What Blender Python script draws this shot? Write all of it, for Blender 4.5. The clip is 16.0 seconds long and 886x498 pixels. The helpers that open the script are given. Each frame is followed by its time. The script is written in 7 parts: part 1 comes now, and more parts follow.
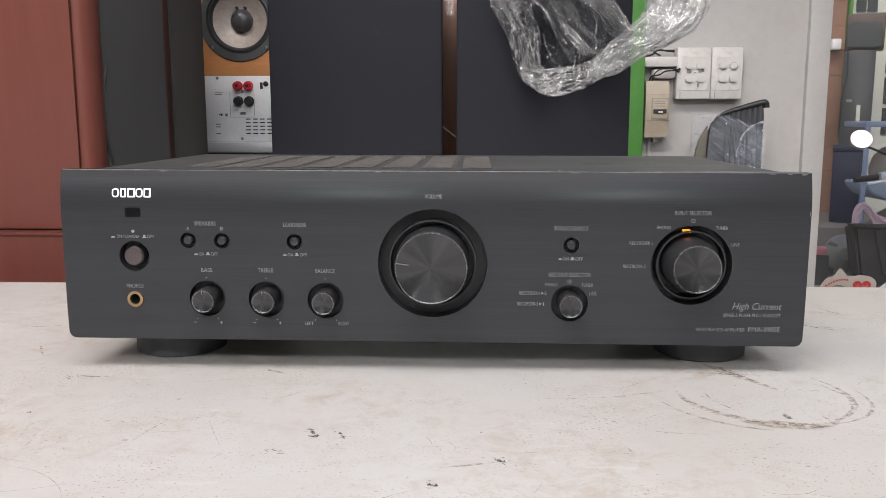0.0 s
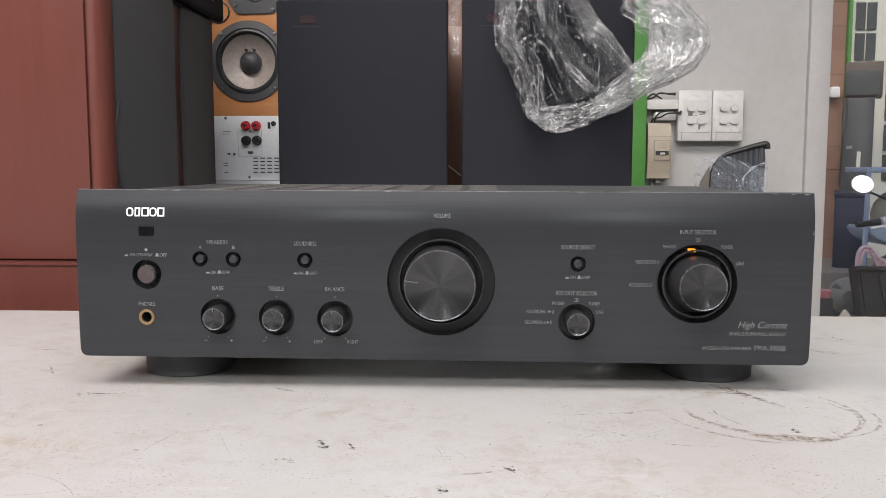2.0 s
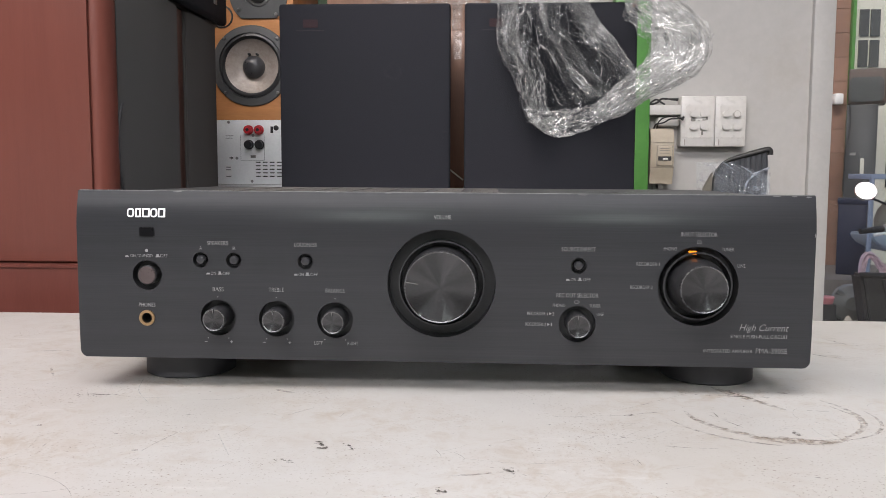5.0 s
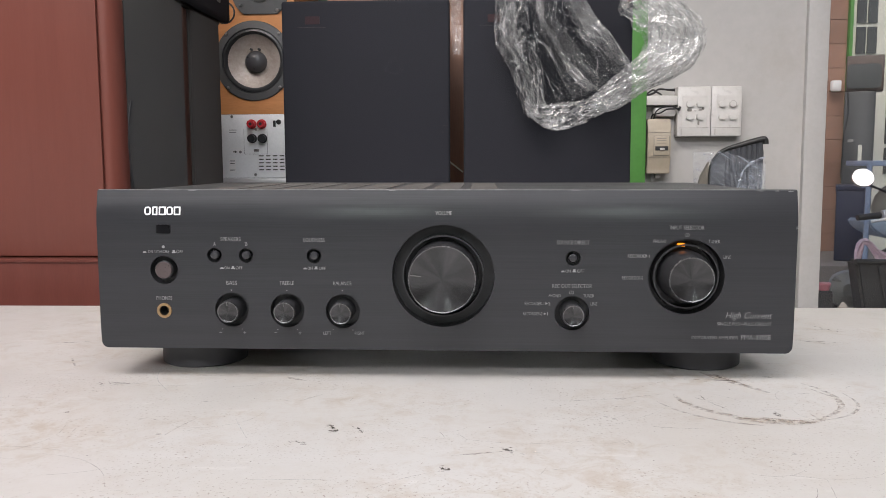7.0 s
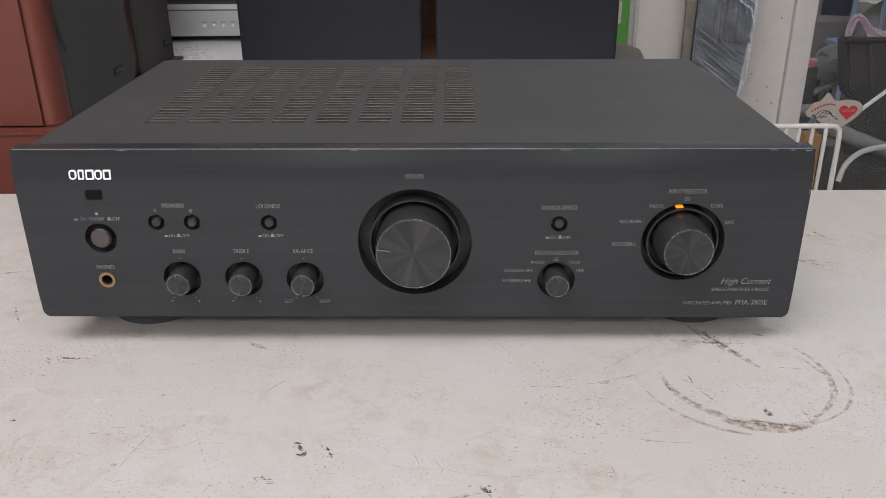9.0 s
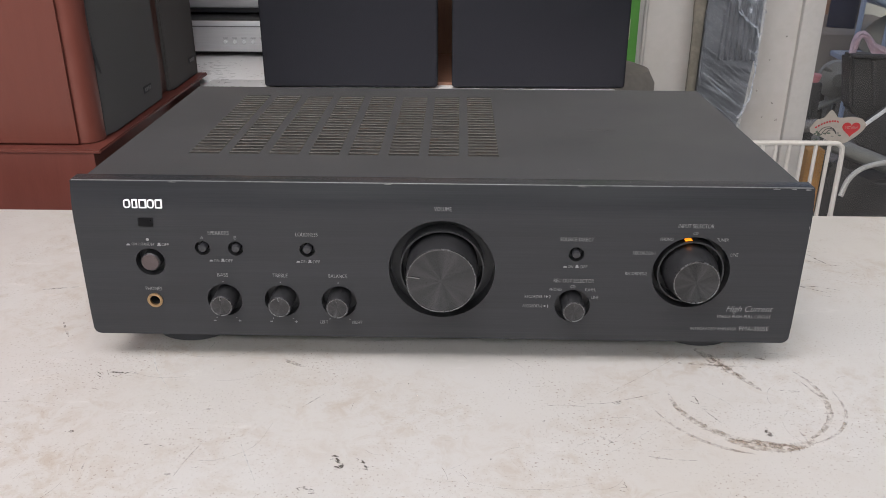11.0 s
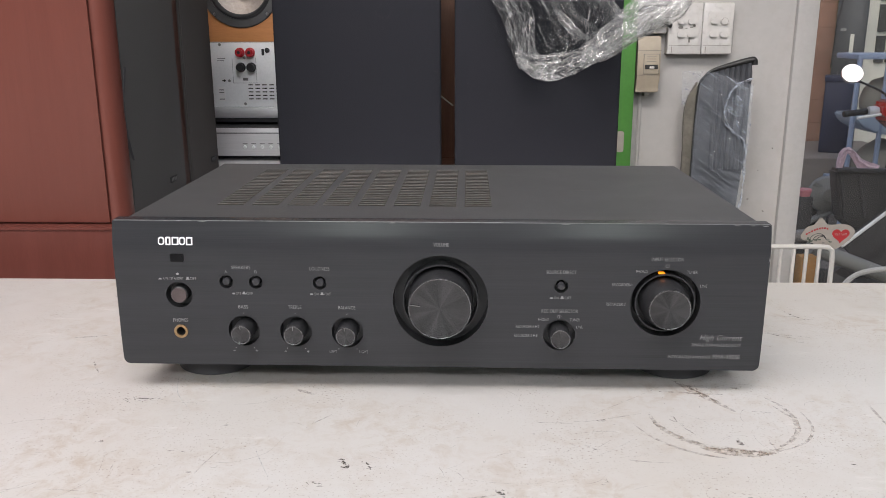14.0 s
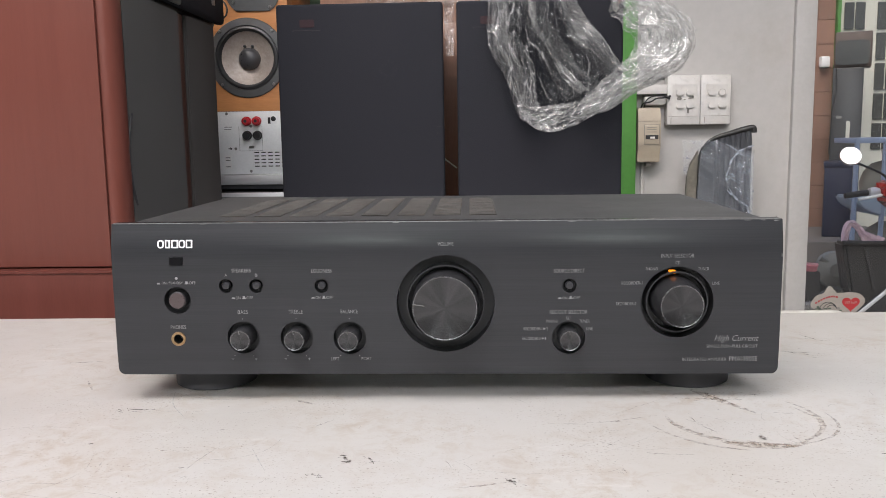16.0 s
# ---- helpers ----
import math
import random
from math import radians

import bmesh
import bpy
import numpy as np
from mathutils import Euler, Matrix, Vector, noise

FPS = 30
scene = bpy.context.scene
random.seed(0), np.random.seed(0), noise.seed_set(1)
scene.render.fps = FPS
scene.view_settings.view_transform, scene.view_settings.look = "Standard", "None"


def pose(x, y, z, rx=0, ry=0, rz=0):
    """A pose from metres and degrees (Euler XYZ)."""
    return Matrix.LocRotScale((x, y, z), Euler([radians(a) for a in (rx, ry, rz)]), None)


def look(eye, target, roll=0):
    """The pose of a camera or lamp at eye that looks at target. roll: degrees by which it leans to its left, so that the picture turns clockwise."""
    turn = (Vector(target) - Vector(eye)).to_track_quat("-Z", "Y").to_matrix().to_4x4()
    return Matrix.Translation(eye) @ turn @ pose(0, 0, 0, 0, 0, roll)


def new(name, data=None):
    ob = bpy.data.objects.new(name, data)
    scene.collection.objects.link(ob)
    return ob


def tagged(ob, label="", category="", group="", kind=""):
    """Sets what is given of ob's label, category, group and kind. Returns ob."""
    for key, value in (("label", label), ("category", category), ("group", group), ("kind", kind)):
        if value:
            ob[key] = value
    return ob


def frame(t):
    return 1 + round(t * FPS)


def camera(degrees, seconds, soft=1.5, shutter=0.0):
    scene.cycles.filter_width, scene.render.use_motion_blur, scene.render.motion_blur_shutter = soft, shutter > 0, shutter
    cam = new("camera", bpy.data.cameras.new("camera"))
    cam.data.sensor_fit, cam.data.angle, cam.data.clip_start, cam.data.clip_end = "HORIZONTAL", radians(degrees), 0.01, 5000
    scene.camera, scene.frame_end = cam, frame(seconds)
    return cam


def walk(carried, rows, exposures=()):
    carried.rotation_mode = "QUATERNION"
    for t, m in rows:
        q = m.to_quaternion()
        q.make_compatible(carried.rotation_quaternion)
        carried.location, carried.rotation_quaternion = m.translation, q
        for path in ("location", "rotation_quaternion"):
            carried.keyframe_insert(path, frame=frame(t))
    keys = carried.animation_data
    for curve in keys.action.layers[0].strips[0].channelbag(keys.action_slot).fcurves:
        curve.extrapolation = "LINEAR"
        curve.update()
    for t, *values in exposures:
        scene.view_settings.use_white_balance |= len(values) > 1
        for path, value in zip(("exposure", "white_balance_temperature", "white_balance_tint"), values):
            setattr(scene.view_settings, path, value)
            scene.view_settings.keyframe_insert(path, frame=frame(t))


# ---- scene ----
cam = camera(56.0, 16.0, soft=0.8)
PATH = [
    (0, (0.024, -0.476, 0.899), (-0.054, 1.498, 0.588), -0.1),
    (0.5, (0.02, -0.481, 0.888), (-0.06, 1.499, 0.619), -0.1),
    (1, (0.024, -0.485, 0.884), (-0.056, 1.499, 0.652), -0.2),
    (1.5, (0.018, -0.486, 0.884), (-0.062, 1.5, 0.663), -0.2),
    (2, (0.021, -0.485, 0.883), (-0.064, 1.503, 0.686), -0.0),
    (2.5, (0.018, -0.491, 0.879), (-0.079, 1.501, 0.723), 0.1),
    (3, (0.024, -0.488, 0.878), (-0.077, 1.504, 0.735), 0.3),
    (3.5, (0.02, -0.486, 0.879), (-0.078, 1.506, 0.739), 0.4),
    (4, (0.023, -0.484, 0.877), (-0.074, 1.508, 0.725), 0.2),
    (4.2, (0.023, -0.484, 0.878), (-0.074, 1.508, 0.71), 0.2),
    (6.5, (0.021, -0.498, 0.882), (-0.061, 1.491, 0.694), 0.0),
    (7, (0.023, -0.511, 0.886), (-0.07, 1.476, 0.677), -0.3),
    (7.5, (0.02, -0.482, 0.905), (-0.06, 1.465, 0.454), -0.3),
    (8, (0.023, -0.455, 0.948), (-0.061, 1.438, 0.307), 0.3),
    (8.5, (0.022, -0.434, 0.98), (-0.037, 1.425, 0.244), -0.1),
    (9, (0.022, -0.426, 1.001), (-0.009, 1.401, 0.189), -0.6),
    (9.2, (0.018, -0.428, 1.007), (-0.013, 1.393, 0.178), -0.8),
    (11.3, (0.009, -0.464, 1.029), (-0.034, 1.372, 0.236), 0.5),
    (11.5, (0.011, -0.473, 1.023), (-0.034, 1.372, 0.252), 0.8),
    (12, (0.014, -0.491, 1.022), (-0.02, 1.37, 0.289), 1.1),
    (12.5, (0.014, -0.507, 1.017), (-0.018, 1.374, 0.34), 0.9),
    (13, (0.012, -0.522, 1.008), (-0.023, 1.383, 0.4), 0.1),
    (13.5, (0.014, -0.529, 1.0), (-0.037, 1.394, 0.451), -0.3),
    (14, (0.017, -0.528, 0.991), (-0.042, 1.405, 0.481), -0.2),
    (14.5, (0.018, -0.521, 0.982), (-0.042, 1.414, 0.482), -0.2),
    (15, (0.014, -0.511, 0.974), (-0.041, 1.427, 0.487), -0.3),
    (15.5, (0.017, -0.518, 0.946), (-0.042, 1.45, 0.594), -0.8),
    (16, (0.017, -0.53, 0.924), (-0.054, 1.45, 0.652), -0.9),
]
# the film camera stops down a little while the bright table fills the picture
EXPOSURE = [(0, 0.0), (7, 0.0), (7.5, -0.33), (8, -0.45), (8.5, -0.4), (9.2, -0.3), (11.3, -0.12), (12, -0.08), (13, 0.0), (14.5, -0.03), (15.5, 0.02), (16, 0.04)]
walk(cam, [(t, look(eye, target, roll)) for t, eye, target, roll in PATH], [(t, stops, 6330, 10.7) for t, stops in EXPOSURE])

# ---- world, lights ----
world = bpy.data.worlds.new("sky")
scene.world = world
world.use_nodes = True
wn = world.node_tree.nodes
sky = wn.new("ShaderNodeTexSky")
sky.sky_type = "NISHITA"
sky.sun_disc = False
sky.sun_elevation, sky.sun_rotation = radians(48), radians(200)
sky.dust_density = 4.0
world.node_tree.links.new(sky.outputs[0], wn["Background"].inputs[0])
wn["Background"].inputs[1].default_value = 0.25

sun = new("sun", bpy.data.lights.new("sun", "SUN"))
sun.data.energy, sun.data.angle, sun.data.color = 1.0, radians(25), (1.0, 0.95, 0.88)
sun.matrix_basis = look((0, 0, 0), (0.25, 0.6, -0.72))


def area(name, eye, target, sx, sy, watts, color):
    lamp = bpy.data.lights.new(name, "AREA")
    lamp.shape, lamp.size, lamp.size_y, lamp.energy, lamp.color = "RECTANGLE", sx, sy, watts, color
    ob = new(name, lamp)
    ob.matrix_basis = look(eye, target)
    return ob


# added area lamps: one stands in for daylight from behind the camera, one fills from overhead
area("daylight_front", (-0.45, -2.93, 2.62), (-0.3, 0.6, 0.9), 3.4, 0.40, 60, (1.0, 0.97, 0.985))
area("fill_overhead", (-0.45, -0.95, 2.85), (-0.45, -0.95, 0.0), 2.6, 1.1, 47, (1.0, 0.968, 0.98))


# ---- materials ----
def nodes_of(name):
    m = bpy.data.materials.new(name)
    m.use_nodes = True
    t = m.node_tree
    return m, t, t.nodes, t.links, t.nodes["Principled BSDF"]


def surface(name, col, rough=0.5, metal=0.0, var=0.12, scale=8.0, fine=120.0, bump=0.1, stretch=(1, 1, 1), spec=0.5,
            stain=None, stain_amount=0.0, coat=0.0, rough_var=0.12, per_object=0.0, dist=0.002):
    """Two scales of variation in colour, roughness and relief, in metres."""
    m, t, n, l, p = nodes_of(name)
    tc = n.new("ShaderNodeTexCoord")
    mp = n.new("ShaderNodeMapping")
    mp.inputs["Scale"].default_value = stretch
    l.new(tc.outputs["Object"], mp.inputs[0])
    big, small = n.new("ShaderNodeTexNoise"), n.new("ShaderNodeTexNoise")
    big.inputs["Scale"].default_value, big.inputs["Detail"].default_value = scale, 5
    small.inputs["Scale"].default_value, small.inputs["Detail"].default_value = fine, 3
    for q in (big, small):
        l.new(mp.outputs[0], q.inputs["Vector"])
    add = n.new("ShaderNodeMath")
    add.operation = "ADD"
    l.new(big.outputs[0], add.inputs[0])
    l.new(small.outputs[0], add.inputs[1])
    rng = n.new("ShaderNodeMapRange")
    rng.inputs["From Min"].default_value, rng.inputs["From Max"].default_value = 0.6, 1.4
    rng.inputs["To Min"].default_value, rng.inputs["To Max"].default_value = 1 - var, 1 + var
    l.new(add.outputs[0], rng.inputs[0])
    value = rng.outputs[0]
    if per_object:
        oi = n.new("ShaderNodeObjectInfo")
        r2 = n.new("ShaderNodeMapRange")
        r2.inputs["To Min"].default_value, r2.inputs["To Max"].default_value = 1 - per_object, 1 + per_object
        l.new(oi.outputs["Random"], r2.inputs[0])
        mm = n.new("ShaderNodeMath")
        mm.operation = "MULTIPLY"
        l.new(value, mm.inputs[0])
        l.new(r2.outputs[0], mm.inputs[1])
        value = mm.outputs[0]
    mul = n.new("ShaderNodeVectorMath")
    mul.operation = "SCALE"
    mul.inputs[0].default_value = col
    l.new(value, mul.inputs["Scale"])
    colour = mul.outputs[0]
    if stain:
        sn = n.new("ShaderNodeTexNoise")
        sn.inputs["Scale"].default_value, sn.inputs["Detail"].default_value = scale * 2.3, 8
        sn.inputs["Roughness"].default_value = 0.7
        l.new(mp.outputs[0], sn.inputs["Vector"])
        sr = n.new("ShaderNodeMapRange")
        sr.inputs["From Min"].default_value, sr.inputs["From Max"].default_value = 0.52, 0.72
        sr.inputs["To Max"].default_value = stain_amount
        l.new(sn.outputs[0], sr.inputs[0])
        mx = n.new("ShaderNodeMix")
        mx.data_type = "RGBA"
        l.new(sr.outputs[0], mx.inputs[0])
        l.new(colour, mx.inputs[6])
        mx.inputs[7].default_value = (*stain, 1)
        colour = mx.outputs[2]
    l.new(colour, p.inputs["Base Color"])
    rr = n.new("ShaderNodeMapRange")
    rr.inputs["From Min"].default_value, rr.inputs["From Max"].default_value = 0.6, 1.4
    rr.inputs["To Min"].default_value, rr.inputs["To Max"].default_value = max(0.02, rough - rough_var), min(1, rough + rough_var)
    l.new(add.outputs[0], rr.inputs[0])
    l.new(rr.outputs[0], p.inputs["Roughness"])
    p.inputs["Metallic"].default_value = metal
    p.inputs["Specular IOR Level"].default_value = spec
    p.inputs["Coat Weight"].default_value = coat
    if bump:
        b = n.new("ShaderNodeBump")
        b.inputs["Strength"].default_value, b.inputs["Distance"].default_value = bump, dist
        l.new(small.outputs[0], b.inputs["Height"])
        l.new(b.outputs[0], p.inputs["Normal"])
    return m


def wood(name, dark, light, rough=0.35, grain=(6, 6, 0.7), scale=9.0, coat=0.0, spec=0.5):
    m, t, n, l, p = nodes_of(name)
    tc, mp = n.new("ShaderNodeTexCoord"), n.new("ShaderNodeMapping")
    mp.inputs["Scale"].default_value = grain
    l.new(tc.outputs["Object"], mp.inputs[0])
    warp, fine, cloud = (n.new("ShaderNodeTexNoise") for _ in range(3))
    warp.inputs["Scale"].default_value, warp.inputs["Detail"].default_value, warp.inputs["Distortion"].default_value = scale, 6, 0.8
    fine.inputs["Scale"].default_value, fine.inputs["Detail"].default_value = scale * 14, 4
    cloud.inputs["Scale"].default_value, cloud.inputs["Detail"].default_value = 3.5, 3
    l.new(mp.outputs[0], warp.inputs["Vector"])
    l.new(mp.outputs[0], fine.inputs["Vector"])
    l.new(tc.outputs["Object"], cloud.inputs["Vector"])
    a1, a2 = n.new("ShaderNodeMath"), n.new("ShaderNodeMath")
    a1.operation = a2.operation = "MULTIPLY_ADD"
    l.new(fine.outputs[0], a1.inputs[0])
    a1.inputs[1].default_value = 0.45
    l.new(warp.outputs[0], a1.inputs[2])
    l.new(cloud.outputs[0], a2.inputs[0])
    a2.inputs[1].default_value = 0.5
    l.new(a1.outputs[0], a2.inputs[2])
    ramp = n.new("ShaderNodeMapRange")
    ramp.inputs["From Min"].default_value, ramp.inputs["From Max"].default_value = 0.65, 1.25
    l.new(a2.outputs[0], ramp.inputs[0])
    mx = n.new("ShaderNodeMix")
    mx.data_type = "RGBA"
    l.new(ramp.outputs[0], mx.inputs[0])
    mx.inputs[6].default_value, mx.inputs[7].default_value = (*dark, 1), (*light, 1)
    l.new(mx.outputs[2], p.inputs["Base Color"])
    p.inputs["Roughness"].default_value, p.inputs["Coat Weight"].default_value = rough, coat
    p.inputs["Specular IOR Level"].default_value = spec
    b = n.new("ShaderNodeBump")
    b.inputs["Strength"].default_value, b.inputs["Distance"].default_value = 0.12, 0.0006
    l.new(a1.outputs[0], b.inputs["Height"])
    l.new(b.outputs[0], p.inputs["Normal"])
    return m


def film(name, low, high, scale, stretch=(1, 1, 1), sheen=1.0, rough=0.10, source="Object", tint=(0.82, 0.82, 0.81)):
    """Clear plastic film: see-through, a milky veil in patches, and gloss that grows as the film turns edge-on."""
    m, t, n, l, p = nodes_of(name)
    n.remove(p)
    out = n["Material Output"]
    tc, mp = n.new("ShaderNodeTexCoord"), n.new("ShaderNodeMapping")
    mp.inputs["Scale"].default_value = stretch
    l.new(tc.outputs[source], mp.inputs[0])
    nz = n.new("ShaderNodeTexNoise")
    nz.inputs["Scale"].default_value, nz.inputs["Detail"].default_value, nz.inputs["Distortion"].default_value = scale, 6, 0.9
    l.new(mp.outputs[0], nz.inputs["Vector"])
    rg = n.new("ShaderNodeMapRange")
    rg.inputs["From Min"].default_value, rg.inputs["From Max"].default_value = 0.45, 0.72
    rg.inputs["To Min"].default_value, rg.inputs["To Max"].default_value = low, high
    l.new(nz.outputs[0], rg.inputs[0])
    clear, gloss, milk = n.new("ShaderNodeBsdfTransparent"), n.new("ShaderNodeBsdfGlossy"), n.new("ShaderNodeBsdfDiffuse")
    clear.inputs[0].default_value = (0.95, 0.955, 0.955, 1)
    gloss.inputs["Roughness"].default_value = rough
    gloss.inputs[0].default_value = (0.97, 0.97, 0.97, 1)
    milk.inputs[0].default_value = (*tint, 1)
    b = n.new("ShaderNodeBump")
    b.inputs["Strength"].default_value, b.inputs["Distance"].default_value = 0.22, 0.002
    l.new(nz.outputs[0], b.inputs["Height"])
    l.new(b.outputs[0], gloss.inputs["Normal"])
    lw, gain = n.new("ShaderNodeLayerWeight"), n.new("ShaderNodeMath")
    lw.inputs["Blend"].default_value = 0.38
    l.new(b.outputs[0], lw.inputs["Normal"])
    gain.operation, gain.use_clamp = "MULTIPLY", True
    gain.inputs[1].default_value = sheen
    l.new(lw.outputs["Fresnel"], gain.inputs[0])
    veil, mix = n.new("ShaderNodeMixShader"), n.new("ShaderNodeMixShader")
    l.new(rg.outputs[0], veil.inputs[0])
    l.new(clear.outputs[0], veil.inputs[1])
    l.new(milk.outputs[0], veil.inputs[2])
    l.new(gain.outputs[0], mix.inputs[0])
    l.new(veil.outputs[0], mix.inputs[1])
    l.new(gloss.outputs[0], mix.inputs[2])
    l.new(mix.outputs[0], out.inputs[0])
    return m


def worn(name, col, strength, scale, cut=(0.42, 0.62)):
    """A dirty mark that lets the table show through in patches."""
    m, t, n, l, p = nodes_of(name)
    out = n["Material Output"]
    tc, nz = n.new("ShaderNodeTexCoord"), n.new("ShaderNodeTexNoise")
    nz.inputs["Scale"].default_value, nz.inputs["Detail"].default_value, nz.inputs["Roughness"].default_value = scale, 6, 0.65
    l.new(tc.outputs["Object"], nz.inputs["Vector"])
    rg = n.new("ShaderNodeMapRange")
    rg.inputs["From Min"].default_value, rg.inputs["From Max"].default_value = cut
    rg.inputs["To Max"].default_value = strength
    l.new(nz.outputs[0], rg.inputs[0])
    p.inputs["Base Color"].default_value = (*col, 1)
    p.inputs["Roughness"].default_value = 0.8
    clear, mix = n.new("ShaderNodeBsdfTransparent"), n.new("ShaderNodeMixShader")
    l.new(rg.outputs[0], mix.inputs[0])
    l.new(clear.outputs[0], mix.inputs[1])
    l.new(p.outputs[0], mix.inputs[2])
    l.new(mix.outputs[0], out.inputs[0])
    return m


def glowing(name, col, strength):
    m, t, n, l, p = nodes_of(name)
    p.inputs["Base Color"].default_value = (*col, 1)
    p.inputs["Emission Color"].default_value = (*col, 1)
    p.inputs["Emission Strength"].default_value = strength
    return m


def pane_glass(name, tint):
    """Window glass with a thin uneven film of dust."""
    m, t, n, l, p = nodes_of(name)
    n.remove(p)
    clear, gloss, fr, mix = n.new("ShaderNodeBsdfTransparent"), n.new("ShaderNodeBsdfGlossy"), n.new("ShaderNodeFresnel"), n.new("ShaderNodeMixShader")
    dust, tc, nz, rg, veil = n.new("ShaderNodeBsdfDiffuse"), n.new("ShaderNodeTexCoord"), n.new("ShaderNodeTexNoise"), n.new("ShaderNodeMapRange"), n.new("ShaderNodeMixShader")
    clear.inputs[0].default_value = (*tint, 1)
    dust.inputs[0].default_value = (0.62, 0.58, 0.54, 1)
    nz.inputs["Scale"].default_value, nz.inputs["Detail"].default_value, nz.inputs["Roughness"].default_value = 9.0, 8, 0.7
    l.new(tc.outputs["Object"], nz.inputs["Vector"])
    rg.inputs["From Min"].default_value, rg.inputs["From Max"].default_value = 0.35, 0.70
    rg.inputs["To Min"].default_value, rg.inputs["To Max"].default_value = 0.005, 0.026
    l.new(nz.outputs[0], rg.inputs[0])
    l.new(rg.outputs[0], veil.inputs[0])
    l.new(clear.outputs[0], veil.inputs[1])
    l.new(dust.outputs[0], veil.inputs[2])
    gloss.inputs["Roughness"].default_value = 0.03
    l.new(fr.outputs[0], mix.inputs[0])
    l.new(veil.outputs[0], mix.inputs[1])
    l.new(gloss.outputs[0], mix.inputs[2])
    l.new(mix.outputs[0], n["Material Output"].inputs[0])
    return m


def old_paint(name):
    """Off-white painted board: warm clouds, tan wear in patches, fine brown grit and rubbed paler streaks."""
    m, t, n, l, p = nodes_of(name)
    tc = n.new("ShaderNodeTexCoord")

    def field(scale, detail, lo, hi, top, stretch=(1, 1, 1), rough=0.6, warp=0.0):
        mp, nz, rg = n.new("ShaderNodeMapping"), n.new("ShaderNodeTexNoise"), n.new("ShaderNodeMapRange")
        mp.inputs["Scale"].default_value = stretch
        mp.inputs["Location"].default_value = (scale * 0.013, scale * 0.007, 0)
        l.new(tc.outputs["Object"], mp.inputs[0])
        nz.inputs["Scale"].default_value, nz.inputs["Detail"].default_value = scale, detail
        nz.inputs["Roughness"].default_value, nz.inputs["Distortion"].default_value = rough, warp
        l.new(mp.outputs[0], nz.inputs["Vector"])
        rg.inputs["From Min"].default_value, rg.inputs["From Max"].default_value, rg.inputs["To Max"].default_value = lo, hi, top
        l.new(nz.outputs[0], rg.inputs[0])
        return rg.outputs[0]

    def blend(fac, under, over):
        mx = n.new("ShaderNodeMix")
        mx.data_type = "RGBA"
        l.new(fac, mx.inputs[0])
        if isinstance(under, tuple):
            mx.inputs[6].default_value = (*under, 1)
        else:
            l.new(under, mx.inputs[6])
        mx.inputs[7].default_value = (*over, 1)
        return mx.outputs[2]

    def times(x, y):
        q = n.new("ShaderNodeMath")
        q.operation = "MULTIPLY"
        l.new(x, q.inputs[0])
        l.new(y, q.inputs[1])
        return q.outputs[0]

    colour = blend(field(4, 5, 0.35, 0.68, 1.0), (0.600, 0.588, 0.562), (0.555, 0.527, 0.482))
    patches = field(9, 5, 0.42, 0.66, 1.0)
    colour = blend(times(field(70, 9, 0.46, 0.64, 0.62, rough=0.75, warp=0.6), patches), colour, (0.42, 0.34, 0.255))
    colour = blend(field(55, 7, 0.60, 0.72, 0.45, (0.35, 1, 1), 0.7), colour, (0.74, 0.72, 0.69))
    grit = times(field(620, 4, 0.60, 0.68, 0.7, rough=0.5), field(16, 4, 0.40, 0.62, 1.0))
    colour = blend(grit, colour, (0.20, 0.14, 0.095))
    colour = blend(times(field(260, 6, 0.655, 0.72, 0.7, (1, 0.8, 1), 0.7, 1.5), field(7, 4, 0.42, 0.60, 1.0)), colour, (0.24, 0.17, 0.115))
    l.new(colour, p.inputs["Base Color"])
    rr = n.new("ShaderNodeMapRange")
    rr.inputs["To Min"].default_value, rr.inputs["To Max"].default_value = 0.38, 0.55
    l.new(patches, rr.inputs[0])
    l.new(rr.outputs[0], p.inputs["Roughness"])
    b = n.new("ShaderNodeBump")
    b.inputs["Strength"].default_value, b.inputs["Distance"].default_value = 0.10, 0.0008
    l.new(field(180, 5, 0.3, 0.7, 1.0), b.inputs["Height"])
    l.new(b.outputs[0], p.inputs["Normal"])
    return m


M_TABLE = old_paint("table_paint")
M_STEEL_LEG = surface("leg_steel", (0.35, 0.35, 0.36), 0.45, metal=0.6)
M_GRIME = worn("grime_brown", (0.30, 0.215, 0.14), 0.55, 240, (0.40, 0.64))
M_GRIME_DARK = worn("grime_dark", (0.085, 0.070, 0.056), 0.85, 380, (0.43, 0.57))
M_RUSTMARK = worn("rust_brown", (0.24, 0.13, 0.085), 0.55, 420, (0.44, 0.62))
M_SCRATCH = worn("scratch_pale", (0.74, 0.73, 0.70), 0.75, 300, (0.30, 0.50))
M_HAIR = worn("hairline", (0.26, 0.20, 0.145), 0.55, 150, (0.38, 0.62))
M_SPOT = worn("wall_spot", (0.30, 0.25, 0.20), 0.5, 260, (0.40, 0.60))
M_BLACKPANEL = surface("brushed_black", (0.0290, 0.0300, 0.0328), 0.23, metal=0.0, var=0.16, scale=140, fine=1600, bump=0.03, stretch=(0.012, 1, 1), spec=0.31, rough_var=0.02, dist=0.0003)
M_CASE = surface("case_paint", (0.057, 0.0575, 0.0582), 0.5, var=0.14, scale=11, fine=1500, bump=0.25, spec=0.28, stain=(0.07, 0.067, 0.064), stain_amount=0.3, dist=0.0003)
M_CASESCRATCH = worn("cover_scratch", (0.30, 0.295, 0.285), 0.75, 260)
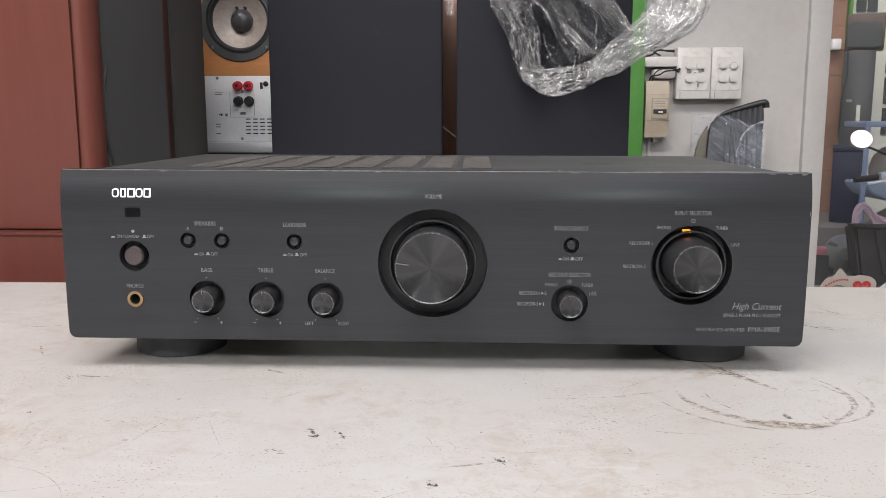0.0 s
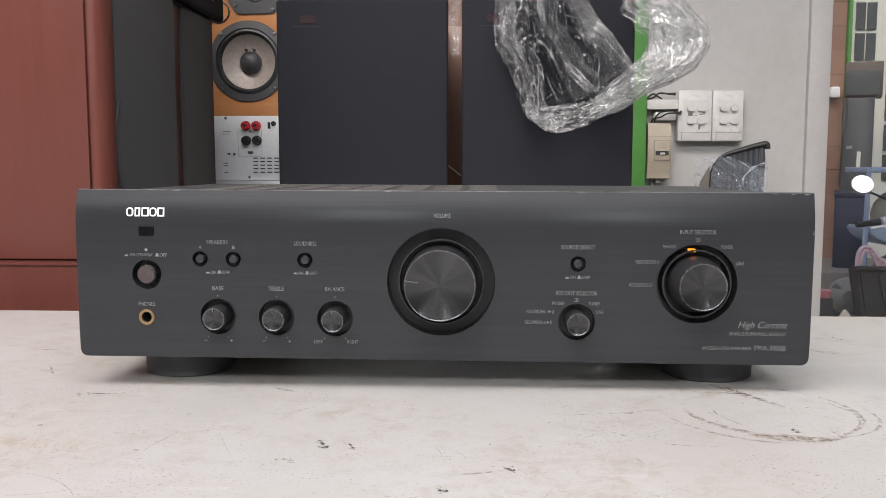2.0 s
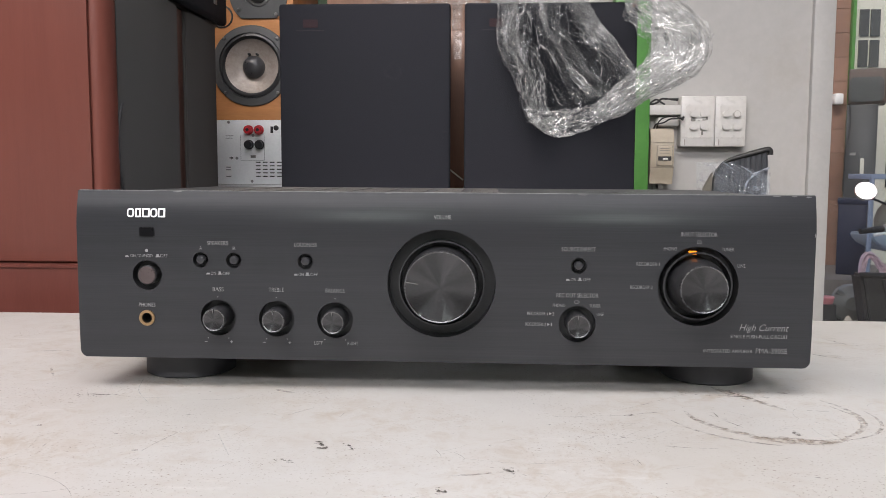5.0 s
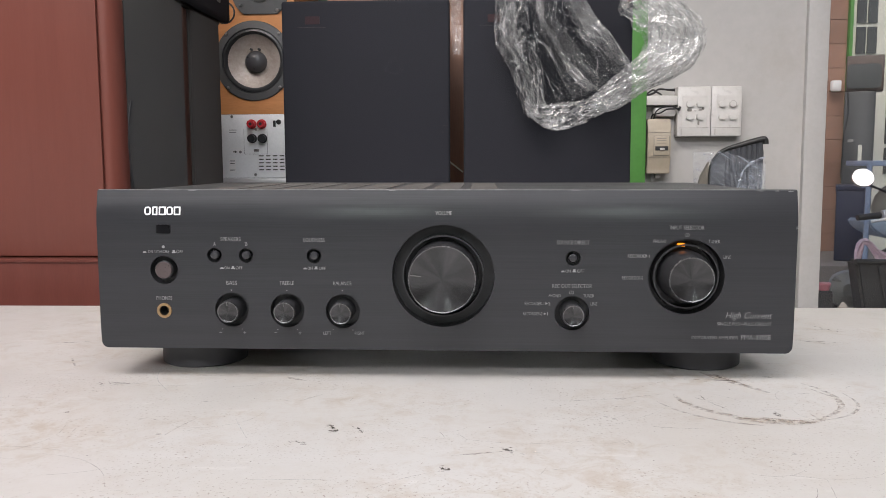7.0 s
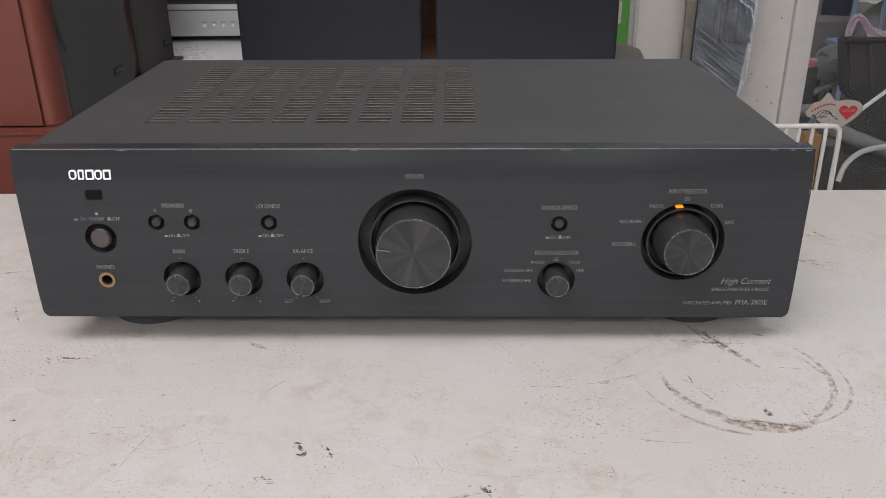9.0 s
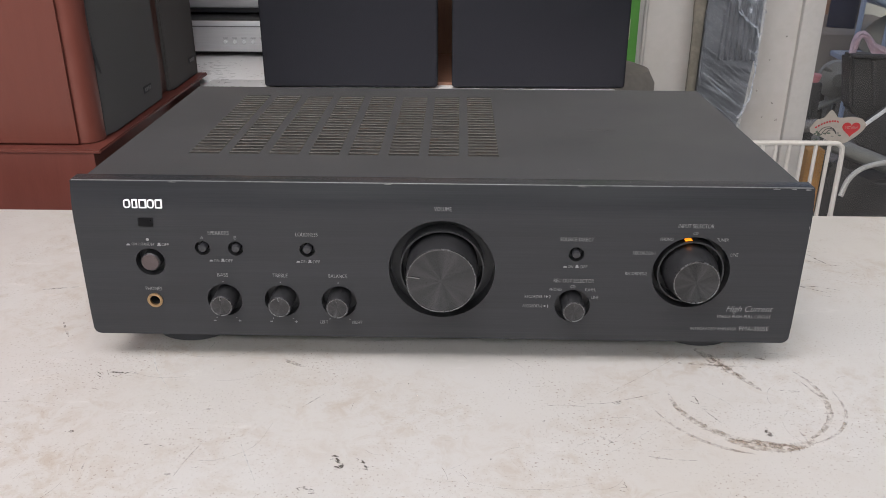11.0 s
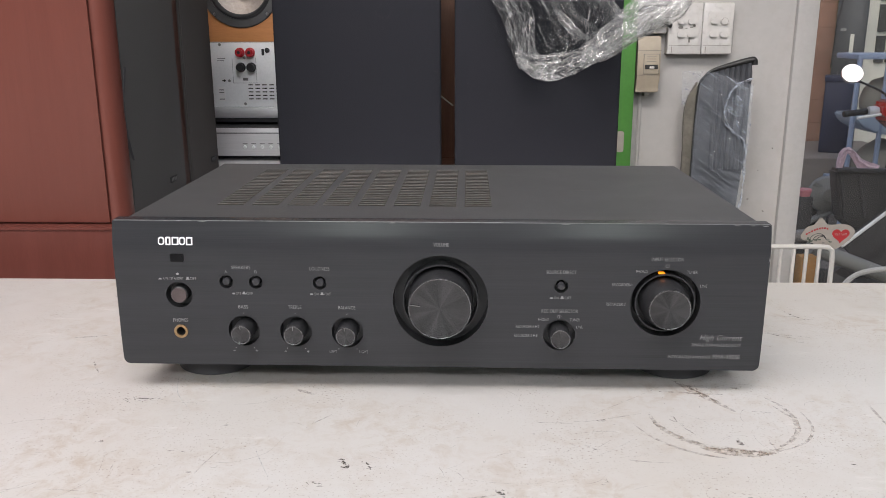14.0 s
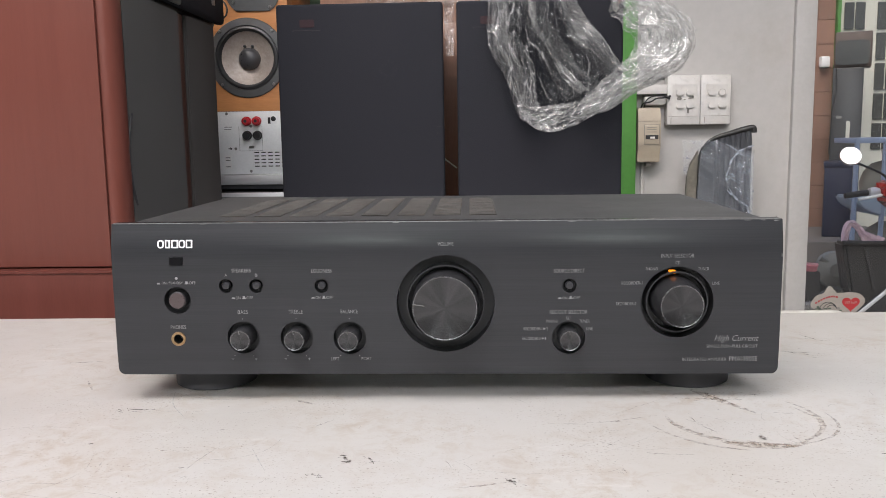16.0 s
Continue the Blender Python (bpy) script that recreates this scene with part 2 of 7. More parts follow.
M_SLAT = surface("vent_slat", (0.072, 0.068, 0.063), 0.5, var=0.35, scale=45, fine=500, spec=0.4, stain=(0.085, 0.048, 0.028), stain_amount=0.8)
M_SLATLIP = surface("vent_lip", (0.095, 0.090, 0.083), 0.65, metal=0.0, var=0.45, scale=60, fine=400, stain=(0.11, 0.062, 0.038), stain_amount=0.6)
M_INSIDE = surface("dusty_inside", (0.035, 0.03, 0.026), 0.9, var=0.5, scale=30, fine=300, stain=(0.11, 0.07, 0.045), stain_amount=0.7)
M_RECESS = surface("recess_black", (0.026, 0.0265, 0.028), 0.42, var=0.1, fine=400, bump=0, spec=0.35)
M_SENSOR = surface("sensor_black", (0.004, 0.004, 0.005), 0.3, var=0.05, fine=400, bump=0, spec=0.15)
M_KNOB = surface("knob_side", (0.024, 0.024, 0.0255), 0.36, var=0.1, fine=600, bump=0, spec=0.4)
M_GREYTEXT = surface("panel_print", (0.225, 0.227, 0.23), 0.6, var=0.1, fine=900, bump=0)
M_WHITE = surface("white_print", (0.85, 0.85, 0.85), 0.4, var=0.03, fine=900, bump=0)
M_BRASS = surface("brass_ring", (0.36, 0.245, 0.13), 0.32, metal=0.85, var=0.2, fine=900)
M_PEARL = surface("power_cap", (0.115, 0.092, 0.092), 0.32, metal=0.6, var=0.15, fine=800)
M_BUTTON = surface("small_button", (0.030, 0.030, 0.033), 0.16, var=0.1, fine=800, bump=0)
M_FOOT = surface("rubber_foot", (0.042, 0.042, 0.046), 0.6, var=0.2)
M_LED = glowing("amber_lamp", (1.0, 0.27, 0.01), 1.6)
M_LINE_DULL = surface("wear_and_glint", (0.17, 0.17, 0.17), 0.5, metal=0.3, var=0.5, scale=60, fine=300)
M_RIM = surface("cut_rim", (0.17, 0.17, 0.175), 0.25, metal=0.85, var=0.15, fine=500, bump=0)
M_TUB = surface("red_plastic", (0.62, 0.22, 0.25), 0.4, var=0.15)
M_TVCASE = surface("dark_case", (0.085, 0.060, 0.050), 0.5, var=0.2, fine=25, bump=0)
M_LINE = surface("bright_cut", (0.22, 0.22, 0.22), 0.25, metal=0.9, var=0.1)


def spun(name, col, rough, metal):
    """Lathe-turned metal: wedges of shine painted into the colour round the knob's axis (the y axis), over anisotropic
    gloss.
    """
    m, t, n, l, p = nodes_of(name)
    tc = n.new("ShaderNodeTexCoord")
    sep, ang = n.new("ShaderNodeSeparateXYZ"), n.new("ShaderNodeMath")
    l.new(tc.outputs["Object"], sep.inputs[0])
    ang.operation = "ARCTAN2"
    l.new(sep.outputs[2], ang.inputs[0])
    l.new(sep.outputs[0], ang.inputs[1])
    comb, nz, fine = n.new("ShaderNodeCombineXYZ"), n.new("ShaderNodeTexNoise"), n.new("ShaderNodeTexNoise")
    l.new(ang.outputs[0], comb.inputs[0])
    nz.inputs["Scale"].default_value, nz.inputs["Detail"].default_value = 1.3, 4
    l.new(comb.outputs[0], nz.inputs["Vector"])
    rad = n.new("ShaderNodeVectorMath")
    rad.operation = "LENGTH"
    l.new(tc.outputs["Object"], rad.inputs[0])
    fine.noise_dimensions = "1D"
    fine.inputs["Scale"].default_value = 2600
    l.new(rad.outputs["Value"], fine.inputs["W"])
    # painted shine: base colour goes lighter and darker by angle
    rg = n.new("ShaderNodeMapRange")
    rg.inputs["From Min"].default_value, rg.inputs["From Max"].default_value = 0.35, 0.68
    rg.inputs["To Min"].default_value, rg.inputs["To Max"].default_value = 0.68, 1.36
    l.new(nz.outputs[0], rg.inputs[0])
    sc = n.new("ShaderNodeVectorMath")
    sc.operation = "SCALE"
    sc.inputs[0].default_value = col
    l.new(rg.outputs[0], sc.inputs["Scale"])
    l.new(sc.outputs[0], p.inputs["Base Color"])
    p.inputs["Metallic"].default_value, p.inputs["Roughness"].default_value = metal, rough
    p.inputs["Anisotropic"].default_value, p.inputs["Anisotropic Rotation"].default_value = 0.95, 0.25
    tg = n.new("ShaderNodeTangent")
    tg.direction_type, tg.axis = "RADIAL", "Y"
    l.new(tg.outputs[0], p.inputs["Tangent"])
    b = n.new("ShaderNodeBump")
    b.inputs["Strength"].default_value, b.inputs["Distance"].default_value = 0.15, 0.0002
    l.new(fine.outputs[0], b.inputs["Height"])
    l.new(b.outputs[0], p.inputs["Normal"])
    return m


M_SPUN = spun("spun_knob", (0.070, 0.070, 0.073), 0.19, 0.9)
M_REDWOOD = wood("red_lacquer", (0.135, 0.042, 0.031), (0.156, 0.050, 0.037), 0.32, grain=(9, 9, 0.5), spec=0.30)
M_REDSHADE = wood("red_lacquer_shaded", (0.102, 0.030, 0.022), (0.130, 0.039, 0.030), 0.4, spec=0.25)
M_GRILLE = surface("grille_cloth", (0.0205, 0.0210, 0.0262), 0.9, var=0.12, scale=6, fine=900, bump=0.5, spec=0.15, dist=0.0006)
M_GRILLE_WARM = surface("grille_cloth_warm", (0.070, 0.066, 0.064), 0.85, var=0.15, scale=6, fine=900, bump=0.5, spec=0.2, dist=0.0006)
M_GRILLE_GREY = surface("grille_cloth_grey", (0.100, 0.0985, 0.098), 0.8, var=0.12, scale=6, fine=900, bump=0.5, spec=0.3, dist=0.0006)
M_VINYL = surface("black_vinyl", (0.025, 0.024, 0.024), 0.5, var=0.2, scale=8, fine=300, bump=0.1)
M_ROSE = wood("rosewood", (0.045, 0.018, 0.013), (0.085, 0.034, 0.025), 0.45)
M_BADGE = surface("badge", (0.030, 0.030, 0.033), 0.6, var=0.1, spec=0.2)
M_BADGE_RED = surface("badge_red", (0.040, 0.026, 0.029), 0.8, var=0.3, fine=600, spec=0.1)
M_OAK = wood("orange_veneer", (0.42, 0.175, 0.062), (0.58, 0.27, 0.105), 0.4, grain=(0.8, 6, 6))
M_BROWNWOOD = wood("brown_veneer", (0.16, 0.082, 0.053), (0.26, 0.140, 0.092), 0.45, grain=(7, 7, 0.6))
M_WALNUT = wood("walnut_veneer", (0.15, 0.080, 0.052), (0.21, 0.118, 0.080), 0.4, grain=(7, 7, 0.6))
M_CONE = surface("cone_paper", (0.40, 0.35, 0.31), 0.4, metal=0.15, var=0.18, scale=25, fine=200, stain=(0.24, 0.18, 0.14), stain_amount=0.5)
M_RUBBER = surface("surround_rubber", (0.035, 0.036, 0.038), 0.4, var=0.15)
M_PLATE = surface("tweeter_plate", (0.075, 0.078, 0.08), 0.5, var=0.12)
M_SCREW = surface("screw_steel", (0.3, 0.3, 0.3), 0.35, metal=0.9)
M_DOME = surface("dome", (0.06, 0.06, 0.065), 0.35, var=0.1)
M_REAR = surface("rear_panel_silver", (0.86, 0.88, 0.88), 0.42, metal=0.1, var=0.06, scale=20, fine=300)
M_SILVER = surface("brushed_silver", (0.66, 0.66, 0.67), 0.38, metal=0.4, var=0.08, stretch=(0.05, 1, 1), fine=600)
M_SILVERDARK = surface("silver_shade", (0.22, 0.22, 0.23), 0.4, metal=0.5)
M_POSTRED = surface("terminal_red", (0.55, 0.03, 0.04), 0.3, var=0.15)
M_POSTBLACK = surface("terminal_black", (0.02, 0.02, 0.022), 0.35, var=0.15)
M_SLOT = surface("slot_dark", (0.03, 0.03, 0.03), 0.7)
M_WHITETOP = surface("white_laminate", (0.86, 0.86, 0.85), 0.35, var=0.03, scale=6, bump=0.01)
M_WALL = surface("wall_paint", (0.445, 0.434, 0.418), 0.65, var=0.06, scale=2.2, fine=60, bump=0.12, stain=(0.36, 0.325, 0.28), stain_amount=0.42)
M_BACKWALL = surface("backwall_dark", (0.13, 0.12, 0.11), 0.6, var=0.2, scale=3)
M_CEIL = surface("ceiling_paint", (0.75, 0.74, 0.72), 0.8, var=0.05, scale=2)
M_JAMB = surface("jamb_paint", (0.445, 0.437, 0.423), 0.5, var=0.06, scale=5, stain=(0.38, 0.34, 0.3), stain_amount=0.35)
M_FLOOR = surface("floor_cement", (0.30, 0.29, 0.28), 0.6, var=0.15, scale=2.5)
M_GROUND = surface("yard_cement", (0.165, 0.152, 0.143), 0.8, var=0.2, scale=1.5, fine=40)
M_GREEN = surface("green_paint", (0.072, 0.232, 0.043), 0.5, var=0.12, scale=9, stain=(0.06, 0.2, 0.035), stain_amount=0.4)
M_GREENSHADE = surface("green_in_shade", (0.03, 0.07, 0.03), 0.6, var=0.2)
M_SWITCH = surface("switch_plastic", (0.60, 0.585, 0.56), 0.35, var=0.05, scale=30, stain=(0.5, 0.46, 0.4), stain_amount=0.3)
M_SWITCHLINE = surface("switch_line", (0.30, 0.28, 0.25), 0.6)
M_BREAKER = surface("breaker_plastic", (0.40, 0.345, 0.265), 0.45, var=0.08, scale=25, stain=(0.34, 0.29, 0.21), stain_amount=0.5)
M_BREAKERDARK = surface("breaker_dark", (0.20, 0.19, 0.17), 0.5)
M_CABLE = surface("black_cable", (0.02, 0.02, 0.02), 0.5)
M_FILM = film("bag_film", 0.02, 0.11, 1.0, (22, 30, 1), 0.45, 0.20, "UV")
M_FILM_THIN = film("bag_film_single", 0.0, 0.04, 1.0, (30, 60, 1), 0.45, 0.07, "UV")
M_FILM_DENSE = film("bag_film_gathered", 0.075, 0.33, 1.0, (22, 30, 1), 0.42, 0.22, "UV")
M_CREASEGLINT = film("film_glint", 0.06, 0.44, 1.0, (160, 160, 1), 0.38, 0.24, "UV")
# chair film: the veil's blue tint stands in for reflected sky
M_FLAP = film("wrap_flap", 0.07, 0.42, 90, (1, 1, 0.8), 0.7, 0.12, "Object", (0.66, 0.72, 0.82))
M_WRAPEDGE = film("wrap_edge", 0.25, 0.80, 90, (1, 1, 1), 0.6, 0.15, "Object", (0.70, 0.76, 0.86))
M_WRAP = film("stretch_wrap", 0.05, 0.40, 1.0, (14, 300, 1), 0.75, 0.13, "UV", (0.66, 0.72, 0.82))
M_FABRIC = surface("chair_fabric", (0.055, 0.058, 0.066), 0.8, var=0.15, scale=20, fine=500, bump=0.3)
M_BEIGESHELL = surface("chair_shell", (0.165, 0.155, 0.13), 0.6, var=0.2, scale=12, stain=(0.27, 0.25, 0.215), stain_amount=0.6)
M_RACK = surface("white_enamel", (0.60, 0.585, 0.555), 0.35, var=0.07, stain=(0.45, 0.38, 0.3), stain_amount=0.4)
M_GREYCLOTH = surface("grey_cushion", (0.15, 0.14, 0.125), 0.85, var=0.2, scale=10)
M_BRICK = surface("brick", (0.265, 0.150, 0.108), 0.8, var=0.3, scale=20, fine=150, bump=0.3, per_object=0.16)
M_MORTAR = surface("mortar", (0.255, 0.152, 0.112), 0.9, var=0.15, scale=30)
M_CREAM = surface("cream_paint", (0.60, 0.60, 0.52), 0.5, var=0.08, scale=8)
M_DARKPANE = surface("dark_pane", (0.055, 0.06, 0.06), 0.15, var=0.2, scale=4)
M_GREYCAB = surface("grey_cabinet", (0.046, 0.050, 0.053), 0.35, var=0.25, scale=5)
M_BLUEBOX = surface("blue_plastic", (0.013, 0.019, 0.048), 0.5, var=0.2, scale=6)
M_BLUELIGHT = surface("blue_frame", (0.25, 0.32, 0.45), 0.4, var=0.08, scale=10)
M_PINK = surface("pink_bag", (0.84, 0.68, 0.74), 0.4, var=0.25, scale=30, fine=120, bump=0.3)
M_BASKET = surface("basket_black", (0.027, 0.028, 0.029), 0.5, var=0.25, fine=30, bump=0)
M_FANGREY = surface("fan_grey", (0.24, 0.242, 0.228), 0.45, var=0.15, scale=10)
M_TUBGREY = surface("tub_grey", (0.20, 0.197, 0.165), 0.5, var=0.15, scale=10)
M_BOWLBLUE = surface("bowl_blue", (0.33, 0.42, 0.52), 0.4, var=0.1, scale=10)
M_DARKJUNK = surface("dark_junk", (0.036, 0.036, 0.038), 0.6, var=0.3, scale=10)
M_MIDJUNK = surface("grey_junk", (0.22, 0.21, 0.20), 0.6, var=0.3, scale=9)
M_MIRROR = surface("mirror_glass", (0.92, 0.92, 0.92), 0.05, metal=1.0, var=0.02, bump=0, rough_var=0.02)
M_REDPAINT = surface("red_paint", (0.5, 0.03, 0.025), 0.25, coat=0.5, var=0.1)
M_STICKER = surface("sticker_paper", (0.34, 0.315, 0.28), 0.5, var=0.1, scale=40)
M_STICKRED = surface("sticker_red", (0.40, 0.03, 0.035), 0.45, var=0.1, scale=40)
M_STICKGREEN = surface("sticker_green", (0.085, 0.11, 0.085), 0.5, var=0.2, scale=40)
M_ORANGE = surface("orange_card", (0.50, 0.25, 0.07), 0.7, var=0.2, scale=20)
M_CLEARPANE = pane_glass("pane_glass", (0.93, 0.935, 0.93))
M_BULB = glowing("bulb_glow", (0.90, 1.0, 0.92), 75.0)


# ---- mesh helpers ----
def box(bm, x0, x1, y0, y1, z0, z1, bevel=0.0, seg=2):
    made = bmesh.ops.create_cube(bm, size=1)["verts"]
    bmesh.ops.scale(bm, verts=made, vec=(x1 - x0, y1 - y0, z1 - z0))
    bmesh.ops.translate(bm, verts=made, vec=((x0 + x1) / 2, (y0 + y1) / 2, (z0 + z1) / 2))
    if bevel:
        edges = list({e for v in made for e in v.link_edges})
        bmesh.ops.bevel(bm, geom=edges, offset=bevel, segments=seg, affect="EDGES", profile=0.5, clamp_overlap=True)


def boxed(*a, bevel=0.0, seg=2):
    bm = bmesh.new()
    box(bm, *a, bevel=bevel, seg=seg)
    return bm


def spin(bm, profile, centre, axis="y", seg=40):
    """A turned solid: profile of (radius, along-axis) pairs round an axis through centre. Radius 0 closes an end."""
    c = Vector(centre)
    rings = []
    for r, h in profile:
        ring = []
        for k in range(seg if r > 1e-9 else 1):
            a = 2 * math.pi * k / seg
            u, v = r * math.cos(a), r * math.sin(a)
            off = {"y": (u, h, v), "z": (u, v, h), "x": (h, u, v)}[axis]
            ring.append(bm.verts.new(c + Vector(off)))
        rings.append(ring)
    for a, b in zip(rings, rings[1:]):
        na, nb = len(a), len(b)
        for k in range(seg):
            q = [a[k % na], a[(k + 1) % na], b[(k + 1) % nb], b[k % nb]]
            q = list(dict.fromkeys(q))
            if len(q) > 2:
                bm.faces.new(q)
    bmesh.ops.recalc_face_normals(bm, faces=bm.faces)


def turned(profile, centre, axis="y", seg=40):
    bm = bmesh.new()
    spin(bm, profile, centre, axis, seg)
    return bm


def tube(bm, points, radius, seg=8, closed=False):
    pts = [Vector(p) for p in points]
    rings = []
    count = len(pts)
    up = Vector((0.13, 0.27, 0.95)).normalized()
    for i, p in enumerate(pts):
        a = pts[(i - 1) % count] if closed or i else pts[0]
        b = pts[(i + 1) % count] if closed or i < count - 1 else pts[-1]
        d = (b - a).normalized()
        s = d.cross(up)
        s = s.normalized() if s.length > 1e-4 else Vector((1, 0, 0))
        w = s.cross(d)
        r = radius(i / max(1, count - 1)) if callable(radius) else radius
        rings.append([bm.verts.new(p + (s * math.cos(2 * math.pi * k / seg) + w * math.sin(2 * math.pi * k / seg)) * r) for k in range(seg)])
    pairs = list(zip(rings, rings[1:])) + ([(rings[-1], rings[0])] if closed else [])
    for a, b in pairs:
        for k in range(seg):
            bm.faces.new((a[k], a[(k + 1) % seg], b[(k + 1) % seg], b[k]))
    if not closed:
        bm.faces.new(rings[0][::-1])
        bm.faces.new(rings[-1])
    bmesh.ops.recalc_face_normals(bm, faces=bm.faces)


def tubed(points, radius, seg=8, closed=False):
    bm = bmesh.new()
    tube(bm, points, radius, seg, closed)
    return bm


def smooth_path(points, steps=6):
    """Catmull-Rom through the points."""
    p = [Vector(q) for q in points]
    p = [2 * p[0] - p[1], *p, 2 * p[-1] - p[-2]]
    out = []
    for i in range(1, len(p) - 2):
        for k in range(steps):
            u = k / steps
            a, b, c, d = p[i - 1:i + 3]
            out.append(0.5 * (2 * b + (c - a) * u + (2 * a - 5 * b + 4 * c - d) * u * u + (3 * b - a - 3 * c + d) * u ** 3))
    return out + [p[-2]]


def slab(outline, axis, lo, hi, bevel=0.0):
    """A flat outline of (u, v) pairs pushed through from lo to hi along an axis: y takes (x, z), x takes (y, z), z takes (x, y)."""
    bm = bmesh.new()
    place = {"y": lambda u, v, h: (u, h, v), "x": lambda u, v, h: (h, u, v), "z": lambda u, v, h: (u, v, h)}[axis]
    a = [bm.verts.new(place(u, v, lo)) for u, v in outline]
    b = [bm.verts.new(place(u, v, hi)) for u, v in outline]
    bm.faces.new(a)
    bm.faces.new(b[::-1])
    for k in range(len(a)):
        j = (k + 1) % len(a)
        bm.faces.new((a[k], b[k], b[j], a[j]))
    bmesh.ops.recalc_face_normals(bm, faces=bm.faces)
    if bevel:
        bmesh.ops.bevel(bm, geom=list(bm.edges), offset=bevel, segments=2, affect="EDGES", clamp_overlap=True)
    return bm


def rounded(x0, x1, z0, z1, r, seg=5):
    out = []
    for cx, cz, a0 in ((x1 - r, z1 - r, 0), (x0 + r, z1 - r, 90), (x0 + r, z0 + r, 180), (x1 - r, z0 + r, 270)):
        for k in range(seg + 1):
            a = radians(a0 + 90 * k / seg)
            out.append((cx + r * math.cos(a), cz + r * math.sin(a)))
    return out


def finish(bm, name, material):
    for f in bm.faces:
        f.smooth = True
    for e in bm.edges:
        if len(e.link_faces) == 2 and e.calc_face_angle(0) > radians(38):
            e.smooth = False
    me = bpy.data.meshes.new(name)
    bm.to_mesh(me)
    bm.free()
    if material:
        me.materials.append(material)
    return me


BASE = {}


def thing(name, at, label, category, group="", kind=""):
    ob = new(name)
    ob.empty_display_size = 0.02
    ob.location = at
    BASE[ob] = Vector(at)
    return tagged(ob, label, category, group, kind)


def part(name, bm, material, parent, label=""):
    """One mesh, built in world places, under a thing or a part."""
    base = BASE[parent]
    bm.transform(Matrix.Translation(-base))
    ob = new(name, finish(bm, name, material))
    ob.parent = parent
    BASE[ob] = base
    return tagged(ob, label)


def part_at(name, bm, material, parent, origin, label=""):
    """As part(), with the mesh's own origin at a place, for turned metal."""
    base, o = BASE[parent], Vector(origin)
    bm.transform(Matrix.Translation(-o))
    ob = new(name, finish(bm, name, material))
    ob.parent = parent
    ob.location = o - base
    BASE[ob] = o
    return tagged(ob, label)


def single(name, bm, material, label, category, group="", kind="", at=(0, 0, 0)):
    bm.transform(Matrix.Translation(-Vector(at)))
    ob = new(name, finish(bm, name, material))
    ob.location = at
    BASE[ob] = Vector(at)
    return tagged(ob, label, category, group, kind)


# ---- the room ----
T = 0.75            # table top
WY = 1.36           # face of the back wall

single("floor", boxed(-2.2, 3.2, -3.1, 1.5, -0.12, 0.0), M_FLOOR, "grey cement shop floor", "floor", kind="structure")
single("ground", boxed(-60, 60, 1.5, 90, -0.14, -0.02), M_GROUND, "grey cement yard behind the shop", "ground", kind="structure")
# gap left in the unseen ceiling over the added overhead lamp
bm = bmesh.new()
box(bm, -2.2, 3.2, -3.1, -1.52, 2.9, 3.0)
box(bm, -2.2, 3.2, -0.38, 1.5, 2.9, 3.0)
box(bm, -2.2, -1.77, -1.52, -0.38, 2.9, 3.0)
box(bm, 0.87, 3.2, -1.52, -0.38, 2.9, 3.0)
single("ceiling", bm, M_CEIL, "plain white painted ceiling", "ceiling", kind="structure")
# back wall with its opening from x = 0.722 to 2.2
bm = bmesh.new()
box(bm, -2.2, 0.722, WY, WY + 0.14, 0, 2.9)
box(bm, 2.2, 3.2, WY, WY + 0.14, 0, 2.9)
box(bm, 0.722, 2.2, WY, WY + 0.14, 2.3, 2.9)
single("wall_north", bm, M_WALL, "off-white painted wall with faint stains", "wall", kind="structure")
single("wall_west", boxed(-2.34, -2.2, -3.1, 1.5, 0, 2.9), M_WALL, "off-white painted side wall", "wall", kind="structure")
single("wall_east", boxed(3.2, 3.34, -3.1, 1.5, 0, 2.9), M_WALL, "off-white painted side wall", "wall", kind="structure")
# unseen wall, added dark for the panel's reflections, open at the front lamp
bm = bmesh.new()
box(bm, -2.2, 3.2, -3.1, -3.0, 0, 2.40)
box(bm, -2.2, 3.2, -3.1, -3.0, 2.84, 2.9)
box(bm, -2.2, -2.1, -3.1, -3.0, 2.40, 2.84)
box(bm, 2.3, 3.2, -3.1, -3.0, 2.40, 2.84)
single("wall_south", bm, M_BACKWALL, "unseen dark wall added behind the camera, with a high opening", "wall", kind="structure")

window = thing("window_1", (0.76, WY, 0), "white painted window frame with a clear glass pane", "window", kind="structure")
part("window_frame", boxed(0.7225, 0.7682, WY - 0.012, WY + 0.09, 0, 2.3, bevel=0.003), M_JAMB, window, "white painted jamb with chipped edge")
part("window_frame", boxed(2.14, 2.2, WY - 0.012, WY + 0.09, 0, 2.3, bevel=0.003), M_JAMB, window)
part("window_frame", boxed(0.7685, 2.14, WY - 0.008, WY + 0.08, 2.24, 2.3, bevel=0.003), M_JAMB, window)
pane = part("pane", boxed(0.7685, 2.14, WY + 0.020, WY + 0.024, 0.0, 2.24), M_CLEARPANE, window, "clear glass pane")
pane.visible_shadow = False

# ---- work table ----
table = thing("work_table", (0.0, -0.3, 0), "off-white painted work table with scuffs and ring stains", "table")
part("tabletop", boxed(-0.95, 1.05, -0.92, 0.264, T - 0.035, T, bevel=0.002), M_TABLE, table, "off-white scuffed tabletop")
for lx in (-0.88, 0.98):
    for ly in (-0.85, 0.2):
        part("leg", boxed(lx - 0.02, lx + 0.02, ly - 0.02, ly + 0.02, 0, T - 0.035, bevel=0.002), M_STEEL_LEG, table)


rm = random.Random(17)
